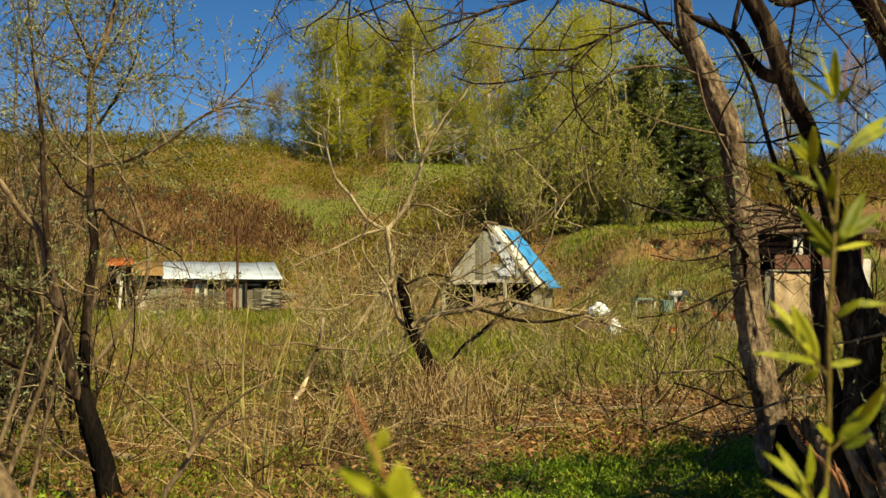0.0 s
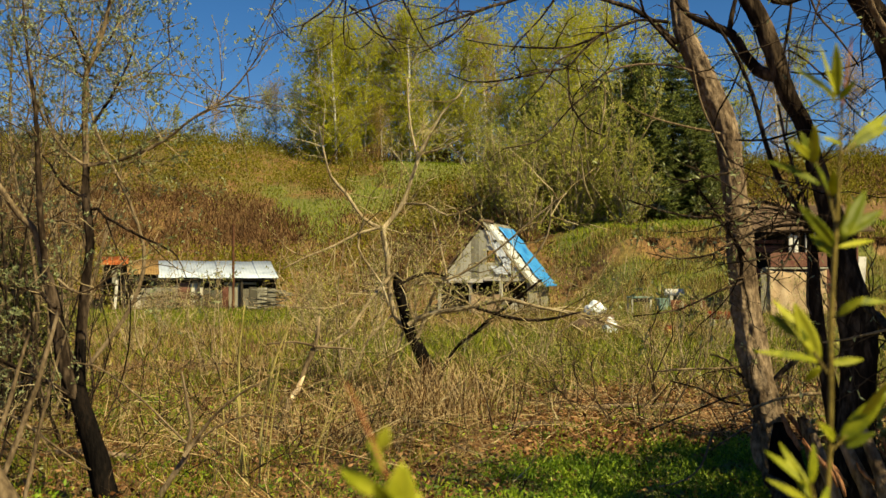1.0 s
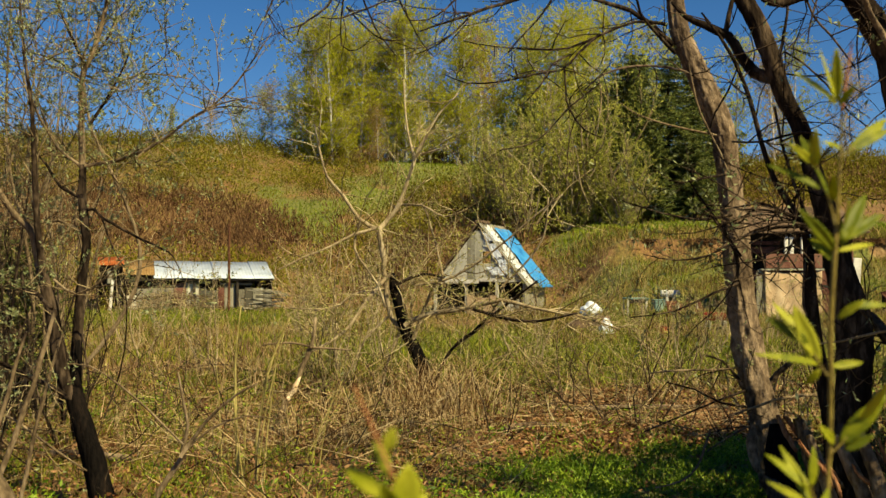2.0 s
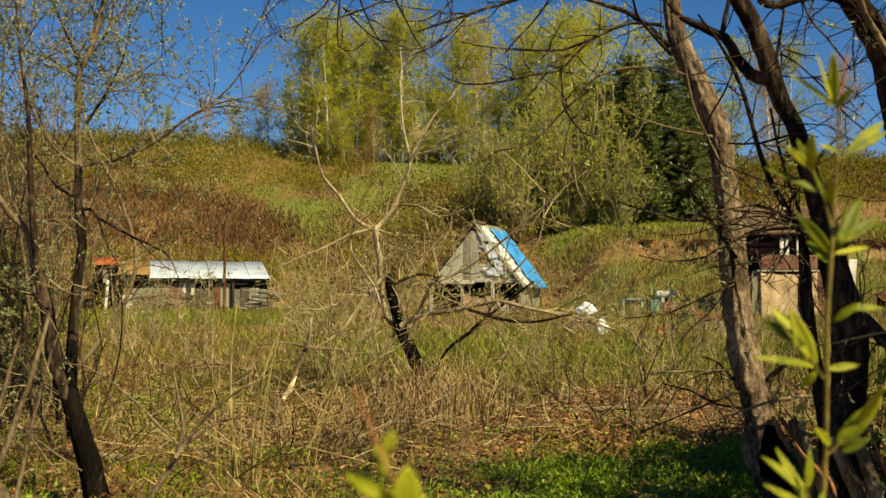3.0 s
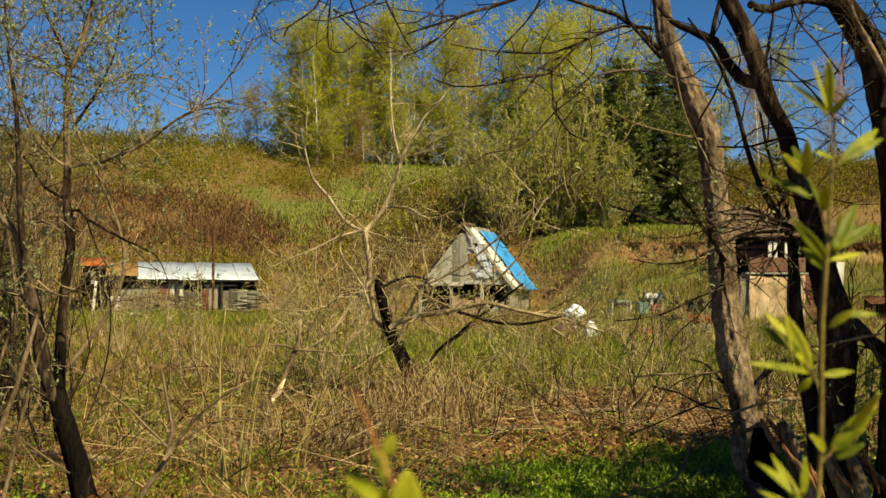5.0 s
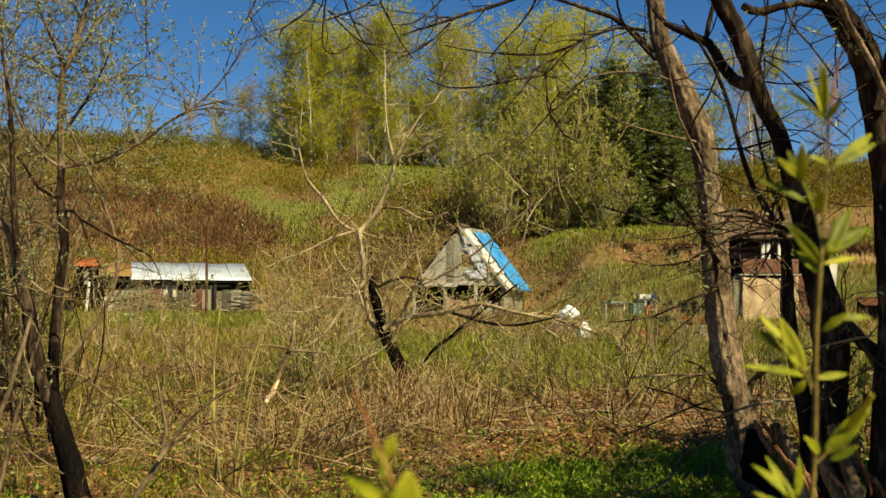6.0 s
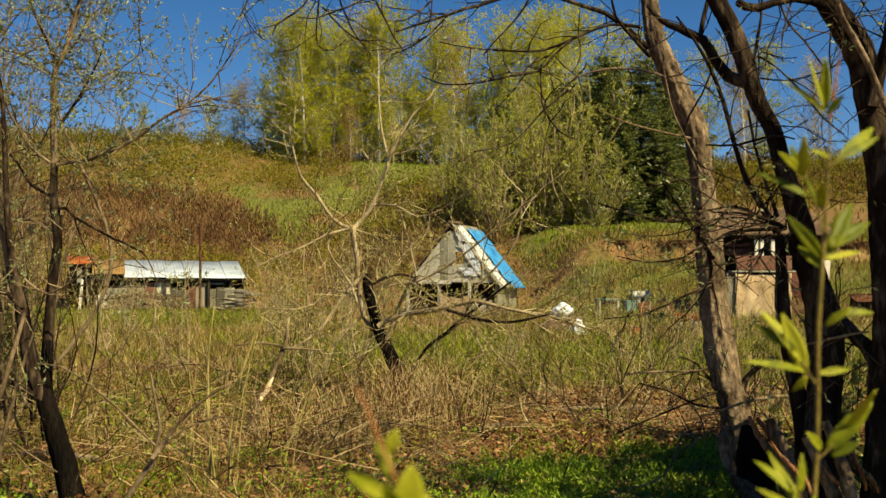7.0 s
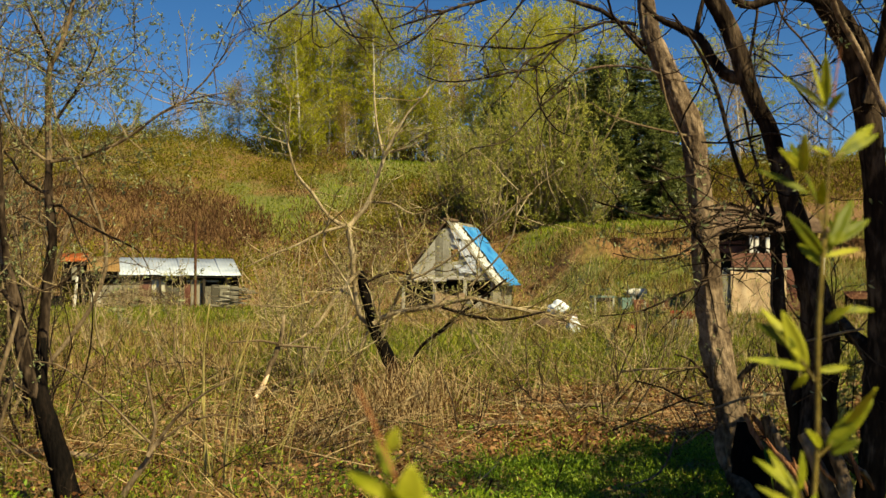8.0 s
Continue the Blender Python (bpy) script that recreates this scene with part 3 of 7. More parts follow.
def make_shed():
    s = thing("long_shed", -15.6, 48.2, 0, 16, "long low board shed under patched rusty and galvanised sheets", "shed")
    L, D, F, B = 8.1, 3.2, 1.55, 2.47
    roof_sheets(s, "rusty_roof_sheet", (-0.05, 1.2, F + 0.62), (1.25, 0, 0), (0, D - 1.5, 0.42), 2, metal_rust, 0.012, "orange rusty roof sheet")
    roof_sheets(s, "ochre_roof_sheet", (1.15, 0.1, F + 0.16), (1.45, 0, -0.02), (0, D - 0.4, B - F - 0.2), 2, metal_tan, 0.012, "ochre brown roof sheet")
    roof_sheets(s, "galvanised_roof_sheet", (2.56, -0.35, F), (5.55, 0, -0.04), (0, D, B - F - 0.08), 6, metal_white, 0.008, "pale galvanised roof sheet")
    part("eave_rail", box((1.1, -0.28, F - 0.14), (L, -0.18, F - 0.04)), shade_board, s)
    for k in range(2, 9):
        part("rafter", box((0.15 + k * (L - 0.3) / 8 - 0.04, -0.25, F - 0.16), (0.15 + k * (L - 0.3) / 8 + 0.04, D - 0.2, F - 0.07), 0.006,
                           Matrix.Translation((0, -0.25, F)) @ Matrix.Rotation(math.atan2(B - F - 0.08, D), 4, "X") @ Matrix.Translation((0, 0.25, -F))), shade_board, s)
    part("back_wall", box((0, D - 0.4, -0.05), (L, D - 0.32, B - 0.25)), shade_board, s)
    for x in (0, L - 0.06):
        part("end_wall", box((x, 0.3, -0.05), (x + 0.06, D - 0.4, F - 0.1)), shade_board, s)
    for x, c in ((0.62, board_white), (1.05, shade_board), (4.4, shade_board), (6.4, shade_board)):
        part("post", box((x - 0.06, -0.2, -0.05), (x + 0.06, -0.08, F - 0.1), 0.012, Matrix.Translation((x, 0, 0)) @ Matrix.Rotation(0.08 if x < 1 else 0.0, 4, "Y") @ Matrix.Translation((-x, 0, 0))), c, s)
    part("post", box((0.50, -0.16, 1.3), (0.72, -0.1, 1.9), 0.012), board_grey, s)
    boards = ((0.46, board_grey, 0.75), (0.5, board_dim, 1.05), (0.42, board_dim, 1.15), (0.4, board_dim, 1.2), (0.34, board_dim, 1.22), (0.56, board_brown, 1.3), (0.62, board_grey, 1.3), (0.36, board_dim, 1.05),
              (0.5, board_dim, 0.95), (0.3, board_brown, 1.1), (0.52, board_dim, 1.2), (0.44, board_dim, 1.0), (0.38, board_dim, 1.1), (0.5, board_grey, 1.05), (0.4, board_dim, 1.0))
    x = 1.35
    for k, (w, m, tall) in enumerate(boards):
        if x + w > L:
            break
        part("wall_board", box((x, 0.02 - 0.015 * (k % 2), -0.04), (x + w - 0.02, 0.06, tall), 0.008), m, s)
        x += w
    for x, z, w in ((4.1, 1.28, 1.1), (5.6, 1.20, 1.5), (2.2, 1.22, 0.9)):
        part("wall_rail", box((x, -0.03, z), (x + w, 0.01, z + 0.1), 0.008), board_dim, s)


def make_firewood():
    """Cut brushwood stacked against the shed's front."""
    w = thing("brushwood_stack", -13.4, 48.35, 0.05, 16, "stack of thin grey brushwood against the shed wall", "brushwood")
    n = 420
    u = rng.uniform(0, 1, n)
    x = rng.uniform(-0.2, 3.0, n)
    top = 0.85 - 0.18 * np.abs(x - 1.2)
    p = np.stack([x, -0.25 - 0.35 * (1 - u) + rng.normal(size=n) * 0.05, 0.03 + u * top], 1)
    q = p + np.stack([rng.choice([-1, 1], n) * rng.uniform(0.2, 0.8, n), rng.normal(size=n) * 0.10, rng.normal(size=n) * 0.16], 1)
    q[:, 2] = np.maximum(q[:, 2], 0.02)
    r = rng.uniform(0.008, 0.022, n)
    tagged(put("brushwood", stick_mesh("brushwood", p, q, r, r * 0.6), twig_grey, w), kind="stuff")


def make_plank_pile():
    p = thing("plank_pile", -7.5, 46.4, 0, 0, "heap of grey weathered planks beside the shed", "planks")
    for k in range(9):
        m = pose(rng.uniform(-0.5, 0.5), rng.uniform(-0.4, 0.4), 0.13 + 0.105 * k, rng.uniform(-4, 4), rng.uniform(-9, 9), rng.uniform(-30, 30))
        part("plank", box((-0.75, -0.10, -0.03), (0.75, 0.10, 0.03), 0.006, m), board_dim, p)


def make_hut():
    h = thing("garden_hut", 10.25, 34.0, 0.1, 0, "brown garden hut with a tan cloth front under a felt roof", "hut")
    W, D = 3.45, 1.8
    part("roof", slab((-0.1, -0.45, 2.94), (W + 0.4, 0, 0), (0, D + 0.8, 0.95), 0.08), roof_felt, h, "brown sagging felt roof")
    part("fascia", box((-0.1, -0.5, 2.86), (W + 0.3, -0.45, 2.94)), roof_felt, h)
    part("back_wall", box((0, D - 0.1, 0), (W, D, 3.3)), shade_board, h)
    for x in (0, W - 0.06):
        part("side_wall", box((x, 0.1, 0), (x + 0.06, D - 0.1, 2.95)), board_brown, h)
    part("front_rail", box((0, -0.02, 2.5), (1.0, 0.06, 2.62)), board_brown, h)
    part("front_rail", box((0, -0.03, 2.22), (1.05, 0.05, 2.44)), board_brown, h)
    for x in (1.1, 1.28, 1.64, 1.84):
        part("window_post", box((x - 0.07, -0.36, 2.2), (x + 0.05, -0.28, 2.88), 0.01), board_white, h, "whitewashed post")
    part("front_panel", box((0.42, -0.36, 1.74), (2.25, -0.32, 2.2)), board_brown, h)
    part("ledge", box((0.25, -0.42, 1.66), (2.35, -0.02, 1.72)), board_grey, h, "pale window ledge")
    part("plywood_sheet", box((0.12, -0.31, 0.0), (0.42, -0.29, 1.65), 0.005), board_dim, h, "grey board beside the cloth")
    # a tan cloth cover that sags between its ends
    nu, nv = 36, 26
    v = []
    for j in range(nv):
        for i in range(nu):
            u, t = i / (nu - 1), j / (nv - 1)
            dip = 4 * u * (1 - u)
            fold = math.sin(15 * (t + 0.16 * dip)) * t ** 2 + 0.5 * math.sin(23 * u + 3 * t)
            v.append((0.38 + 1.84 * u, -0.37 - 0.028 * fold - 0.05 * (1 - t), 1.65 * t - 0.06 * dip * t ** 3))
    idx = np.arange(nu * nv).reshape(nv, nu)
    f = np.stack([idx[:-1, :-1], idx[:-1, 1:], idx[1:, 1:], idx[1:, :-1]], -1).reshape(-1, 4)
    cloth = put("cloth_cover", mesh_np("cloth_cover", v, f), board_tan, h, "tan cloth cover sagging in folds", True)
    thick = cloth.modifiers.new("thickness", "SOLIDIFY")
    thick.thickness = 0.01
    part("front_wall", box((0.06, 0.0, -0.1), (W - 0.06, 0.06, 1.7)), board_brown, h)
    part("white_door", box((3.2, -0.16, 0.0), (3.46, -0.11, 2.3), 0.01, pose(0.0, 0, 0, 0, 4, 0)), board_white, h, "narrow peeling white board")


def make_bags():
    for k, (x, y, r, s) in enumerate(((4.45, 29.9, 0.26, (1.15, 0.7, 0.7)), (4.53, 27.7, 0.24, (0.9, 0.7, 1.05)))):
        bm = bmesh.new()
        bmesh.ops.create_icosphere(bm, subdivisions=4, radius=r)
        for v in bm.verts:
            p = v.co / r
            d = 0.20 * noise.noise(p * 2.2 + Vector((k * 9, 0, 0))) + 0.16 * abs(noise.noise(p * 5.5 + Vector((0, k * 7, 0)))) + 0.05 * noise.noise(p * 13)
            v.co = Vector((v.co.x * s[0], v.co.y * s[1], max(v.co.z * s[2], -0.55 * r))) * (1 + d)
            if p.z > 0.82:
                v.co.z += 0.3 * r * (p.z - 0.82) / 0.18
        z = float(ground_z(x, y)) + 0.6 * r
        if k == 0:
            z += 0.46
        me = bpy.data.meshes.new("plastic_bag")
        bm.to_mesh(me)
        bm.free()
        b = put("plastic_bag", me, bag_white, None, "", True)
        b.matrix_world = pose(x, y, z, 0, 0, 40 * k)
        tagged(b, "crumpled white plastic bag on the stony heap" if k == 0 else "knotted white plastic bag on the grass", "bag", "white bags in the yard")
    bm = bmesh.new()
    bmesh.ops.create_icosphere(bm, subdivisions=3, radius=0.6)
    for v in bm.verts:
        v.co = Vector((v.co.x * 1.3, v.co.y, v.co.z * 0.85)) * (1 + 0.25 * noise.noise(v.co * 3) + 0.1 * noise.noise(v.co * 9))
    me = bpy.data.meshes.new("soil_mound")
    bm.to_mesh(me)
    m = put("soil_mound", me, roof_felt, None, "", True)
    m.matrix_world = pose(4.5, 30.1, -0.05)
    tagged(m, "low heap of brown soil under a bag", "soil heap")


def make_yard_things():
    z = lambda x, y: float(ground_z(x, y))
    # rough table with a sheet top
    x, y = 7.0, 36.6
    t = thing("work_table", x, y, z(x, y), 6, "low teal-grey work table made of boards", "table")
    part("tabletop", box((-0.38, -0.3, 0.56), (0.42, 0.3, 0.62)), paint_teal, t)
    for sx in (-0.33, 0.33):
        for sy in (-0.24, 0.24):
            part("leg", box((sx - 0.035, sy - 0.035, -0.03), (sx + 0.035, sy + 0.035, 0.56)), board_grey, t)
    part("apron", box((-0.33, -0.27, 0.42), (0.33, -0.25, 0.56)), shade_board, t)
    # tank lying on a block
    x, y = 8.3, 36.9
    b = thing("metal_tank", x, y, z(x, y), 0, "small galvanised tank lying across two wooden blocks", "tank")
    bm = bmesh.new()
    bmesh.ops.create_cone(bm, cap_ends=True, segments=28, radius1=0.13, radius2=0.13, depth=0.66, matrix=pose(0, 0, 0.43, 0, 90, 0))
    bmesh.ops.bevel(bm, geom=[e for e in bm.edges if abs(abs(e.verts[0].co.x) - 0.33) < 0.01 and abs(abs(e.verts[1].co.x) - 0.33) < 0.01], offset=0.025, segments=2, affect="EDGES")
    shell = part("shell", bm, board_white, b)
    for sx in (-0.14, 0.14):
        bm = bmesh.new()
        bmesh.ops.create_cone(bm, cap_ends=True, segments=28, radius1=0.138, radius2=0.138, depth=0.025, matrix=pose(sx, 0, 0.43, 0, 90, 0))
        part("hoop", bm, metal_white, shell)
        part("block", box((sx - 0.06, -0.16, -0.03), (sx + 0.06, 0.16, 0.315)), board_grey, b)
    # teal box
    x, y = 7.72, 36.2
    c = thing("teal_box", x, y, z(x, y), 14, "small faded teal metal box beside the tank", "box")
    part("body", box((-0.18, -0.16, -0.02), (0.18, 0.16, 0.36), 0.02), paint_teal, c)
    part("lid", box((-0.19, -0.17, 0.36), (0.19, 0.17, 0.40), 0.012), paint_teal, c)
    # rusty barrels and trough
    for k, (x, y, rz) in enumerate(((8.15, 34.6, 10), (8.8, 34.2, 50))):
        d = thing("rusty_sheet", x, y, z(x, y), rz, "bent rusty iron sheet leaning in the grass", "iron sheet", "rusty iron in the yard")
        roof_sheets(d, "sheet", (-0.4, 0.1, 0), (0.8, 0, 0), (0, 0.22, 0.46), 1, metal_old, 0.015)
        part("prop", box((-0.03, 0.22, -0.03), (0.03, 0.30, 0.42)), board_grey, d)
    x, y = 8.0, 29.8
    r = thing("iron_trough", x, y, z(x, y), -8, "red-brown painted iron trough on two timbers", "trough")
    bm = bmesh.new()
    nseg = 10
    prof = [(0.22 * math.cos(math.pi + math.pi * k / nseg), 0.24 * math.sin(math.pi + math.pi * k / nseg)) for k in range(nseg + 1)]
    ring = []
    for xx in (-0.36, -0.345, 0.345, 0.36):
        ring.append([bm.verts.new((xx, a, 0.46 + b)) for a, b in prof])
    for a, b in zip(ring, ring[1:]):
        for k in range(nseg):
            bm.faces.new((a[k], a[k + 1], b[k + 1], b[k]))
    bm.faces.new(ring[0])
    bm.faces.new(ring[-1][::-1])
    tr = part("basin", bm, paint_red, r, "", False)
    sm = tr.modifiers.new("thickness", "SOLIDIFY")
    sm.thickness = 0.012
    for sx in (-0.22, 0.22):
        part("timber", box((sx - 0.05, -0.26, -0.03), (sx + 0.05, 0.26, 0.23)), board_grey, r)
    x, y = 6.15, 28.2
    q = thing("red_can", x, y, z(x, y), 20, "small red tin can in the grass", "can")
    bm = bmesh.new()
    bmesh.ops.create_cone(bm, cap_ends=True, segments=20, radius1=0.11, radius2=0.11, depth=0.26, matrix=pose(0, 0, 0.12))
    can = part("body", bm, paint_red, q)
    bm = bmesh.new()
    bmesh.ops.create_cone(bm, cap_ends=True, segments=20, radius1=0.116, radius2=0.116, depth=0.015, matrix=pose(0, 0, 0.25))
    part("rim", bm, metal_old, can)
    # low shelter of rusty sheets beyond the hut
    x, y = 15.2, 33.4
    w = thing("low_shelter", x, y, z(x, y), -6, "low shelter of brown rusty sheets on short posts", "shelter")
    roof_sheets(w, "roof_sheet", (-0.75, -0.35, 0.55), (1.5, 0, 0.05), (0, 0.9, 0.22), 2, metal_old, 0.012, "brown rusty sheet")
    for sx in (-0.65, 0.65):
        for sy, tall in ((-0.25, 0.55), (0.45, 0.72)):
            part("post", box((sx - 0.05, sy - 0.05, -0.05), (sx + 0.05, sy + 0.05, tall)), shade_board, w)
    part("back_board", box((-0.7, 0.5, 0.0), (0.7, 0.54, 0.68)), shade_board, w)
    # rusty pole by the shed
    x, y = -9.2, 46.7
    p = thing("rusty_pole", x, y, 0, 0, "tall thin rusty iron pole standing before the shed", "pole")
    bm = bmesh.new()
    bmesh.ops.create_cone(bm, cap_ends=True, segments=12, radius1=0.065, radius2=0.055, depth=3.95, matrix=pose(0, 0, 1.9))
    part("shaft", bm, metal_old, p, "", False)
    bm = bmesh.new()
    bmesh.ops.create_cone(bm, cap_ends=True, segments=12, radius1=0.075, radius2=0.07, depth=0.06, matrix=pose(0, 0, 3.88))
    part("cap", bm, metal_old, p)
    # red scrap in the brush
    x, y = -2.72, 12.4
    s = thing("red_rag", x, y, z(x, y), 30, "crumpled orange-red scrap of sheet in the litter", "scrap")
    roof_sheets(s, "sheet", (-0.08, 0, 0.0), (0.13, 0, 0.03), (0.02, 0.08, 0.13), 1, metal_old, 0.02)


make_house()
make_shed()
make_firewood()
make_plank_pile()
make_hut()
make_bags()
make_yard_things()


# ---- the near trees ----
def make_left_willow():
    t = Tree("willow_tree", "young willow with a dark forked trunk and sparse new leaves", "tree", (-2.33, 7.4, 0.0), "near willows")
    t.limb("charred_base", bark_char_shade, [(0.02, 0.00, -0.10, 0.0933), (-0.06, 0.00, 0.24, 0.0777), (-0.14, 0.00, 0.52, 0.0684), (-0.21, 0.00, 0.74, 0.0622), (-0.21, 0.00, 0.88, 0.0404), (-0.20, 0.00, 1.16, 0.0357)], sides=32, rugged=0.14, grow=False, step=0.035)
    # dark bark below, grey above: shaded and sunlit lengths put into the colour
    t.limb("trunk", bark_dark, [(-0.21, 0.00, 0.88, 0.0323), (-0.20, 0.00, 1.16, 0.0357), (-0.17, 0.00, 1.56, 0.0311), (-0.14, 0.00, 1.83, 0.0295), (-0.17, 0.00, 2.15, 0.028), (-0.17, 0.00, 2.39, 0.0233)], sides=32, rugged=0.14, step=0.035)
    t.limb("leader", bark_grey, [(-0.17, 0.00, 2.39, 0.0233), (-0.18, 0.00, 2.75, 0.0202), (-0.17, 0.00, 3.03, 0.0187), (-0.11, 0.00, 3.17, 0.0171), (-0.03, 0.00, 3.43, 0.014), (0.02, 0.00, 3.75, 0.0093), (0.05, 0.00, 4.15, 0.0047)], sides=32, rugged=0.14, step=0.035)
    t.limb("stem", bark_dark, [(-0.20, 0.00, 0.70, 0.0528), (-0.29, -0.02, 0.92, 0.0511), (-0.33, -0.04, 1.16, 0.0494), (-0.37, -0.07, 1.44, 0.0431), (-0.43, -0.09, 1.67, 0.0322)], sides=26, rugged=0.14, step=0.04)
    t.limb("stem", bark_grey, [(-0.43, -0.09, 1.67, 0.0322), (-0.48, -0.11, 1.91, 0.026), (-0.59, -0.13, 2.03, 0.0214), (-0.71, -0.16, 2.22, 0.0183), (-0.85, -0.18, 2.45, 0.0137), (-0.95, -0.20, 2.91, 0.0076)], sides=26, rugged=0.14, step=0.04)
    t.limb("limb", bark_brown, [(-0.39, -0.15, 1.63, 0.0249), (-0.41, -0.20, 1.94, 0.0231), (-0.41, -0.25, 2.25, 0.0196), (-0.41, -0.30, 2.70, 0.0146), (-0.45, -0.35, 3.11, 0.0097), (-0.47, -0.40, 3.55, 0.0064)])
    t.limb("limb", bark_grey, [(-0.16, 0.00, 2.38, 0.0136), (0.07, -0.05, 2.41, 0.0135), (0.30, -0.10, 2.48, 0.0117), (0.49, -0.15, 2.59, 0.01), (0.64, -0.20, 2.69, 0.0099), (0.80, -0.25, 2.77, 0.0082), (0.95, -0.30, 2.89, 0.0065), (1.09, -0.35, 3.06, 0.0048), (1.22, -0.40, 3.23, 0.0032)])
    t.limb("limb", bark_grey, [(0.79, -0.30, 2.75, 0.0065), (0.98, -0.35, 2.79, 0.0048), (1.16, -0.40, 2.81, 0.0032)])
    t.limb("limb", bark_grey, [(0.76, -0.30, 2.73, 0.0049), (0.95, -0.40, 2.74, 0.0048), (1.15, -0.50, 2.70, 0.0032)])
    t.limb("limb", bark_grey, [(0.20, -0.10, 2.46, 0.0067), (0.29, -0.05, 2.54, 0.005), (0.39, 0.00, 2.58, 0.0034)])
    t.limb("limb", bark_dark, [(-0.13, 0.00, 2.66, 0.0119), (-0.02, 0.05, 2.86, 0.0102), (0.06, 0.10, 3.05, 0.0069), (0.11, 0.15, 3.22, 0.0052), (0.13, 0.20, 3.46, 0.0035)])
    t.limb("limb", bark_grey, [(-0.02, 0.10, 2.97, 0.0069), (0.17, 0.20, 3.07, 0.007), (0.35, 0.30, 3.08, 0.0053), (0.50, 0.40, 3.07, 0.0036)])
    t.limb("limb", bark_dark, [(-0.17, 0.00, 3.11, 0.0136), (-0.20, -0.03, 3.20, 0.0118), (-0.27, -0.05, 3.36, 0.0101), (-0.34, -0.08, 3.55, 0.0067), (-0.39, -0.10, 3.76, 0.005)])
    t.limb("limb", bark_dark, [(-0.14, 0.00, 2.07, 0.0102), (-0.07, -0.04, 2.07, 0.0101), (-0.00, -0.09, 2.01, 0.01), (0.15, -0.13, 1.93, 0.01), (0.29, -0.17, 1.86, 0.0083), (0.45, -0.21, 1.79, 0.0066), (0.54, -0.26, 1.73, 0.0049), (0.61, -0.30, 1.59, 0.0032)], grow=False)
    t.limb("limb", bark_dark, [(0.00, -0.10, 2.01, 0.0067), (0.11, -0.20, 1.79, 0.0049), (0.22, -0.30, 1.66, 0.0032)], grow=False)
    t.limb("limb", bark_dark, [(0.30, -0.20, 1.86, 0.0049), (0.43, -0.30, 1.75, 0.0032), (0.58, -0.40, 1.64, 0.0032)], grow=False)
    t.limb("limb", bark_grey, [(-0.18, 0.00, 2.38, 0.0119), (-0.32, -0.06, 2.50, 0.0101), (-0.42, -0.12, 2.69, 0.0083), (-0.46, -0.18, 2.82, 0.0066), (-0.52, -0.24, 3.02, 0.0049), (-0.57, -0.30, 3.28, 0.0032)])
    t.limb("limb", bark_dark, [(-0.25, -0.05, 0.76, 0.0202), (-0.34, -0.12, 0.85, 0.0167), (-0.43, -0.19, 0.90, 0.0165), (-0.54, -0.26, 0.98, 0.0147), (-0.66, -0.33, 1.06, 0.0129), (-0.79, -0.40, 1.16, 0.0096)])
    t.limb("limb", bark_dark, [(-0.17, 0.00, 2.15, 0.0119), (-0.34, 0.05, 2.24, 0.0102), (-0.46, 0.10, 2.40, 0.0086), (-0.58, 0.15, 2.53, 0.0069), (-0.73, 0.20, 2.78, 0.0052)])
    t.limb("limb", bark_grey, [(-0.17, 0.00, 1.91, 0.0102), (-0.36, 0.10, 2.00, 0.0086), (-0.56, 0.20, 1.98, 0.007), (-0.81, 0.30, 1.95, 0.0053)])
    t.limb("limb", bark_dark, [(-0.51, -0.20, 1.64, 0.0115), (-0.47, -0.27, 1.52, 0.0131), (-0.35, -0.33, 1.48, 0.0146), (-0.23, -0.40, 1.39, 0.016)])
    t.limb("limb", bark_grey, [(-0.33, -0.10, 1.58, 0.01), (-0.14, -0.20, 1.48, 0.0082), (0.09, -0.30, 1.59, 0.0065), (0.25, -0.40, 1.73, 0.0048)])
    t.limb("limb", bark_dark, [(-0.18, 0.00, 2.99, 0.0085), (-0.36, 0.10, 3.13, 0.0069), (-0.54, 0.20, 3.21, 0.0052), (-0.72, 0.30, 3.25, 0.0035)])
    t.limb("limb", bark_dark, [(-0.13, 0.00, 3.11, 0.0085), (-0.05, 0.13, 3.30, 0.0069), (-0.03, 0.27, 3.49, 0.0053), (-0.04, 0.40, 3.78, 0.0036)])
    t.sprout(12.0, 0.58, 0.005, 0.20, 0.10, 2, 0.95, 3.6, thick=0.022)
    t.finish(twig_grey, leaf_willow, 0.028, 0.36)


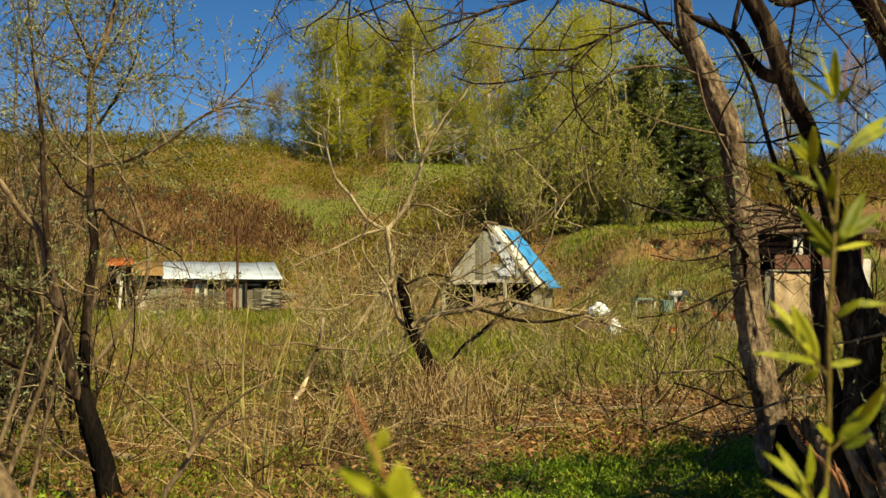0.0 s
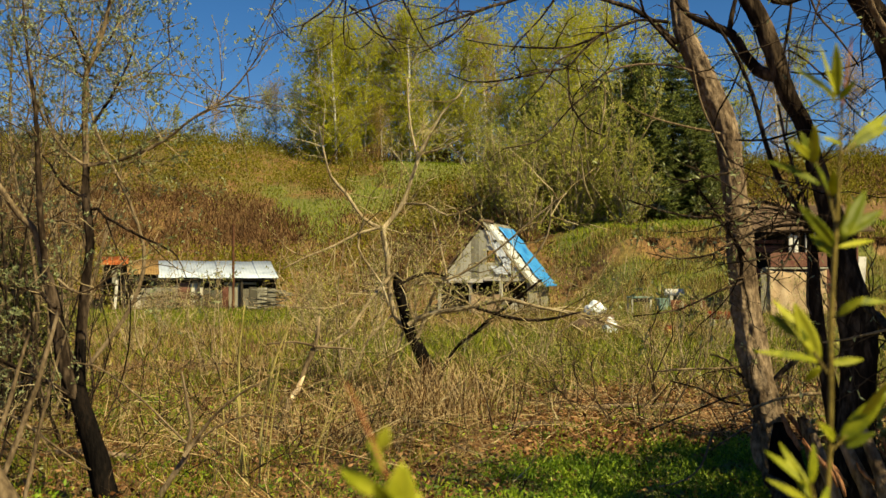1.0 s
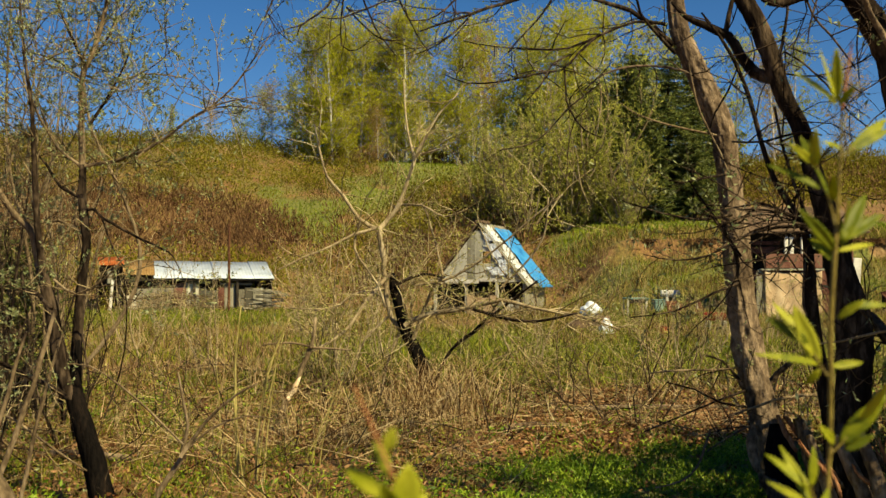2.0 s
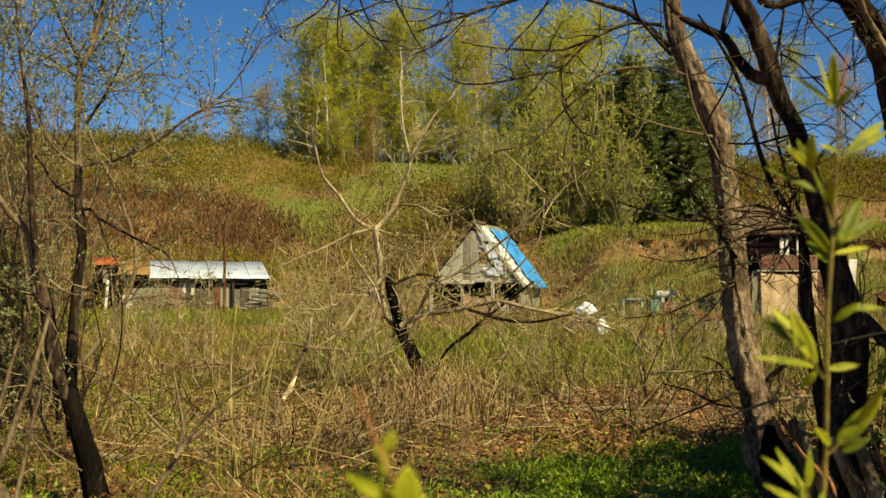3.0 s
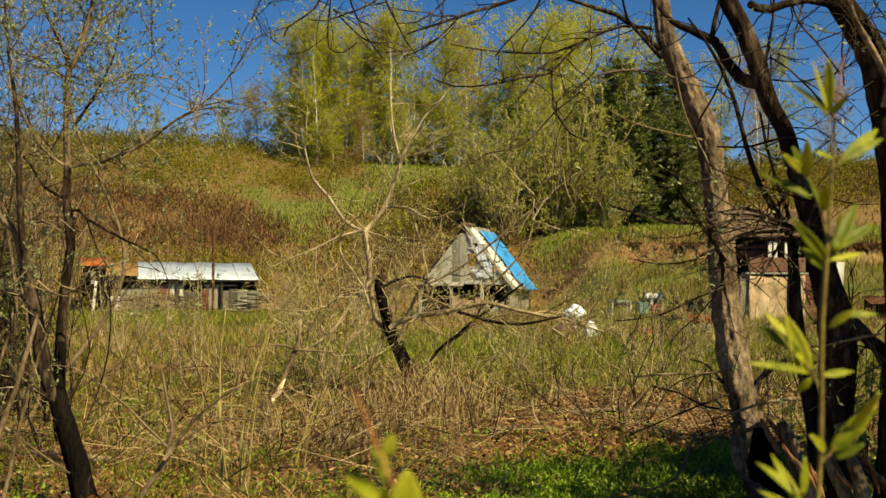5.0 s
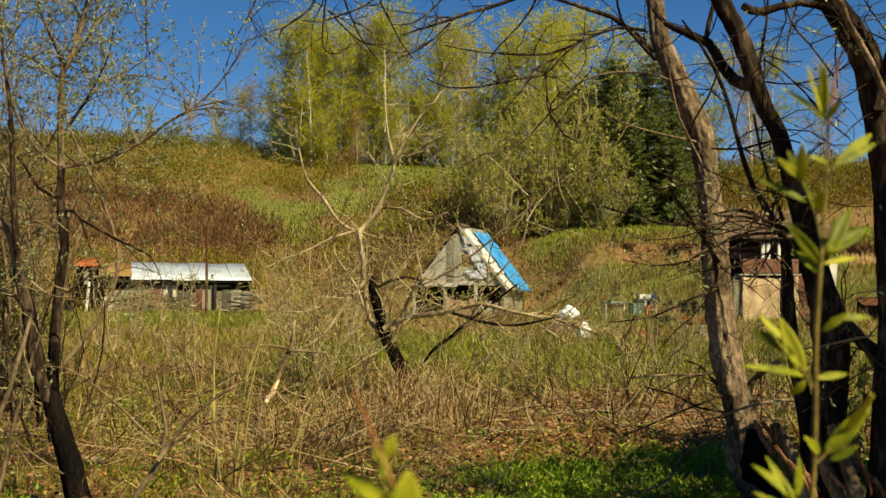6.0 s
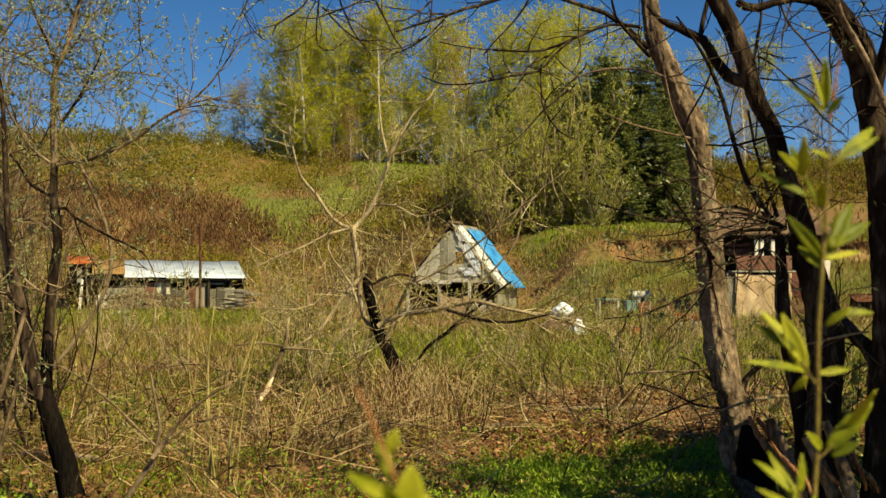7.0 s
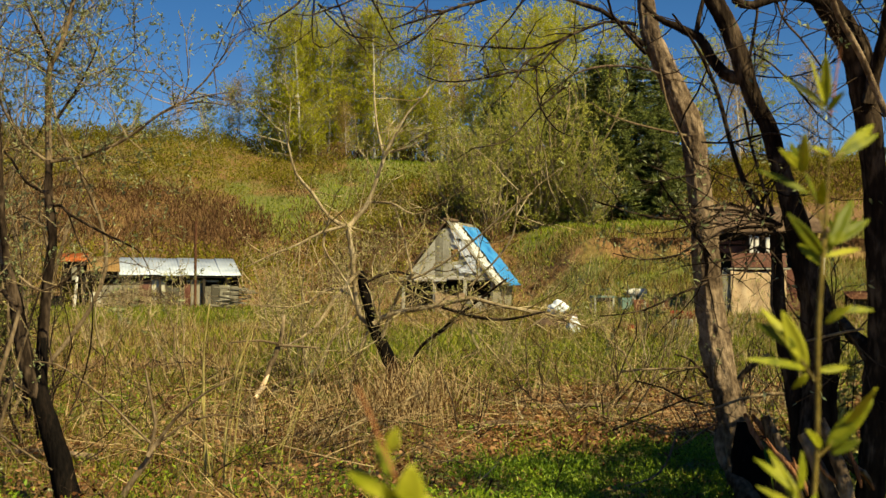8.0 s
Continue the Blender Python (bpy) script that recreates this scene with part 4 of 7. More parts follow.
def make_right_willow():
    t = Tree("willow_tree", "old willow with rough tan bark and bare hanging branches", "tree", (2.40, 7.35, 0.0), "near willows")
    t.limb("trunk", bark_tan, [(0.00, -0.05, -0.04, 0.1297), (-0.06, -0.04, 0.30, 0.1142), (-0.13, -0.03, 0.61, 0.1045), (-0.21, -0.02, 1.00, 0.0995), (-0.27, -0.01, 1.40, 0.0968), (-0.30, 0.00, 1.75, 0.094), (-0.32, 0.01, 2.03, 0.0885), (-0.35, 0.02, 2.35, 0.0814), (-0.38, 0.03, 2.61, 0.0787), (-0.48, 0.04, 2.86, 0.0774), (-0.58, 0.05, 3.10, 0.0746), (-0.67, 0.06, 3.31, 0.0661), (-0.70, 0.07, 3.55, 0.0604), (-0.73, 0.08, 3.88, 0.0547), (-0.76, 0.09, 4.28, 0.0433), (-0.82, 0.10, 4.76, 0.0289)], sides=44, rugged=0.25, step=0.025)
    t.limb("limb", bark_dark, [(-0.73, 0.05, 3.24, 0.0237), (-0.88, -0.03, 3.35, 0.0184), (-1.06, -0.11, 3.44, 0.0166), (-1.23, -0.19, 3.47, 0.0147), (-1.43, -0.27, 3.51, 0.0113), (-1.67, -0.35, 3.55, 0.008)])
    t.limb("limb", bark_dark, [(-0.71, 0.05, 3.18, 0.0152), (-0.87, -0.12, 3.27, 0.0116), (-1.02, -0.28, 3.38, 0.0097), (-1.09, -0.45, 3.53, 0.0063)])
    t.limb("limb", bark_dark, [(-0.79, -0.05, 3.36, 0.0134), (-1.03, -0.13, 3.36, 0.0099), (-1.27, -0.22, 3.25, 0.0098), (-1.51, -0.30, 3.14, 0.0081), (-1.75, -0.38, 3.11, 0.0064), (-2.02, -0.47, 3.11, 0.0047), (-2.23, -0.55, 3.13, 0.0031)])
    t.limb("limb", bark_dark, [(-1.31, -0.35, 3.22, 0.0096), (-1.46, -0.42, 3.08, 0.0079), (-1.57, -0.48, 2.96, 0.0079), (-1.77, -0.55, 2.91, 0.0062), (-1.99, -0.62, 2.85, 0.0062), (-2.21, -0.68, 2.83, 0.0046), (-2.35, -0.75, 2.87, 0.003)])
    t.limb("limb", bark_dark, [(-1.57, -0.55, 2.94, 0.0062), (-1.57, -0.60, 2.79, 0.0062), (-1.56, -0.65, 2.68, 0.0061), (-1.47, -0.70, 2.53, 0.0046), (-1.36, -0.75, 2.47, 0.003)])
    t.limb("limb", bark_dark, [(-1.33, -0.45, 2.87, 0.0063), (-1.54, -0.52, 2.70, 0.0062), (-1.68, -0.60, 2.54, 0.0046), (-1.81, -0.67, 2.44, 0.0046), (-2.02, -0.75, 2.39, 0.003)])
    t.limb("limb", bark_dark, [(-1.50, -0.45, 3.07, 0.0063), (-1.65, -0.55, 2.98, 0.0062), (-1.75, -0.65, 2.80, 0.0046), (-1.83, -0.75, 2.74, 0.003)])
    t.limb("limb", bark_tan, [(-0.58, -0.15, 2.95, 0.0099), (-0.73, -0.19, 3.01, 0.0082), (-0.93, -0.23, 3.03, 0.0081), (-1.13, -0.27, 3.01, 0.0081), (-1.29, -0.31, 2.95, 0.0064), (-1.42, -0.35, 2.84, 0.0048)])
    t.limb("limb", bark_grey, [(-0.49, -0.20, 2.56, 0.0082), (-0.57, -0.24, 2.57, 0.0081), (-0.83, -0.27, 2.62, 0.0065), (-1.04, -0.31, 2.68, 0.0048), (-1.18, -0.35, 2.76, 0.0032)], grow=False)
    t.limb("limb", bark_grey, [(-0.69, -0.25, 3.05, 0.0049), (-0.66, -0.25, 2.89, 0.0065), (-0.61, -0.25, 2.70, 0.0065), (-0.48, -0.25, 2.44, 0.0065), (-0.39, -0.25, 2.21, 0.0049)], grow=False)
    t.limb("limb", bark_dark, [(-0.53, -0.15, 2.57, 0.0066), (-0.50, -0.22, 2.71, 0.0065), (-0.43, -0.28, 2.85, 0.0065), (-0.37, -0.35, 3.03, 0.0048)], grow=False)
    t.limb("limb", bark_dark, [(-1.61, -0.45, 3.51, 0.0095), (-1.67, -0.55, 3.37, 0.0078), (-1.76, -0.65, 3.24, 0.0061), (-1.86, -0.75, 3.12, 0.006), (-1.96, -0.85, 2.99, 0.0045)])
    t.limb("limb", bark_dark, [(-1.50, -0.15, 3.65, 0.0132), (-1.83, -0.25, 3.49, 0.013), (-2.05, -0.35, 3.40, 0.0112), (-2.24, -0.45, 3.31, 0.0095), (-2.44, -0.55, 3.22, 0.0062), (-2.51, -0.65, 3.17, 0.0046)])
    t.limb("limb", bark_dark, [(-2.17, -0.55, 3.31, 0.0062), (-2.30, -0.58, 3.17, 0.0062), (-2.42, -0.62, 3.08, 0.0046), (-2.54, -0.65, 3.02, 0.0031)])
    t.limb("limb", bark_dark, [(-2.67, -0.55, 3.46, 0.0062), (-2.62, -0.60, 3.33, 0.0062), (-2.56, -0.65, 3.21, 0.0046), (-2.51, -0.70, 3.10, 0.0046), (-2.43, -0.75, 2.99, 0.003)])
    t.limb("limb", bark_dark, [(-3.01, -0.45, 3.51, 0.0063), (-3.03, -0.50, 3.29, 0.0047), (-3.02, -0.55, 3.10, 0.0047), (-2.92, -0.60, 3.06, 0.0031), (-2.83, -0.65, 3.12, 0.0031)])
    t.limb("limb", bark_dark, [(-3.07, -0.45, 3.49, 0.0079), (-3.12, -0.50, 3.37, 0.0078), (-3.23, -0.55, 3.27, 0.0062), (-3.28, -0.60, 3.22, 0.0062), (-3.30, -0.65, 3.14, 0.0031)])
    t.limb("limb", bark_dark, [(-2.64, -0.55, 3.48, 0.0078), (-2.75, -0.57, 3.38, 0.0062), (-2.93, -0.60, 3.30, 0.0062), (-3.04, -0.62, 3.26, 0.0046), (-3.15, -0.65, 3.26, 0.0031)])
    t.limb("limb", bark_dark, [(-2.99, -0.55, 3.35, 0.0062), (-2.86, -0.62, 3.20, 0.0046), (-2.75, -0.68, 3.11, 0.0046), (-2.61, -0.75, 3.09, 0.003)])
    t.limb("limb", bark_dark, [(-2.90, -0.55, 3.46, 0.0062), (-2.83, -0.58, 3.27, 0.0062), (-2.77, -0.62, 3.15, 0.0046), (-2.67, -0.65, 3.02, 0.0031)])
    t.limb("limb", bark_dark, [(-2.21, -0.55, 3.48, 0.0062), (-2.35, -0.65, 3.31, 0.0061), (-2.46, -0.75, 3.22, 0.0045), (-2.57, -0.85, 3.19, 0.003)])
    t.limb("limb", bark_dark, [(-3.43, -0.65, 3.43, 0.0061), (-3.48, -0.72, 3.27, 0.0046), (-3.54, -0.78, 3.13, 0.003), (-3.60, -0.85, 2.92, 0.003)])
    t.limb("limb", bark_dark, [(-3.48, -0.65, 3.27, 0.0046), (-3.40, -0.75, 3.14, 0.003), (-3.30, -0.85, 3.05, 0.003)])
    t.limb("limb", bark_dark, [(-0.23, -0.05, 0.81, 0.0117), (-0.41, -0.15, 0.77, 0.0082), (-0.67, -0.25, 0.69, 0.0065), (-1.03, -0.35, 0.56, 0.0048)])
    t.limb("limb", bark_grey, [(0.63, -0.15, 0.75, 0.0099), (0.30, -0.21, 0.78, 0.0114), (0.05, -0.27, 0.79, 0.0113), (-0.16, -0.33, 0.76, 0.0096), (-0.35, -0.39, 0.71, 0.008), (-0.49, -0.45, 0.68, 0.0047)], grow=False)
    t.limb("limb", bark_dark, [(-0.29, -0.15, 0.70, 0.0099), (-0.48, -0.25, 0.74, 0.0081), (-0.69, -0.35, 0.84, 0.0064), (-0.90, -0.45, 0.90, 0.0047)], grow=False)
    t.limb("limb", bark_grey, [(-0.33, -0.15, 0.97, 0.0066), (-0.54, -0.22, 0.96, 0.0065), (-0.83, -0.28, 0.96, 0.0081), (-0.99, -0.35, 0.95, 0.0048)], grow=False)
    t.limb("limb", bark_tan, [(-0.02, 0.25, 0.80, 0.0209), (0.12, 0.20, 0.96, 0.019), (0.21, 0.15, 1.02, 0.0172)], grow=False)
    t.limb("limb", bark_dark, [(-0.16, 0.05, 0.76, 0.0136), (-0.30, -0.02, 0.88, 0.0101), (-0.43, -0.08, 1.01, 0.0083), (-0.56, -0.15, 1.05, 0.0049)])
    t.limb("limb", bark_tan, [(-0.56, -0.25, 0.56, 0.0081), (-0.62, -0.33, 0.46, 0.008), (-0.69, -0.40, 0.34, 0.008), (-0.81, -0.47, 0.26, 0.0063), (-1.00, -0.55, 0.23, 0.0047)], grow=False)
    t.limb("limb", bark_tan, [(-0.27, -0.15, 0.57, 0.0082), (-0.44, -0.25, 0.51, 0.0065), (-0.61, -0.35, 0.43, 0.0048)], grow=False)
    leafy = []
    for rows in ([(-0.36, -0.10, 2.02, 0.011), (-0.62, -0.22, 1.98, 0.008), (-0.90, -0.32, 2.02, 0.006), (-1.18, -0.40, 2.10, 0.003)],
                 [(-0.34, -0.10, 1.86, 0.010), (-0.55, -0.25, 1.74, 0.008), (-0.82, -0.38, 1.70, 0.005), (-1.05, -0.46, 1.74, 0.003)],
                 [(-0.31, -0.10, 1.55, 0.010), (-0.52, -0.20, 1.48, 0.008), (-0.80, -0.28, 1.36, 0.006), (-1.12, -0.34, 1.32, 0.003)],
                 [(-0.40, -0.08, 2.30, 0.009), (-0.60, -0.20, 2.26, 0.007), (-0.85, -0.30, 2.20, 0.003)]):
        t.limb("limb", bark_dark, rows, grow=False)
        leafy.append(curve_points(rows, 0.12))
    t.sprout(11.0, 0.30, 0.004, 0.22, 0.10, 1, 0.8, 2.4, lines=leafy, skip=0.15)
    # a solid black core stands in for the shade between the bark slabs
    t.limb("hollow", bark_char_shade, [(-0.14, -0.35, 0.61, 0.049), (-0.14, -0.38, 0.47, 0.09), (-0.13, -0.42, 0.29, 0.1157), (-0.08, -0.45, 0.02, 0.1374)], sides=20, rugged=0.2, step=0.04, grow=False)
    t.limb("split_bark", bark_tan, [(-0.31, -0.40, 0.61, 0.0243), (-0.34, -0.43, 0.50, 0.0354), (-0.33, -0.47, 0.37, 0.0259), (-0.32, -0.50, 0.32, 0.0111)], sides=18, rugged=0.25, step=0.03, grow=False)
    t.limb("split_bark", bark_tan, [(-0.31, -0.55, 0.29, 0.0293), (-0.24, -0.60, 0.22, 0.0618), (-0.19, -0.65, 0.10, 0.0793)], sides=18, rugged=0.25, step=0.03, grow=False)
    t.limb("split_wood", wood_rot, [(-0.14, -0.50, 0.68, 0.0148), (-0.08, -0.53, 0.59, 0.0183), (-0.01, -0.57, 0.48, 0.0146), (0.05, -0.60, 0.36, 0.0109)], sides=10, rugged=0.2, step=0.03, grow=False)
    t.limb("split_wood", wood_rot, [(-0.19, -0.50, 0.69, 0.0129), (-0.15, -0.55, 0.57, 0.0165), (-0.10, -0.60, 0.47, 0.0127)], sides=10, rugged=0.2, step=0.03, grow=False)
    t.limb("split_wood", bark_tan, [(-0.05, -0.55, 0.61, 0.0165), (0.01, -0.60, 0.50, 0.02), (0.06, -0.65, 0.37, 0.0162)], sides=10, rugged=0.2, step=0.03, grow=False)
    t.sprout(5.5, 0.36, 0.0055, 0.25, -0.02, 1, 0.9, 0.6, thick=0.03)
    t.finish(twig_dark, leaf_willow, 0.036, 0.34)


def make_dark_willow():
    t = Tree("willow_tree", "dark many-stemmed willow with ridged bark and bare twigs", "tree", (2.42, 6.0, 0.0), "near willows")
    t.limb("trunk", bark_dark, [(-0.06, -0.02, 0.16, 0.1428), (-0.08, 0.00, 0.46, 0.1147), (-0.06, 0.03, 0.78, 0.1008), (-0.02, 0.05, 1.11, 0.1012), (-0.02, 0.08, 1.37, 0.0968), (-0.07, 0.10, 1.59, 0.0826), (-0.11, 0.13, 1.83, 0.0732), (-0.17, 0.15, 2.06, 0.0612), (-0.22, 0.18, 2.26, 0.0553), (-0.27, 0.20, 2.48, 0.0519), (-0.35, 0.23, 2.66, 0.0496), (-0.41, 0.25, 2.87, 0.0523), (-0.49, 0.28, 3.11, 0.0525), (-0.59, 0.30, 3.32, 0.0527), (-0.67, 0.33, 3.57, 0.0453), (-0.77, 0.35, 3.95, 0.0329)], sides=40, rugged=0.18, step=0.03)
    t.limb("stem", bark_dark, [(-0.12, 0.07, 0.26, 0.0846), (-0.13, 0.10, 0.61, 0.0534), (-0.16, 0.12, 0.90, 0.0488), (-0.20, 0.15, 1.16, 0.0416), (-0.22, 0.18, 1.43, 0.0369), (-0.22, 0.21, 1.66, 0.0346), (-0.23, 0.23, 1.83, 0.0248), (-0.27, 0.26, 1.95, 0.015)], sides=28, rugged=0.16, step=0.04)
    t.limb("limb", bark_dark, [(-0.40, 0.30, 2.79, 0.0403), (-0.50, 0.32, 2.83, 0.0376), (-0.57, 0.35, 2.94, 0.0319), (-0.65, 0.37, 3.06, 0.0291), (-0.79, 0.39, 3.14, 0.0234), (-0.89, 0.42, 3.19, 0.0161), (-0.97, 0.44, 3.29, 0.0103)])
    t.limb("limb", bark_dark, [(-0.64, 0.44, 3.09, 0.0177), (-0.62, 0.44, 3.21, 0.0147), (-0.58, 0.44, 3.36, 0.0118)])
    t.limb("limb", bark_dark, [(-0.26, 0.16, 1.89, 0.0239), (-0.32, 0.19, 1.99, 0.0212), (-0.42, 0.21, 2.17, 0.0171), (-0.49, 0.24, 2.39, 0.0143), (-0.55, 0.27, 2.67, 0.0129), (-0.62, 0.30, 2.88, 0.0115), (-0.71, 0.32, 3.05, 0.0087), (-0.81, 0.35, 3.20, 0.0058)])
    t.limb("limb", bark_dark, [(-0.26, 0.16, 1.96, 0.0127), (-0.31, 0.19, 2.13, 0.0099), (-0.37, 0.23, 2.40, 0.0085), (-0.40, 0.26, 2.61, 0.0072)])
    t.limb("limb", bark_dark, [(-0.21, 0.16, 1.89, 0.0127), (-0.40, 0.14, 1.97, 0.0112), (-0.53, 0.12, 2.02, 0.0084), (-0.66, 0.09, 2.00, 0.0056), (-0.88, 0.07, 1.97, 0.0042)])
    t.limb("limb", bark_dark, [(-0.22, 0.16, 1.89, 0.0113), (-0.44, 0.10, 1.88, 0.0098), (-0.61, 0.04, 1.84, 0.0083), (-0.74, -0.02, 1.79, 0.0055)])
    t.limb("limb", bark_dark, [(-0.22, 0.16, 1.90, 0.0113), (-0.33, 0.13, 1.94, 0.0098), (-0.51, 0.10, 1.98, 0.007), (-0.68, 0.07, 1.98, 0.0042)])
    t.limb("limb", bark_dark, [(-0.22, 0.16, 1.85, 0.0099), (-0.47, 0.03, 1.84, 0.0083), (-0.67, -0.11, 1.78, 0.0054)])
    t.limb("limb", bark_dark, [(-0.29, 0.07, 1.89, 0.0083), (-0.48, -0.12, 1.90, 0.0067), (-0.70, -0.30, 1.84, 0.0039)])
    t.limb("limb", bark_dark, [(-0.35, 0.07, 1.82, 0.0069), (-0.43, -0.02, 1.72, 0.0068), (-0.51, -0.11, 1.63, 0.0054), (-0.59, -0.20, 1.56, 0.0027)])
    t.limb("limb", bark_dark, [(-0.29, 0.07, 1.76, 0.0083), (-0.32, 0.01, 1.63, 0.0069), (-0.35, -0.05, 1.43, 0.0068), (-0.35, -0.11, 1.37, 0.004)], grow=False)
    t.limb("limb", bark_dark, [(-0.77, 0.35, 1.97, 0.0058), (-0.71, 0.37, 1.90, 0.0073), (-0.62, 0.39, 1.77, 0.0102), (-0.58, 0.42, 1.66, 0.0117), (-0.59, 0.44, 1.56, 0.0059)])
    t.limb("limb", bark_dark, [(-0.90, 0.35, 2.18, 0.0044), (-0.78, 0.41, 2.03, 0.0059), (-0.63, 0.47, 1.84, 0.0089), (-0.53, 0.53, 1.72, 0.0075)])
    t.limb("limb", bark_dark, [(-0.43, 0.07, 2.87, 0.0097), (-0.40, 0.04, 3.06, 0.0083), (-0.40, 0.01, 3.18, 0.0069), (-0.40, -0.02, 3.33, 0.0055)])
    t.limb("limb", bark_dark, [(-0.40, 0.07, 2.90, 0.0056), (-0.30, 0.05, 2.83, 0.0055), (-0.17, 0.03, 2.70, 0.0055), (-0.05, 0.00, 2.53, 0.0041), (0.07, -0.02, 2.43, 0.0027)])
    t.limb("limb", bark_dark, [(-0.39, 0.07, 2.77, 0.0056), (-0.26, -0.02, 2.74, 0.0041), (-0.10, -0.11, 2.77, 0.004), (0.02, -0.20, 2.84, 0.0027)])
    t.limb("limb", bark_dark, [(-0.66, 0.26, 2.40, 0.0057), (-0.49, 0.17, 2.39, 0.007), (-0.32, 0.07, 2.43, 0.0069), (-0.22, -0.02, 2.40, 0.0041)])
    t.limb("split_bark", bark_tan, [(-0.28, -0.30, 0.73, 0.0215), (-0.24, -0.33, 0.64, 0.0305), (-0.17, -0.37, 0.47, 0.0394), (-0.09, -0.40, 0.27, 0.0482)], sides=20, rugged=0.25, step=0.03, grow=False)
    t.limb("split_bark", bark_tan, [(-0.21, -0.40, 0.83, 0.0211), (-0.17, -0.43, 0.70, 0.0299), (-0.12, -0.47, 0.52, 0.0357), (-0.08, -0.50, 0.29, 0.0414)], sides=20, rugged=0.25, step=0.03, grow=False)
    t.limb("split_bark", bark_tan, [(-0.38, -0.20, 0.72, 0.0187), (-0.35, -0.23, 0.60, 0.0279), (-0.30, -0.27, 0.42, 0.0339), (-0.27, -0.30, 0.22, 0.0398)], sides=20, rugged=0.25, step=0.03, grow=False)
    t.limb("split_bark", bark_brown, [(-0.41, -0.10, 0.80, 0.0254), (-0.36, -0.13, 0.65, 0.0442), (-0.32, -0.17, 0.47, 0.0627), (-0.31, -0.20, 0.22, 0.078)], sides=20, rugged=0.25, step=0.03, grow=False)
    for k in range(9):
        x, y, z = -0.50 + rng.uniform(0, 0.5), -0.34 + rng.normal() * 0.05, 0.62 + rng.normal() * 0.06
        a, b = rng.uniform(0.02, 0.16), rng.uniform(0.10, 0.24)
        t.limb("split_wood", wood_rot if k % 3 else bark_brown, [(x, y, z + 0.04, 0.004), (x + a * 0.4, y, z - b * 0.2, 0.011), (x + a, y - 0.02, z - b * 0.6, 0.013), (x + a * 1.3, y - 0.03, z - b, 0.006)], sides=10, rugged=0.3, step=0.03, grow=False)
    t.sprout(10.0, 0.5, 0.0055, 0.25, 0.02, 1, 1.0, 0.5, thick=0.03)
    t.finish(twig_dark, leaf_willow, 0.04, 0.34)


def make_edge_willow():
    t = Tree("willow_tree", "dark leaning willow with a split branch and bare twigs", "tree", (2.65, 5.85, 0.0), "near willows")
    t.limb("trunk", bark_dark, [(-0.07, 0.05, 0.10, 0.0944), (-0.04, 0.03, 0.42, 0.0753), (-0.02, 0.02, 0.93, 0.0697), (0.01, 0.00, 1.25, 0.0669), (-0.01, -0.02, 1.56, 0.0613), (-0.03, -0.03, 1.88, 0.0612), (-0.05, -0.05, 2.19, 0.0663), (-0.10, -0.07, 2.59, 0.0767), (-0.14, -0.08, 2.80, 0.0791), (-0.23, -0.10, 2.96, 0.0736), (-0.34, -0.12, 3.11, 0.0655), (-0.49, -0.13, 3.29, 0.0523), (-0.62, -0.15, 3.50, 0.0391)], sides=36, rugged=0.17, step=0.03)
    t.limb("limb", bark_dark, [(0.01, 0.05, 1.12, 0.0444), (-0.03, 0.15, 1.21, 0.042), (-0.09, 0.25, 1.30, 0.0361), (-0.14, 0.35, 1.38, 0.0267), (-0.17, 0.45, 1.43, 0.0169)])
    t.limb("limb", bark_dark, [(-0.12, -0.15, 2.55, 0.0398), (-0.08, -0.25, 2.89, 0.0331), (-0.07, -0.35, 3.22, 0.0237)])
    t.limb("limb", bark_tan, [(-0.11, -0.35, 2.45, 0.0177), (-0.28, -0.42, 2.75, 0.0175), (-0.42, -0.48, 2.95, 0.0159), (-0.51, -0.55, 3.08, 0.0128)], grow=False)
    t.limb("limb", bark_dark, [(-0.37, -0.15, 3.10, 0.0276), (-0.57, -0.18, 3.13, 0.0183), (-0.79, -0.22, 3.07, 0.0242), (-0.90, -0.25, 3.09, 0.0211)])
    t.limb("limb", bark_dark, [(-0.65, -0.15, 3.16, 0.0061), (-0.62, -0.22, 3.00, 0.0061), (-0.55, -0.28, 2.88, 0.006), (-0.45, -0.35, 2.69, 0.0044)])
    t.limb("limb", bark_dark, [(-0.56, -0.15, 3.16, 0.0061), (-0.65, -0.25, 2.95, 0.0045), (-0.70, -0.35, 2.82, 0.003)])
    t.limb("limb", bark_dark, [(-0.34, -0.15, 3.04, 0.0061), (-0.40, -0.25, 2.83, 0.0045), (-0.43, -0.35, 2.63, 0.003)])
    t.limb("limb", bark_dark, [(-0.11, -0.05, 1.13, 0.0109), (-0.24, -0.12, 1.29, 0.0092), (-0.34, -0.18, 1.38, 0.0076), (-0.44, -0.25, 1.44, 0.0045)])
    t.limb("limb", bark_grey, [(-0.55, -0.05, 1.22, 0.0047), (-0.45, -0.12, 1.24, 0.0062), (-0.27, -0.18, 1.29, 0.0076), (-0.20, -0.25, 1.31, 0.006)], grow=False)
    t.sprout(8.0, 0.55, 0.0055, 0.25, 0.0, 1, 1.0, 0.6, thick=0.04)
    t.finish(twig_dark, leaf_willow, 0.045, 0.34)


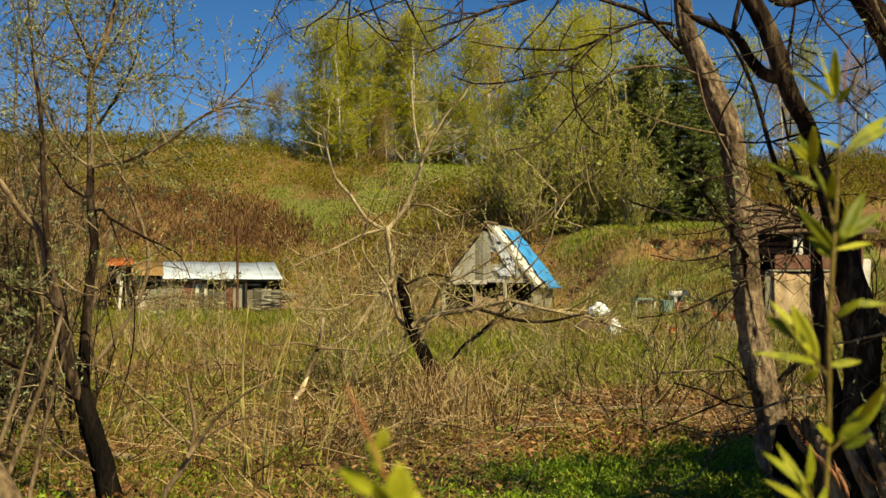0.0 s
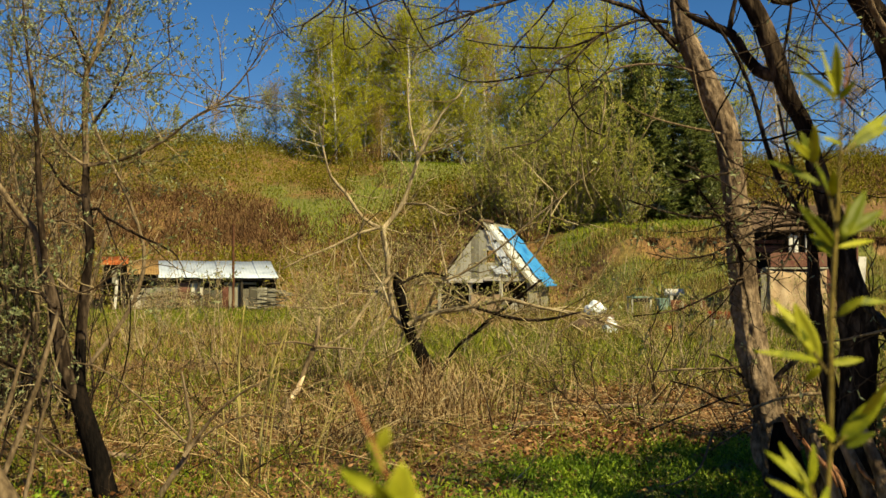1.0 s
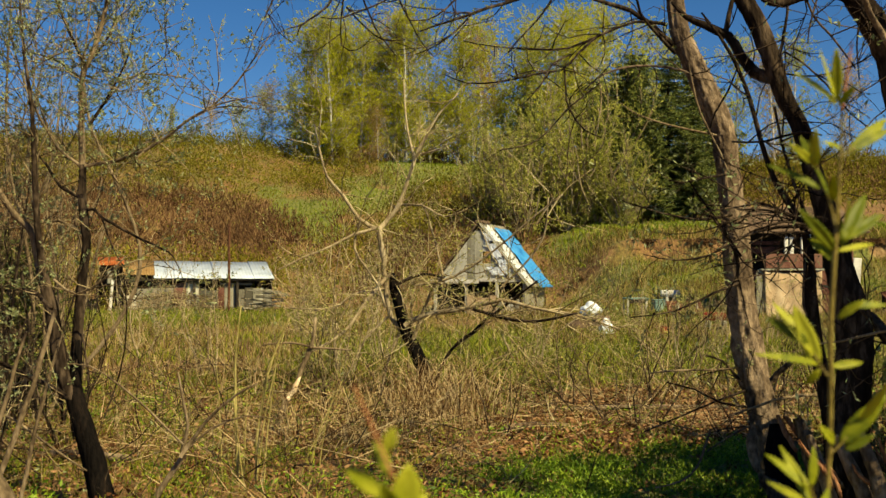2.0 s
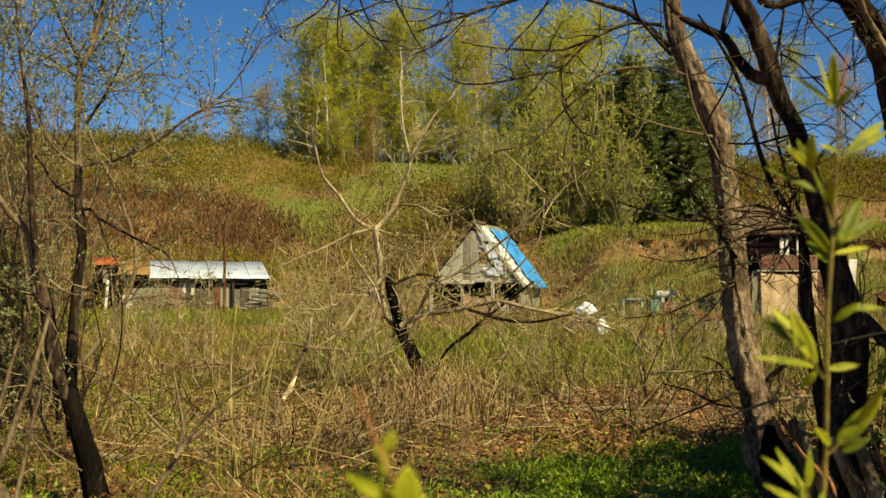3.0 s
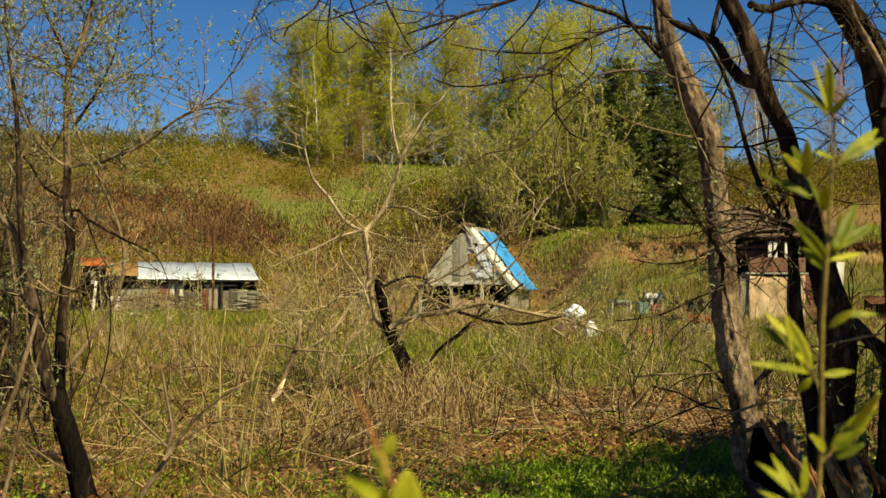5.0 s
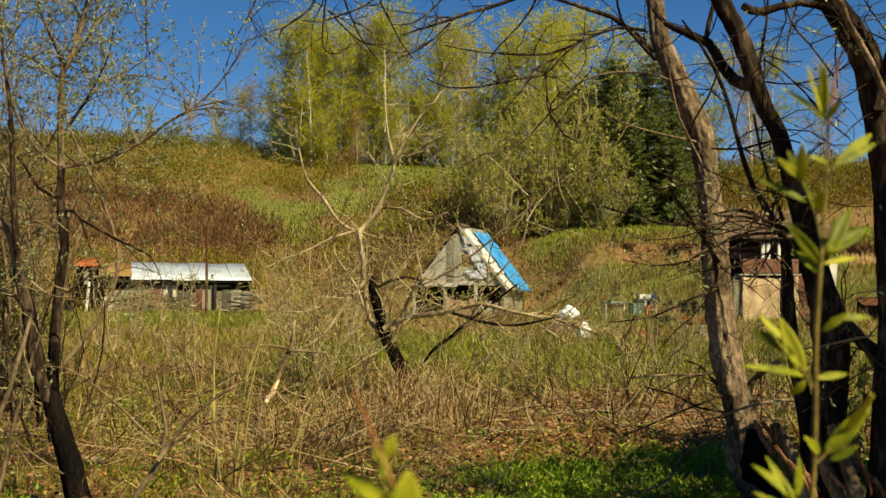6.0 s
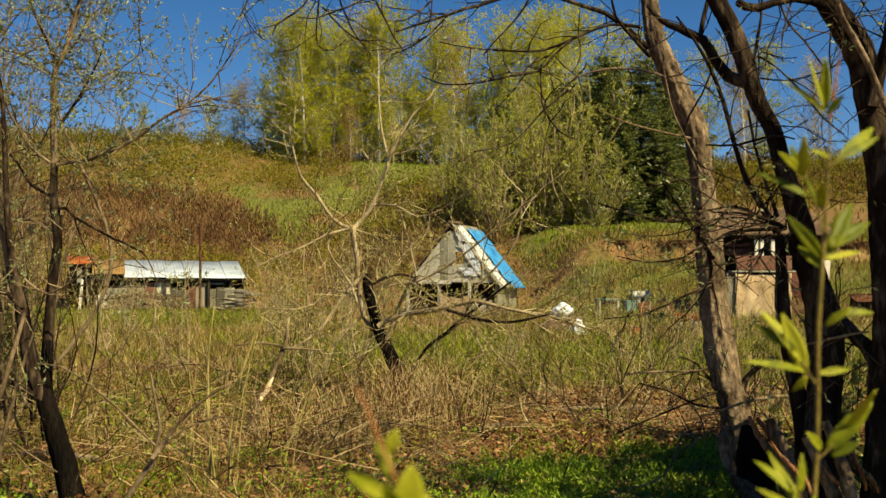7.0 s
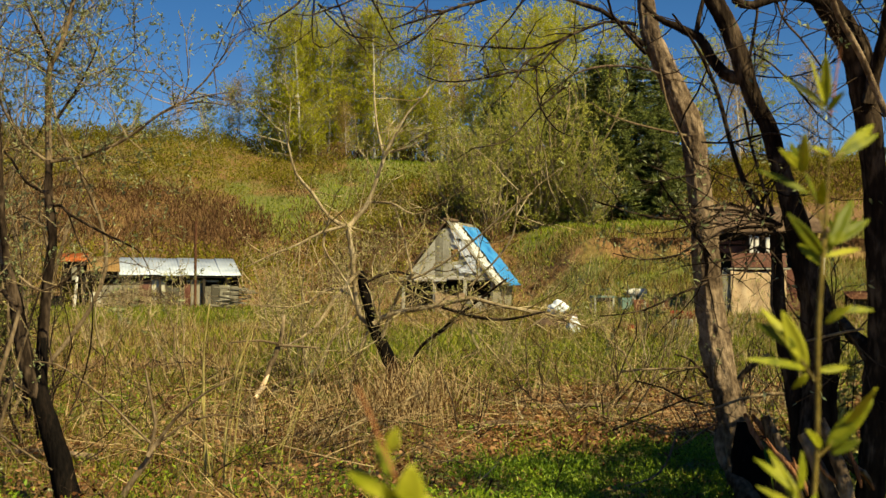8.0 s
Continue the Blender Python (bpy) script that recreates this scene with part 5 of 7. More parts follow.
def make_broken_tree():
    t = Tree("broken_willow", "broken willow with a charred black trunk and pale live branches", "tree", (-0.02, 14.15, 0.0))
    t.limb("charred_trunk", bark_char_shade, [(-0.01, -0.05, -0.10, 0.1066), (-0.06, -0.04, 0.07, 0.0991), (-0.13, -0.02, 0.30, 0.0992), (-0.26, -0.01, 0.59, 0.0916), (-0.37, 0.01, 0.83, 0.0841), (-0.46, 0.02, 1.14, 0.0765), (-0.54, 0.04, 1.43, 0.0689), (-0.59, 0.05, 1.64, 0.0498)], sides=16, rugged=0.12, step=0.08)
    t.limb("limb", bark_pale, [(-0.43, 0.05, 0.83, 0.0326), (-0.59, 0.01, 1.06, 0.0357), (-0.65, -0.03, 1.37, 0.0356), (-0.67, -0.07, 1.67, 0.0355), (-0.71, -0.11, 1.97, 0.0354), (-0.74, -0.15, 2.24, 0.0418)])
    t.limb("limb", bark_pale, [(-0.75, -0.15, 2.23, 0.0289), (-1.01, -0.11, 2.37, 0.0258), (-1.24, -0.07, 2.70, 0.0226), (-1.45, -0.03, 2.95, 0.0194), (-1.56, 0.01, 3.34, 0.013), (-1.63, 0.05, 3.67, 0.0098)])
    t.limb("limb", bark_pale, [(-0.73, -0.15, 2.24, 0.0321), (-0.51, -0.15, 2.50, 0.0289), (-0.36, -0.15, 2.88, 0.0257), (-0.26, -0.15, 3.18, 0.0257), (-0.11, -0.15, 3.48, 0.0193), (0.07, -0.15, 3.79, 0.0128), (0.32, -0.15, 4.05, 0.0096)])
    t.limb("limb", bark_pale, [(-0.26, -0.15, 3.17, 0.0225), (-0.35, -0.05, 3.50, 0.0162), (-0.40, 0.05, 3.90, 0.013), (-0.42, 0.15, 4.30, 0.0098)])
    t.limb("limb", bark_pale, [(-0.23, -0.15, 3.22, 0.0161), (0.05, -0.30, 3.28, 0.0127), (0.26, -0.45, 3.37, 0.0063)])
    t.limb("limb", bark_pale, [(-0.76, -0.15, 2.25, 0.0225), (-1.07, -0.25, 2.16, 0.0191), (-1.36, -0.35, 2.00, 0.0158), (-1.72, -0.45, 1.85, 0.0126), (-2.04, -0.55, 1.68, 0.0094)])
    t.limb("limb", bark_pale, [(-0.46, -0.15, 2.56, 0.0161), (-0.17, -0.32, 2.54, 0.0159), (0.13, -0.48, 2.38, 0.0125), (0.43, -0.65, 2.47, 0.0062)])
    t.limb("limb", bark_pale, [(-0.14, -0.15, 2.54, 0.0128), (-0.05, -0.22, 2.27, 0.0128), (0.02, -0.30, 2.01, 0.0127), (0.09, -0.38, 1.71, 0.0158), (0.13, -0.45, 1.45, 0.0157)], grow=False)
    t.limb("limb", bark_pale, [(-0.99, -0.15, 2.35, 0.0161), (-1.07, -0.20, 1.97, 0.016), (-0.92, -0.25, 1.73, 0.0159), (-0.75, -0.30, 1.48, 0.0159), (-0.65, -0.35, 1.19, 0.019)])
    t.limb("limb", bark_pale, [(-0.40, -0.05, 0.94, 0.0356), (-0.13, -0.17, 1.08, 0.0353), (0.43, -0.28, 1.18, 0.0318), (0.87, -0.40, 1.28, 0.0284), (1.31, -0.52, 1.18, 0.0219), (1.88, -0.63, 1.08, 0.0186), (2.37, -0.75, 0.91, 0.0092)])
    t.limb("limb", bark_dark, [(0.50, -0.45, 1.17, 0.022), (0.86, -0.62, 1.07, 0.0217), (1.28, -0.78, 1.02, 0.0184), (1.80, -0.95, 1.13, 0.0121)])
    t.limb("limb", bark_dark, [(-0.52, -0.05, 1.48, 0.0194), (-0.31, -0.15, 1.59, 0.0225), (-0.08, -0.25, 1.63, 0.0159), (0.13, -0.35, 1.58, 0.0127)])
    t.limb("limb", bark_pale, [(-0.28, -0.35, 1.48, 0.0127), (0.13, -0.47, 1.55, 0.0157), (0.49, -0.59, 1.73, 0.0156), (0.89, -0.71, 2.03, 0.0123), (1.28, -0.83, 2.37, 0.0122), (1.62, -0.95, 2.63, 0.0091)])
    t.limb("limb", bark_pale, [(-0.60, -0.05, 1.63, 0.0291), (-0.88, -0.25, 1.31, 0.0255), (-1.19, -0.45, 0.87, 0.0189), (-1.59, -0.65, 0.63, 0.0124)])
    t.limb("limb", bark_pale, [(-0.29, -0.05, 0.76, 0.0259), (-0.03, -0.30, 1.43, 0.0222), (0.14, -0.55, 1.61, 0.0156)])
    t.limb("limb", bark_dark, [(-0.08, 0.05, 0.06, 0.0261), (0.22, -0.07, 0.61, 0.0194), (0.51, -0.19, 0.86, 0.0224), (0.74, -0.31, 1.07, 0.0191), (1.09, -0.43, 1.34, 0.0157), (1.34, -0.55, 1.54, 0.0125)])
    t.limb("limb", bark_pale, [(0.87, -0.35, 1.45, 0.0127), (1.16, -0.48, 1.74, 0.0125), (1.41, -0.62, 2.11, 0.0124), (1.46, -0.75, 2.61, 0.0092)])
    t.limb("limb", bark_pale, [(-0.63, -0.05, 1.44, 0.0194), (-1.08, -0.18, 1.37, 0.0128), (-1.36, -0.32, 1.18, 0.0127), (-1.94, -0.45, 1.19, 0.0094)])
    t.limb("limb", bark_pale, [(-0.63, -0.05, 1.06, 0.0162), (-0.93, -0.12, 0.76, 0.0161), (-1.08, -0.18, 0.46, 0.0128), (-1.22, -0.25, 0.17, 0.0096)])
    t.limb("limb", bark_pale, [(-0.48, 0.05, 0.83, 0.0196), (-0.63, -0.05, 0.45, 0.0194), (-0.70, -0.15, 0.08, 0.0161), (-0.73, -0.25, -0.13, 0.0159)])
    t.sprout(6.5, 0.95, 0.009, 0.24, 0.05, 2, 1.0, 1.5, thick=0.05)
    t.finish(twig_pale, leaf_yellow, 0.038, 0.42)


def make_snapped_sapling():
    t = Tree("snapped_sapling", "snapped grey sapling showing fresh pale broken wood", "sapling", (-1.60, 11.05, 0.0))
    t.limb("stem", bark_grey, [(-0.14, -0.05, -0.13, 0.0386), (-0.06, 0.00, 0.09, 0.0417), (0.02, 0.05, 0.31, 0.0419)])
    t.limb("broken_face", wood_fresh, [(0.03, 0.00, 0.30, 0.0209), (0.09, 0.02, 0.40, 0.0299), (0.13, 0.03, 0.48, 0.0239), (0.16, 0.05, 0.55, 0.009)], grow=False, sides=7)
    t.limb("limb", bark_grey, [(0.13, 0.05, 0.51, 0.024), (0.22, 0.08, 0.75, 0.03), (0.27, 0.12, 0.90, 0.0241), (0.31, 0.15, 1.17, 0.0151)])
    t.limb("limb", bark_grey, [(0.26, 0.05, 0.85, 0.015), (0.48, 0.15, 0.83, 0.0121), (0.68, 0.25, 0.81, 0.0091)])
    t.limb("limb", bark_grey, [(0.26, 0.05, 0.86, 0.015), (0.08, -0.05, 0.91, 0.0119), (-0.20, -0.15, 0.89, 0.0088)])
    t.sprout(3.0, 0.5, 0.005, 0.25, 0.02, 1, 0.7, 0.3)
    t.finish(twig_grey, leaf_willow, 0.04, 0.4)


def make_straw_stems():
    t = Tree("willow_shoots", "slender straw-coloured willow shoots in the brush", "shoots", (-1.45, 8.0, 0.0))
    t.limb("stem", straw_stem, [(-0.09, 0.20, -0.22, 0.0124), (-0.11, 0.20, 0.23, 0.0124), (-0.12, 0.20, 0.67, 0.0108), (-0.12, 0.20, 1.02, 0.0077), (-0.08, 0.20, 1.37, 0.0046)])
    t.limb("stem", straw_stem, [(0.08, 0.00, -0.19, 0.0121), (0.08, 0.00, 0.26, 0.0121), (0.10, 0.00, 0.52, 0.0121), (0.16, 0.00, 0.86, 0.0106), (0.25, 0.00, 1.12, 0.0075), (0.33, 0.00, 1.29, 0.0045)])
    t.limb("stem", straw_stem, [(0.02, -0.10, -0.17, 0.0089), (-0.02, -0.20, 0.33, 0.0074), (-0.04, -0.30, 0.72, 0.0058)])
    for x, y, lean, tall, r in ((0.42, 0.1, 0.30, 0.80, 0.006), (0.36, 0.0, 0.34, 0.62, 0.005), (-0.04, 0.1, 0.03, 0.75, 0.006), (0.14, -0.1, 0.10, 0.95, 0.007), (-0.22, 0.2, -0.05, 0.9, 0.006), (0.50, 0.2, 0.22, 0.95, 0.005), (0.02, 0.3, 0.22, 1.15, 0.006)):
        t.limb("stem", straw_stem, [(x, y, -0.12, r), (x + lean * 0.35, y, tall * 0.45, r * 0.9), (x + lean, y, tall, r * 0.45)])
    t.sprout(1.5, 0.3, 0.003, 0.2, 0.1, 0, 0, 0.8)
    t.finish(twig_tan, leaf_willow, 0.035, 0.35)


def make_forked_sapling():
    t = Tree("forked_sapling", "small forked grey sapling with bare arching shoots", "sapling", (-2.0, 7.2, 0.0))
    t.limb("stem", bark_grey, [(0.02, 0.00, -0.01, 0.0233), (0.14, -0.02, 0.20, 0.0213), (0.25, -0.03, 0.35, 0.0212), (0.28, -0.05, 0.45, 0.0154), (0.31, -0.07, 0.60, 0.0115), (0.27, -0.08, 0.83, 0.0096), (0.25, -0.10, 0.96, 0.0057)])
    t.limb("limb", bark_grey, [(0.27, -0.10, 0.39, 0.0153), (0.46, -0.17, 0.64, 0.0114), (0.67, -0.23, 0.82, 0.0075), (0.82, -0.30, 0.90, 0.0056)])
    t.limb("limb", bark_grey, [(0.28, -0.10, 0.41, 0.0096), (0.48, -0.10, 0.58, 0.0076), (0.71, -0.10, 0.66, 0.0057), (0.90, -0.10, 0.64, 0.0038)])
    t.limb("limb", bark_grey, [(0.29, -0.10, 0.47, 0.0076), (0.12, -0.03, 0.61, 0.0077), (-0.09, 0.05, 0.78, 0.0078), (-0.41, 0.12, 0.98, 0.0059), (-0.66, 0.20, 0.98, 0.006)])
    t.sprout(1.6, 0.3, 0.003, 0.2, 0.05, 0, 0, 0.3)
    t.finish(twig_grey, leaf_willow, 0.035, 0.35)


def make_pale_stems():
    t = Tree("willow_shoots", "slanting pale grey willow stems in the thicket", "shoots", (-2.9, 7.0, 0.0))
    t.limb("stem", bark_grey, [(0.36, 0.00, 1.39, 0.0113), (0.31, -0.02, 1.18, 0.015), (0.23, -0.04, 0.88, 0.0169), (0.12, -0.06, 0.55, 0.0187), (0.01, -0.08, 0.24, 0.0186), (-0.04, -0.10, 0.03, 0.0204)])
    t.limb("stem", bark_grey, [(0.38, 0.10, 1.23, 0.0076), (0.32, 0.07, 1.02, 0.0114), (0.23, 0.05, 0.63, 0.0133), (0.14, 0.03, 0.18, 0.0151), (0.12, 0.00, -0.03, 0.0151)])
    t.limb("stem", bark_grey, [(0.21, -0.10, 1.24, 0.0093), (0.14, -0.12, 1.00, 0.013), (0.07, -0.15, 0.69, 0.0148), (-0.02, -0.17, 0.42, 0.0147), (-0.13, -0.20, 0.02, 0.0165)])
    t.limb("stem", bark_grey, [(-0.19, 0.20, 0.70, 0.0097), (0.01, 0.20, 0.63, 0.0097), (0.28, 0.20, 0.43, 0.0078), (0.51, 0.20, 0.28, 0.0058)])
    t.sprout(2.5, 0.35, 0.004, 0.2, 0.05, 1, 0.6, 0.8)
    t.finish(twig_pale, leaf_willow, 0.034, 0.35)


def make_leaning_branch():
    t = Tree("leaning_branch", "thick pale dead branch leaning up from the ground", "branch", (-0.75, 2.9, 0.0))
    t.limb("branch", bark_grey, [(-0.66, 0.10, 1.27, 0.0208), (-0.57, 0.08, 1.13, 0.0287), (-0.50, 0.06, 1.03, 0.0348), (-0.42, 0.04, 0.90, 0.0377), (-0.28, 0.02, 0.61, 0.0406), (-0.06, 0.00, 0.12, 0.0434)], sides=14, rugged=0.1, grow=False)


def willow_bush(x, y, height, stems, spread, label, leaves=0.8, mat=None, size=0.05, twig_r=0.006, twig=None, skip=0.12):
    """A clump of many upright stems with fine twigs."""
    z = float(ground_z(x, y))
    t = Tree("willow_bush", label, "bush", (x, y, z), "willow bushes")
    for k in range(stems):
        a, d = rng.uniform(0, 2 * math.pi), rng.uniform(0.1, 1) * spread
        p = np.array([0.25 * d * math.cos(a), 0.25 * d * math.sin(a), -0.05])
        h = height * rng.uniform(0.6, 1.05)
        q = np.array([d * math.cos(a), d * math.sin(a), h])
        a1, a2 = p + (q - p) * 0.33 + rng.normal(size=3) * 0.06 * h, p + (q - p) * 0.67 + rng.normal(size=3) * 0.07 * h
        r = 0.008 * h ** 0.7 * rng.uniform(0.6, 1.4)
        t.limb("stem", mat or bark_grey, [(*p, r), (*a1, r * 0.8), (*a2, r * 0.55), (*q, r * 0.2)], 6, 0, 0.25)
    t.sprout(3.6, 0.2 * height, twig_r, 0.22, 0.12, 1, 0.9, leaves, skip=skip)
    t.finish(twig or (twig_pale if mat else twig_grey), leaf_yellow if mat else leaf_willow, size, 0.4)


make_left_willow()
make_right_willow()
make_dark_willow()
make_edge_willow()
make_broken_tree()
make_snapped_sapling()
make_straw_stems()
make_forked_sapling()
make_leaning_branch()
make_pale_stems()
for bx, by, bh, bn, bs in ((-5.6, 11.5, 4.6, 12, 1.5), (-7.6, 14.5, 4.6, 12, 1.6), (-4.9, 10.0, 4.4, 8, 1.4), (-6.6, 12.5, 5.0, 12, 1.6), (-9.0, 17.5, 5.2, 12, 1.8), (-4.6, 11.8, 4.6, 11, 1.3), (-7.4, 20.5, 5.0, 12, 1.7)):
    willow_bush(bx, by, bh, bn, bs, "grey-stemmed willow bush with sparse new leaves", 0.55, None, 0.032, 0.006, None, 0.3)


# dark bark and twigs carry the shade of the thicket's left edge
for bx, by, bh, bn in ((-4.3, 10.5, 3.0, 9), (-3.9, 10.9, 2.6, 8), (-3.25, 9.6, 2.2, 7), (-3.7, 8.0, 1.9, 8), (-4.6, 9.4, 2.0, 9)):
    willow_bush(bx, by, bh, bn, 0.9, "dark bare willow bush behind the young willow", 0.4, bark_dark, 0.036, 0.005, twig_dark)
willow_bush(2.95, 6.9, 1.35, 10, 0.6, "low leafy willow bush beside the old trunks", 5.0, bark_dark, 0.055, 0.005, twig_dark)
willow_bush(3.25, 7.9, 1.2, 10, 0.7, "low leafy willow bush beside the old trunks", 5.0, bark_dark, 0.055, 0.005, twig_dark)


def shade_willow(x, y, height, crown, label):
    """A leafy willow added out of view on the right, to shade the ground."""
    t = Tree("willow_tree", label, "tree", (x, y, 0.0), "thicket willows")
    t.limb("trunk", bark_dark, [(0, 0, -0.1, 0.14), (0.1, -0.1, height * 0.4, 0.10), (0.0, 0.1, height * 0.75, 0.05)], 10, 0.05, 0.3, grow=False)
    for k in range(18):
        a, u = rng.uniform(0, 2 * math.pi), rng.uniform(0.3, 1)
        q = np.array([crown * u * math.cos(a), crown * u * math.sin(a), height * rng.uniform(0.78, 1.0)])
        t.limb("limb", bark_dark, [(0.05, 0, height * 0.55, 0.045), (*(q * [0.5, 0.5, 0.85]), 0.03), (*q, 0.008)], 6, 0, 0.3)
    t.sprout(18.0, 0.42, 0.006, 0.22, 0.02, 1, 1.0, 5.0)
    t.finish(twig_dark, leaf_willow, 0.09, 0.5)


# unseen casters, placed along the sun's rays to darken the herb patch
shade_willow(4.1, 6.75, 2.9, 0.8, "leafy willow of the thicket shading the herbs")
shade_willow(3.9, 4.6, 4.1, 0.5, "tall leafy willow of the thicket shading the herbs")
shade_willow(4.9, 7.4, 3.4, 0.9, "leafy willow of the thicket shading the herbs")
shade_willow(4.5, 6.6, 3.2, 0.65, "leafy willow of the thicket shading the herbs")


# ---- trees on the hill ----
def birch(label, height, mat, seed_leaves):
    t = Tree("birch_tree", label, "tree", (0, 0, 0), "birches on the hill")
    t.segments = 2
    lean = rng.normal(size=2) * 0.35
    pts = [(0, 0, -0.2, 0.0085 * height), (lean[0] * 0.2, lean[1] * 0.5, height * 0.3, 0.007 * height), (lean[0], lean[1], height * 0.62, 0.005 * height), (lean[0] * 1.1, lean[1] * 1.6, height * 0.84, 0.0018 * height), (lean[0] * 1.6, lean[1] * 1.2, height, 0.006)]
    t.limb("trunk", bark_birch, pts, 9, 0, 0.5, grow=False)
    line = curve_points(pts, 0.5)
    for k in range(58):
        s = 0.06 + 0.93 * rng.uniform() ** 0.9
        i = int(s * (len(line) - 1))
        a = rng.uniform(0, 2 * math.pi)
        ln = height * (0.06 + 0.19 * math.sin(math.pi * min(1, 0.2 + s * 0.72)) ** 0.8) * rng.uniform(0.6, 1.25)
        p = line[i, :3]
        out = np.array([math.cos(a), math.sin(a), 0])
        rise = 0.45 + 0.5 * s
        t.limb("limb", bark_birch if k % 3 == 0 else bark_grey, [(*p, 0.04 * (1 - 0.75 * s)), (*(p + out * ln * 0.5 + [0, 0, ln * rise * 0.7]), 0.022 * (1 - 0.6 * s)), (*(p + out * ln * 0.9 + [0, 0, ln * rise]), 0.006)], 5, 0, 0.5)
    t.lines.append(line[int(0.8 * len(line)):])
    t.sprout(4.8, 1.0, 0.008, 0.22, -0.12, 1, 1.1, seed_leaves, spread=1.0)
    t.finish(twig_pale, mat, 0.105, 0.62)
    return t.ob


def scatter_birches():
    kinds = [birch("tall birch with white trunk and fresh yellow-green leaves", 13.0, leaf_birch, 13.0),
             birch("birch with white trunk and fresh yellow-green leaves", 12.2, leaf_birch, 15.0),
             birch("birch with thin russet unopened leaves", 13.4, leaf_birch_red, 9.0)]
    spots = ((-11.2, 93, 0, 0.93), (-8.8, 90, 0, 1.0), (-6.6, 92, 1, 1.02), (-4.4, 95, 2, 1.03), (-2.5, 92, 0, 1.05), (-0.4, 94, 0, 1.02), (-5.6, 97, 1, 1.0),
             (2.0, 93, 1, 1.03), (4.6, 97, 2, 0.95), (7.4, 90, 1, 0.95), (9.6, 87, 1, 1.06), (12.2, 88, 1, 1.08), (14.5, 91, 0, 1.05), (-9.9, 96, 1, 0.95),
             (17.0, 90, 1, 1.0), (21.0, 92, 0, 0.9), (11.0, 93, 1, 1.1), (-13.3, 99, 1, 0.62), (-16.5, 99, 0, 0.46), (-18.6, 100, 1, 0.40), (-21.5, 100, 2, 0.36), (-15.2, 98, 2, 0.50), (-25.0, 99, 1, 0.30), (24.5, 93, 1, 0.75), (27.5, 95, 0, 0.85), (30.5, 93, 2, 0.80), (33.5, 97, 0, 0.85), (37.5, 95, 2, 0.72), (-10.2, 91, 1, 0.42), (-7.4, 89.5, 1, 0.38), (-1.2, 90, 1, 0.40), (3.4, 91, 1, 0.45), (6.2, 92, 1, 0.5), (0.9, 96, 1, 0.6), (-11.6, 95, 1, 0.38), (-9.0, 95.5, 0, 0.45), (-6.2, 95, 1, 0.42), (-3.4, 97, 1, 0.45), (-0.2, 97.5, 0, 0.45), (2.6, 96.5, 1, 0.42), (4.8, 94.5, 1, 0.40), (8.2, 95, 1, 0.5), (-4.9, 90.5, 2, 0.36), (-10.6, 92.5, 1, 0.96), (-7.9, 94, 0, 1.0), (-9.4, 98, 1, 1.0), (-3.6, 93.5, 1, 0.98), (-5.8, 93, 1, 0.9), (-1.6, 98, 1, 0.95), (-7.6, 99, 1, 0.95), (2.2, 100, 1, 1.0), (6.0, 99, 1, 1.1), (8.6, 98, 1, 1.15), (13.4, 96, 1, 1.15))
    used = set()
    for x, y, k, s in spots:
        m = pose(x, y, float(ground_z(x, y)), 0, 0, rng.uniform(0, 360))
        if k not in used:
            used.add(k)
            ob = kinds[k]
        else:
            ob = copy_thing(kinds[k], m)
        ob.matrix_basis = m @ Matrix.Diagonal((s, s, s, 1))


def spruce(height, width):
    t = Tree("spruce_tree", "dense dark green spruce with drooping boughs", "tree", (0, 0, 0), "spruces on the terrace")
    t.limb("trunk", bark_dark, [(0, 0, -0.2, 0.016 * height), (0, 0, height * 0.5, 0.009 * height), (0, 0, height, 0.01)], 8, 0, 0.6, grow=False)
    at, way = [], []
    z = 0.10 * height
    while z < height * 0.985:
        s = z / height
        reach = width * (1 - s) ** 0.55 * (0.75 + 0.25 * smooth(s * 5))
        for k in range(rng.integers(7, 11)):
            a = rng.uniform(0, 2 * math.pi)
            ln = (reach + 0.15) * rng.uniform(0.45, 1.25) * (1 + 0.28 * math.sin(3 * a + 1.1 * z) + 0.2 * math.sin(2.3 * z))
            out = np.array([math.cos(a), math.sin(a), 0])
            p = np.array([0, 0, z])
            q = p + out * ln + [0, 0, -0.20 * ln + 0.40 * s * ln]
            mid = (p + q) / 2 + [0, 0, -0.16 * ln]
            t.p0 += [p, mid]; t.p1 += [mid, q]; t.r0 += [0.025, 0.016]; t.r1 += [0.016, 0.005]
            n = int(105 * ln + 14)
            u = rng.uniform(0.12, 1.02, n)[:, None]
            c = p + (mid - p) * np.minimum(u * 2, 1) + (q - mid) * np.maximum(u * 2 - 1, 0)
            side = np.cross(out, [0, 0, 1.0])
            sgn = rng.choice([-1, 1], n)[:, None]
            w = out * 0.7 + side * sgn * rng.uniform(0.2, 1.0, (n, 1)) + np.array([0, 0, -0.35]) + rng.normal(size=(n, 3)) * 0.25
            at.append(c + side * sgn * rng.uniform(0, 0.30, (n, 1)) * (1.1 - u) - [[0, 0, 0.10]] * rng.uniform(0, 1, (n, 1)))
            way.append(w)
        z += rng.uniform(0.24, 0.40) * (0.6 + 0.03 * height)
    at, way = np.vstack(at), np.vstack(way)
    tagged(put("needle_foliage", leaf_mesh("needle_foliage", at, way, rng.uniform(0.12, 0.26, len(at)), rng.uniform(0.028, 0.058, len(at)), 0.1), needle, t.ob), kind="stuff")
    t.finish(bark_dark)
    return t.ob


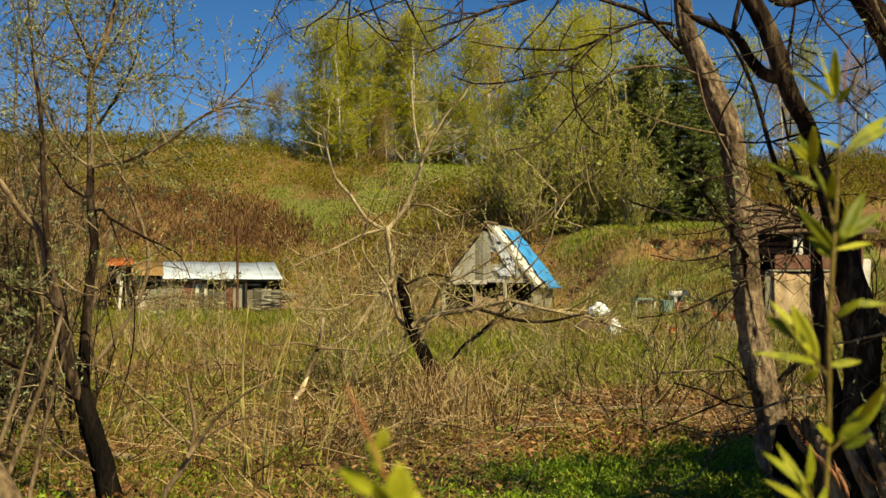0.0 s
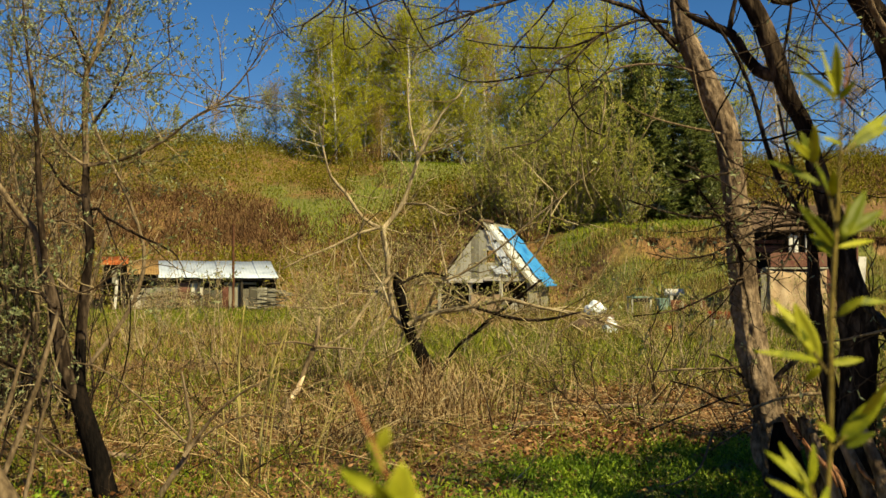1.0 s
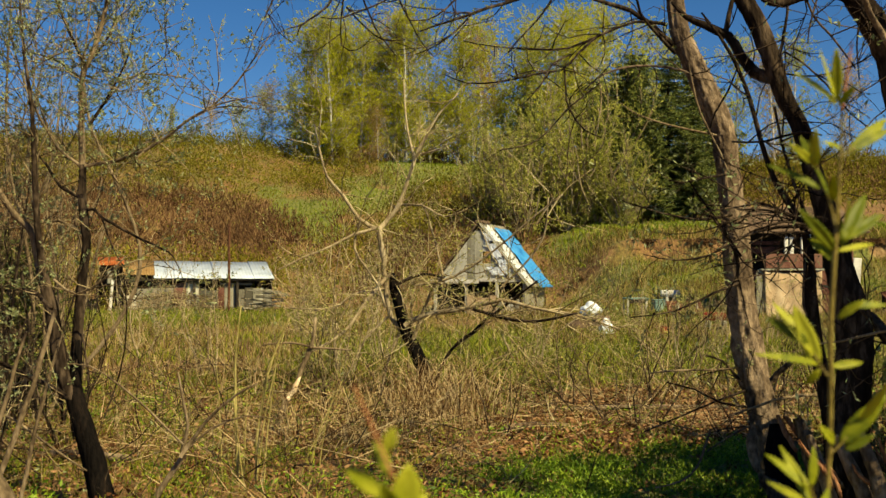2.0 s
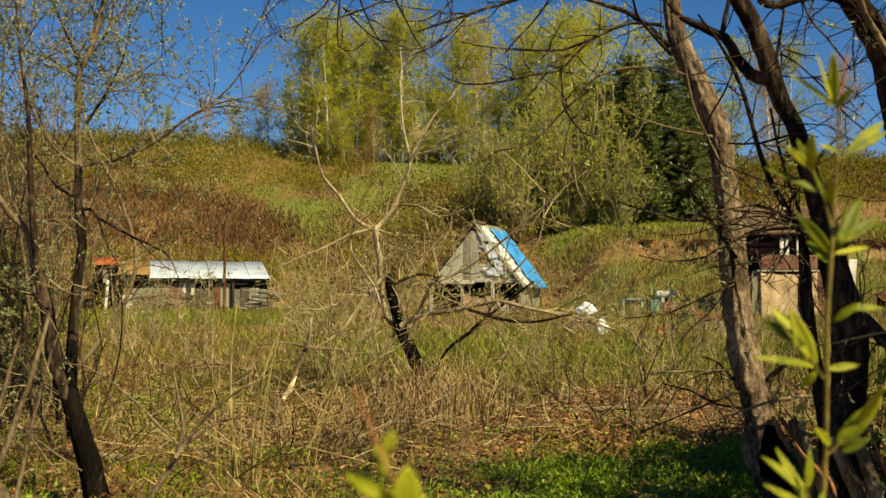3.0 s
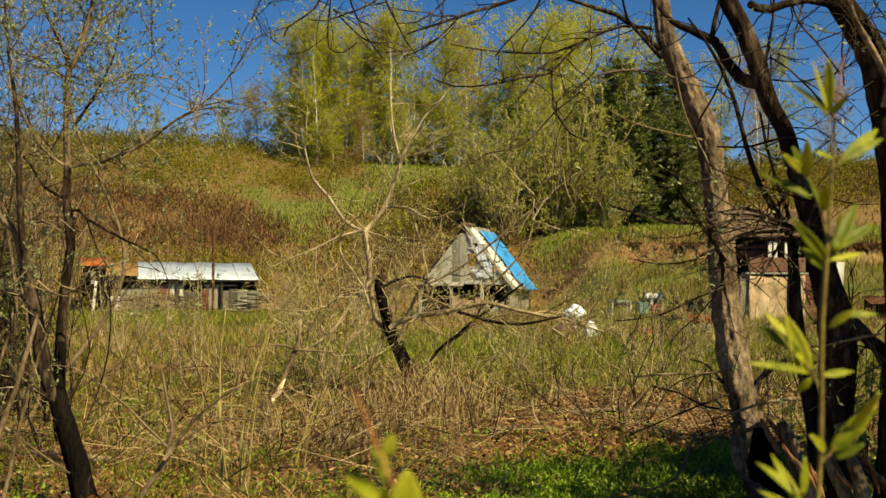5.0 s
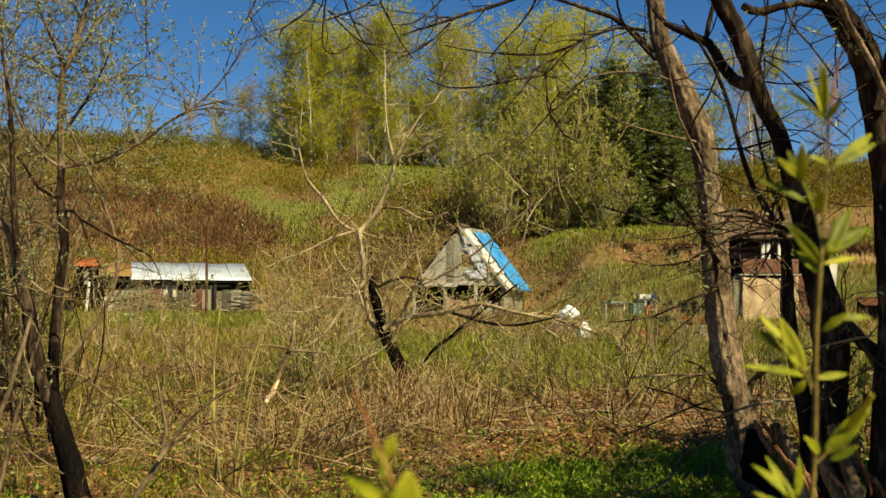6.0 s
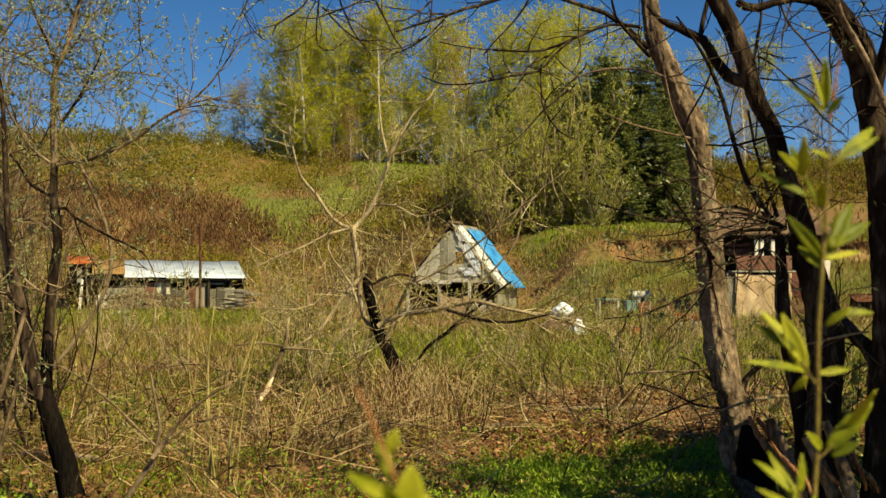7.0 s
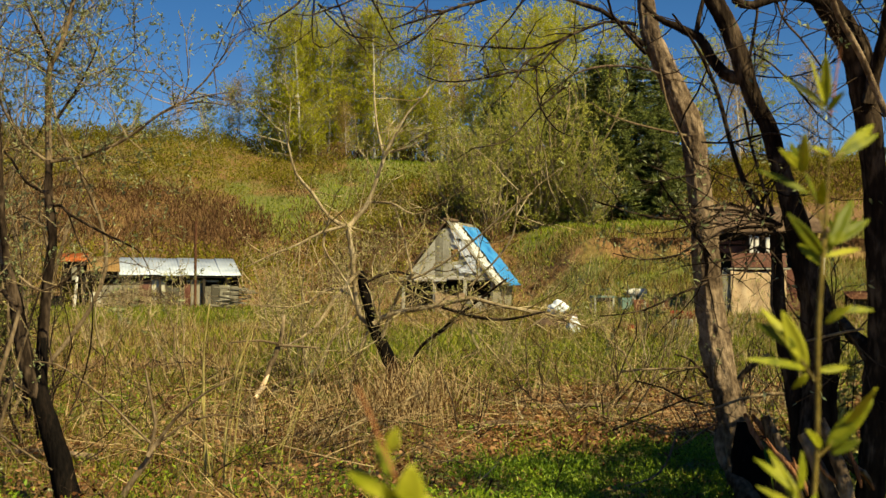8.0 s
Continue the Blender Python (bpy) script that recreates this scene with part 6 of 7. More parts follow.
def scatter_spruces():
    kinds = [spruce(10.0, 2.9), spruce(8.6, 2.6)]
    used = set()
    for x, y, k, s in ((11.3, 59.5, 0, 0.98), (13.6, 60.5, 0, 0.96), (12.4, 64, 1, 1.12), (15.6, 62.5, 1, 1.08), (9.8, 63, 1, 0.98), (6.0, 66, 1, 0.85), (14.6, 58.6, 1, 0.72), (12.2, 57.6, 1, 0.6), (10.4, 58.6, 1, 0.6), (-4.75, 12.0, 1, 0.24), (-5.5, 13.0, 1, 0.27)):
        m = pose(x, y, float(ground_z(x, y)), 0, 0, rng.uniform(0, 360))
        if k in used:
            ob = copy_thing(kinds[k], m)
        else:
            used.add(k)
            ob = kinds[k]
        ob.matrix_basis = m @ Matrix.Diagonal((s, s, s, 1))


def yard_willow(label, height, reach, stems, leaves, size):
    """A broad willow of many ascending limbs that fork upwards."""
    t = Tree("goat_willow", label, "tree", (0, 0, 0), "willows behind the house")
    t.segments = 2
    for k in range(stems):
        a = rng.uniform(0, 2 * math.pi)
        d = reach * math.sqrt(rng.uniform(0.02, 1))
        h = height * (1 - 0.30 * (d / reach) ** 2) * rng.uniform(0.6, 1.08)
        q = np.array([d * math.cos(a), d * math.sin(a), h])
        m = q * [0.5, 0.5, 0.42] + rng.normal(size=3) * 0.25
        m2 = q * [0.85, 0.85, 0.74] + rng.normal(size=3) * 0.25
        r = 0.075 * rng.uniform(0.6, 1.2)
        t.limb("limb", bark_pale, [(0.1 * math.cos(a), 0.1 * math.sin(a), -0.1, r), (*m, r * 0.65), (*m2, r * 0.35), (*q, 0.008)], 6, 0, 0.4)
    t.sprout(4.2, 1.1, 0.009, 0.18, 0.16, 1, 1.0, leaves, skip=0.06, spread=0.75)
    t.finish(twig_pale, leaf_sallow, size, 0.42)
    return t.ob


scatter_birches()
scatter_spruces()
yw = yard_willow("broad grey-green willow with many pale limbs", 7.6, 2.8, 26, 12.0, 0.115)
yw.matrix_basis = pose(4.8, 57.5, float(ground_z(4.8, 57.5)))
for x, y, r, s in ((7.4, 58.0, 120, 1.12), (3.4, 60.5, 230, 0.95), (9.2, 58.5, 310, 1.36), (10.2, 56.5, 75, 0.7)):
    copy_thing(yw, pose(x, y, float(ground_z(x, y)), 0, 0, r)).scale = (s, s, s)


# ---- grass, brush and litter ----
def spread(n, y0, y1, side=0.55, power=1.0):
    """Random places over the meadow, wider with distance."""
    y = y0 + (y1 - y0) * rng.uniform(0, 1, n) ** power
    x = rng.uniform(-1, 1, n) * (side * y + 2.5)
    return x, y


def clumped(x, y, scale, offset):
    """A slow value between 0 and 1 over the ground."""
    return np.array([0.5 + 0.5 * noise.noise(Vector((a * scale, b * scale, offset))) + 0.25 * noise.noise(Vector((a * scale * 3, b * scale * 3, offset + 5))) for a, b in zip(x, y)])


def stuff(name, me, mat, label, category):
    return tagged(put(name, me, mat), label, category, kind="stuff")


def grass(name, n, y0, y1, height, width, mat, label, keep, power=1.0, lean=0.5):
    x, y = spread(n, y0, y1, 0.55, power)
    k = keep(x, y) * (1 - 0.85 * earth(x, y)) > rng.uniform(0, 1, n)
    x, y = x[k], y[k]
    h = height * rng.uniform(0.45, 1.25, len(x)) * (0.5 + clumped(x, y, 0.5, 3))
    base = np.stack([x, y, ground_z(x, y) - 0.02], 1)
    tilt = rng.normal(size=(len(x), 2)) * (lean * h)[:, None]
    stuff(name, blade_mesh(name, base, h, width * rng.uniform(0.6, 1.4, len(x)), tilt), mat, label, "grass")


out_patch = lambda x, y: 1 - in_patch(x, y)


def litter_zone(x, y):
    """The strip of bare red litter between the herbs and the meadow."""
    return smooth((x - 0.3) / 0.8) * smooth((y - 9.0) / 0.4) * smooth((15.5 - y) / 3.0)


grass("dry_grass", 19000, 6.0, 16, 0.18, 0.008, grass_dry, "tangled dry tan grass and stalks", lambda x, y: out_patch(x, y) * (1 - 0.75 * litter_zone(x, y)) * np.clip(1.9 * clumped(x, y, 0.7, 9) - 0.45, 0.03, 1), 1.0, 0.8)
grass("dry_grass", 80000, 14, 50, 0.25, 0.016, grass_dry, "dry tan meadow grass", lambda x, y: np.clip(0.9 - 0.85 * turf(x, y), 0, 1) * np.clip(1.8 * clumped(x, y, 0.35, 1) - 0.35, 0, 1), 1.1)
grass("green_grass", 84000, 6.2, 17, 0.15, 0.009, grass_green, "young green grass between dry stalks", lambda x, y: np.clip(1.8 * (clumped(x, y, 0.9, 21) - 0.38) + 0.25 * smooth((-x - 0.5) / 2), 0, 1), 1.0, 0.6)
grass("green_grass", 140000, 15, 52, 0.22, 0.02, grass_green, "young green meadow grass", lambda x, y: np.clip(0.9 * turf(x, y) + 1.1 * (clumped(x, y, 0.3, 30) - 0.25), 0, 1), 1.1)
grass("slope_grass", 120000, 48, 99, 0.20, 0.06, turf_green, "green grass on the hillside", lambda x, y: np.clip(turf(x, y) + 0.15, 0, 1), 1.0)
grass("slope_straw", 28000, 46, 99, 0.40, 0.06, grass_dry, "dry straw grass on the hillside", lambda x, y: np.clip(0.4 - 0.42 * turf(x, y) + 0.5 * smooth((x - 5) / 4) * smooth((60 - y) / 6) * (1 - 0.9 * turf(x, y)), 0, 1), 0.8)


def make_bank_growth():
    """Tussocks of straw and green grass over the yard and the bank, clumped and uneven."""
    for name, n, tall, wide, mat, offset, share, label in (
            ("bank_straw", 46000, 0.42, 0.020, grass_dry, 61, 0.42, "tall tussocks of dry straw on the bank"),
            ("bank_green", 30000, 0.26, 0.022, grass_green, 67, 0.52, "green grass tufts among straw on the bank"),
            ("bank_brush", 9000, 0.55, 0.016, brush_brown, 73, 0.55, "brown dead stems on the bank")):
        x, y = rng.uniform(2.5, 24, n), rng.uniform(22, 53, n)
        c = clumped(x, y, 0.45, offset) + 0.35 * (clumped(x, y, 1.7, offset + 3) - 0.5)
        k = (c > share) & (np.abs(x) < 0.56 * y) & (1 - 0.9 * earth(x, y) > rng.uniform(0, 1, n)) & ~((x > 5.4) & (x < 9.4) & (y > 28) & (y < 37.8) & (rng.uniform(0, 1, n) < 0.75)) & ~((x > 9.9) & (x < 14.2) & (y > 33) & (y < 36.5))
        x, y, c = x[k], y[k], c[k]
        h = tall * rng.uniform(0.4, 1.1, len(x)) * np.clip(0.5 + 2.5 * (c - share), 0.5, 1.4) * np.where(y < 32, 0.7, 1)
        base = np.stack([x, y, ground_z(x, y) - 0.03], 1)
        stuff(name, blade_mesh(name, base, h, wide * rng.uniform(0.6, 1.4, len(x)), rng.normal(size=(len(x), 2)) * (0.35 * h)[:, None]), mat, label, "grass")


def make_herbs():
    n = 210000
    x, y = rng.uniform(-1.0, 5, n), rng.uniform(5.5, 11.2, n)
    k = in_patch(x, y) * np.clip(0.25 + 2.2 * (clumped(x, y, 2.2, 14) - 0.3), 0.12, 1) > rng.uniform(0, 1, n)
    x, y = x[k], y[k]
    h = 0.22 * (0.05 + 1.5 * clumped(x, y, 2.6, 14) ** 1.6) * rng.uniform(0.35, 1.1, len(x))
    at = np.stack([x, y, ground_z(x, y) + h], 1)
    way = rng.normal(size=(len(x), 3)) * [0.7, 0.7, 0.4] + [0, 0, 0.75]
    stuff("herb_patch", leaf_mesh("herb_patch", at, way, rng.uniform(0.02, 0.055, len(x)), rng.uniform(0.006, 0.014, len(x))), herb_green, "dense bright green herbs in dappled shade", "herbs")


def make_litter():
    n = 46000
    x, y = spread(n, 6, 17, 0.55)
    at = np.stack([x, y, ground_z(x, y) + rng.uniform(0.0, 0.11, n)], 1)
    way = rng.normal(size=(n, 3)) * [1, 1, 0.35]
    s = rng.uniform(0.022, 0.065, n)
    m = 24000
    x, y = rng.uniform(0.2, 7.0, m), rng.uniform(9.0, 15.0, m)
    k = litter_zone(x, y) > rng.uniform(0, 1, m)
    x, y = x[k], y[k]
    at = np.vstack([at, np.stack([x, y, ground_z(x, y) + rng.uniform(0.0, 0.08, len(x))], 1)])
    way = np.vstack([way, rng.normal(size=(len(x), 3)) * [1, 1, 0.3]])
    s = np.concatenate([s, rng.uniform(0.03, 0.09, len(x))])
    stuff("leaf_litter", leaf_mesh("leaf_litter", at, way, s, s * 0.5), litter_red, "brown dead leaves scattered on the ground", "leaf litter")


def make_sticks(name, n, y0, y1, length, r, mat, rise, label, keep=None, power=1.0, bend=0.2, lift=0.0):
    x, y = spread(n, y0, y1, 0.55, power)
    if keep:
        k = keep(x, y) > rng.uniform(0, 1, n)
        x, y = x[k], y[k]
    n = len(x)
    p = np.stack([x, y, ground_z(x, y) - 0.02 + lift * rng.uniform(0, 1, n)], 1)
    w = unit(rng.normal(size=(n, 3)) * [1, 1, 0.3] + np.stack([np.zeros(n), np.zeros(n), rise * rng.uniform(0.3, 1.4, n)], 1))
    ln = length * rng.uniform(0.4, 1.4, n)
    a, b, ra, rb = [], [], [], []
    rr = r * rng.uniform(0.5, 1.4, n)
    for k in range(4):
        q = p + w * (ln / 4)[:, None]
        a.append(p); b.append(q); ra.append(rr * (1 - 0.2 * k)); rb.append(rr * (0.8 - 0.2 * k))
        if k:
            for _ in range(2):
                ws = unit(w + rng.normal(size=(n, 3)) * 0.7)
                a.append(p); b.append(p + ws * (ln * rng.uniform(0.12, 0.32, n))[:, None]); ra.append(rr * 0.5); rb.append(rr * 0.2)
        p = q
        w = unit(w + rng.normal(size=(n, 3)) * bend)
    stuff(name, stick_mesh(name, np.vstack(a), np.vstack(b), np.concatenate(ra), np.concatenate(rb)), mat, label, "brush")


make_bank_growth()
make_herbs()
make_litter()
make_sticks("dead_sticks", 430, 6.5, 17, 1.0, 0.0055, twig_tan, 0.25, "fallen tan sticks tangled in the grass", out_patch, lift=0.25)
make_sticks("dark_sticks", 700, 6.5, 18, 0.9, 0.006, twig_dark, 0.5, "dark dead sticks lying in the litter", out_patch, lift=0.3)
make_sticks("fallen_twigs", 380, 9.0, 14, 1.1, 0.0062, twig_pale, 0.12, "pale fallen twigs lying on red litter", out_patch, lift=0.12)
make_sticks("dry_stalks", 760, 7.5, 20, 0.60, 0.004, twig_tan, 2.2, "upright dry stalks and shoots", lambda x, y: out_patch(x, y) * (1 - 0.6 * litter_zone(x, y)))
make_sticks("grey_shoots", 500, 8, 24, 1.2, 0.0045, twig_grey, 2.0, "grey bare shoots standing in the meadow", out_patch)
make_sticks("meadow_shoots", 900, 18, 46, 1.1, 0.007, twig_tan, 2.5, "thin bare shoots of scrub in the meadow")


def make_brush_heap(x, y, wide, tall, n, label):
    """A heap of dry stems that rise from the middle, arch over and droop to the sides."""
    z = float(ground_z(x, y))
    p = np.stack([x + rng.normal(size=n) * wide * 0.45, y + rng.normal(size=n) * 0.4, np.full(n, z)], 1)
    side = rng.normal(size=(n, 2)) * [0.55, 0.4] + np.stack([(p[:, 0] - x) * 0.5, p[:, 1] - y], 1)
    h, reach = tall * rng.uniform(0.35, 1.1, n), wide * rng.uniform(0.4, 1.1, n)
    r = rng.uniform(0.0025, 0.0062, n)
    path = []
    for u in np.linspace(0, 1, 6):
        q = p.copy()
        q[:, :2] += side * (reach * u ** 1.4)[:, None]
        q[:, 2] += h * np.sin(u * rng.uniform(2.2, 2.5)) + rng.normal(size=n) * 0.012
        path.append(q)
    rr = [r * (1 - 0.14 * k) for k in range(6)]
    stuff("brush_heap", stick_mesh("brush_heap", np.vstack(path[:-1]), np.vstack(path[1:]), np.concatenate(rr[:-1]), np.concatenate(rr[1:])), twig_tan, label, "brush heap")


make_brush_heap(0.0, 11.2, 0.8, 0.70, 330, "arching heap of dry reddish brushwood")
make_brush_heap(-0.9, 10.2, 1.0, 0.5, 200, "low tangle of dry brushwood")
make_brush_heap(2.2, 11.0, 1.6, 0.20, 170, "flattened brushwood by the herb patch")
make_brush_heap(-2.6, 9.6, 0.9, 0.4, 60, "low tangle of dry brushwood")


def make_logs():
    for k, (x, y, z, ln, r, rz, m, lab) in enumerate(((2.4, 12.0, 0.12, 1.9, 0.035, 4, bark_tan, "fallen pale branch lying on the litter"),
                                                 (-3.0, 8.9, 0.08, 0.9, 0.05, -8, bark_tan, "short reddish fallen log in the grass"),
                                                 (1.0, 10.4, 0.06, 0.7, 0.04, 15, bark_tan, "rotten pale log by the herb patch"))):
        pts = curve_points([(-ln / 2, 0, 0, r), (-ln * 0.1, 0.03, 0.03, r * 0.9), (ln / 2, -0.02, 0.02, r * 0.6)], 0.06)
        o = put("fallen_branch", tube_mesh("fallen_branch", pts, 10, 0.1), m, None, lab, True)
        o.matrix_world = pose(x, y, float(ground_z(x, y)) + z * 0.6, 0, 0, rz)
        tagged(o, "", "branch")


make_logs()


def make_scrub(name, n, mat, label, keep, tall, leafy, per=70):
    """Bushes on the hillside: each a ragged dome of upright shoots, with small leaves if leafy."""
    x, y = rng.uniform(-55, 50, n), rng.uniform(50, 101, n)
    k = keep(x, y) > rng.uniform(0, 1, n)
    x, y = x[k], y[k]
    h = tall * rng.uniform(0.45, 1.35, len(x))
    c = np.repeat(np.stack([x, y, ground_z(x, y)], 1), per, 0)
    hh = np.repeat(h, per)
    m = len(c)
    d = unit(rng.normal(size=(m, 3)) * [1, 1, 0.9])
    d[:, 2] = np.abs(d[:, 2])
    u = rng.uniform(0.25, 1, m) ** 0.45
    at = c + d * [0.62, 0.62, 0.85] * (hh * u)[:, None]
    way = d * 0.9 + [0, 0, 0.5 if leafy else 0.9] + rng.normal(size=(m, 3)) * (0.6 if leafy else 0.35)
    ln = hh * rng.uniform(0.10, 0.24, m) * (0.6 if leafy else 1.2)
    stuff(name, leaf_mesh(name, at, way, ln, ln * (0.45 if leafy else 0.16), 0.15), mat, label, "scrub")


def bare(x, y):
    """Where scrub may stand: off the turf, and on the right only high up."""
    return np.clip(1.0 - 1.3 * turf(x, y), 0, 1) * np.where(x > 6.5, smooth((y - 64) / 6), 1)


def russet(x, y):
    """The leafless belt halfway up the slope, and the foot of the hill behind the house."""
    belt = smooth((y - 60) / 4) * smooth((77 + 6 * (clumped(x, y, 0.09, 2) - 0.5) * 2 - y) / 4) * smooth((-x - 4) / 4)
    foot = smooth((x + 5) / 3) * smooth((64 - y) / 4)
    edge = smooth((x + 10) / 4) * smooth((3 - x) / 3) * smooth((y - 86) / 4)
    return np.clip(belt + 0.4 * foot + 0.8 * edge + 0.15 * smooth((x - 12) / 4), 0, 1)


make_scrub("brown_scrub", 11000, brush_brown, "reddish brown leafless scrub on the hillside", lambda x, y: bare(x, y) * np.clip(russet(x, y) * (0.35 + 0.9 * clumped(x, y, 0.2, 50)), 0.02, 1), 1.5, False)
make_scrub("olive_scrub", 11500, brush_olive, "olive green budding scrub on the hillside", lambda x, y: bare(x, y) * np.clip((1 - russet(x, y)) * (0.35 + 0.75 * clumped(x, y, 0.15, 60)), 0.03, 1) * np.where(y < 60, 0.35, 1), 1.5, True)
make_scrub("young_scrub", 2300, leaf_sallow, "yellow-green young scrub along the hill foot", lambda x, y: np.clip(clumped(x, y, 0.12, 40) - 0.3, 0, 1) * np.where(x > 4, 0.2, 1) * np.where(y < 68, 1, 0.3), 1.4, True)
for bx, by, bh, bn, bs in ((-3.6, 17, 2.0, 7, 0.8), (-1.5, 16, 2.2, 8, 0.9), (1.6, 17.5, 1.8, 7, 0.9), (-6.0, 21, 2.4, 8, 1.0), (-3.0, 25, 2.6, 9, 1.1), (3.6, 15.5, 1.5, 7, 0.9), (-8.0, 30, 2.4, 8, 1.1),
                           (-0.6, 31, 3.0, 9, 1.2), (5.4, 21, 1.7, 7, 0.9), (7.5, 24, 1.8, 7, 1.0), (4.4, 12.2, 1.1, 6, 0.7), (-4.6, 39, 3.0, 9, 1.2), (6.3, 33, 1.9, 7, 0.9), (-2.4, 42, 3.0, 9, 1.2), (-1.0, 19.5, 2.4, 8, 0.9)):
    willow_bush(bx, by, bh, bn, bs, "thin willow bush with pale shoots in the meadow", 1.9, bark_pale, 0.042, 0.008)
for bx, by, bh, bn, bs in ((2.9, 9.8, 1.0, 8, 0.8), (2.0, 10.6, 1.1, 8, 0.9), (3.5, 10.9, 1.2, 8, 0.9), (1.5, 12.0, 1.1, 8, 0.9), (2.6, 12.4, 1.2, 8, 0.9), (0.6, 10.4, 0.9, 7, 0.7), (-2.9, 10.6, 1.0, 7, 0.8), (-1.2, 12.4, 1.2, 8, 0.9)):
    willow_bush(bx, by, bh, bn, bs, "low dark leafless bush in the dry litter", 0.25, bark_brown, 0.04, 0.005, twig_grey)


for bx, by, bh, bn, bs in ((4.9, 22.5, 1.3, 8, 0.8), (6.4, 26.0, 1.5, 8, 0.9), (5.3, 28.6, 1.2, 7, 0.8), (7.4, 29.0, 1.5, 8, 0.8), (9.3, 31.0, 1.5, 8, 0.8), (10.6, 29.5, 1.4, 8, 0.9), (8.2, 21.0, 1.5, 9, 1.0), (9.6, 25.5, 1.5, 8, 1.0),
                           (6.9, 41.5, 1.5, 8, 0.9), (10.2, 43.5, 1.4, 8, 0.9), (3.9, 39.5, 1.6, 8, 0.9), (13.8, 40.0, 1.6, 8, 1.0)):
    willow_bush(bx, by, bh, bn, bs, "low budding willow bush at the edge of the yard", 2.4, bark_brown, 0.05, 0.006, twig_grey)


def make_weeds():
    """Small green rosettes between the dry stalks."""
    n = 640
    x, y = spread(n, 6.8, 17, 0.52)
    k = (in_patch(x, y) < 0.3) & (clumped(x, y, 0.5, 77) > 0.42)
    x, y = np.repeat(x[k], 60), np.repeat(y[k], 60)
    m = len(x)
    x, y = x + rng.normal(size=m) * 0.13, y + rng.normal(size=m) * 0.13
    at = np.stack([x, y, ground_z(x, y) + rng.uniform(0.0, 0.13, m)], 1)
    way = rng.normal(size=(m, 3)) * [1, 1, 0.5] + [0, 0, 0.5]
    ln = rng.uniform(0.02, 0.06, m)
    stuff("weeds", leaf_mesh("weeds", at, way, ln, ln * 0.4), herb_green, "small green weeds between dry stalks", "weeds")


def make_bank_edge():
    """Roots and dead turf that hang over the broken edge of the terrace."""
    n = 5200
    x = rng.uniform(5.8, 22, n)
    y = 47.85 - 0.25 * np.sin(x * 1.7) - 0.15 * np.sin(x * 4.3) + rng.normal(size=n) * 0.12
    at = np.stack([x, y, ground_z(x, y + 0.15) + 0.03], 1)
    k = clumped(x, y, 0.6, 91) > 0.42
    at = at[k]
    m = len(at)
    way = rng.normal(size=(m, 3)) * [0.5, 0.3, 0.3] + [0, -0.8, -0.55]
    ln = rng.uniform(0.15, 0.5, m)
    stuff("bank_edge", leaf_mesh("bank_edge", at, way, ln, ln * 0.10), brush_brown, "brown roots and turf hanging over the bank", "roots")


make_weeds()
make_bank_edge()


# ---- shoots close to the camera ----
def blade_leaf(parent, at, way, face, length, width, mat, curl=0.15):
    """One narrow pointed leaf with a midrib fold and a curl."""
    at, way, face = Vector(at), Vector(way).normalized(), Vector(face)
    side = way.cross(face).normalized()
    face = side.cross(way).normalized()
    n = 9
    bm = bmesh.new()
    rows = []
    for k in range(n):
        t = k / (n - 1)
        w = width / 2 * (math.sin(math.pi * min(1, t * 0.94 + 0.04)) ** 0.75) * (1.05 - 0.35 * t)
        c = at + way * (length * t) - face * (curl * length * t * t)
        rows.append([bm.verts.new(c + side * w * s + face * (abs(s) * w * 0.35)) for s in (-1, -0.5, 0, 0.5, 1)])
    for a, b in zip(rows, rows[1:]):
        for k in range(4):
            bm.faces.new((a[k], a[k + 1], b[k + 1], b[k]))
    o = part("leaf", bm, mat, parent, "", True)
    s = o.modifiers.new("thickness", "SOLIDIFY")
    s.thickness = 0.0004
    return o


shoot_bark = material("young_shoot", [(0.075, 0.055, 0.010), (0.15, 0.115, 0.02), (0.23, 0.185, 0.045)], 30, 200, 0.5, 0.2, 200)
shoot_red = material("red_shoot", [(0.16, 0.06, 0.02), (0.28, 0.11, 0.04), (0.36, 0.17, 0.07)], 30, 200, 0.5, 0.2, 200)


def thin(rows):
    """A slender stem through rows of x, y, z, r."""
    return curve_points([(x, y, z, 0.72 * r) for x, y, z, r in rows], 0.03)


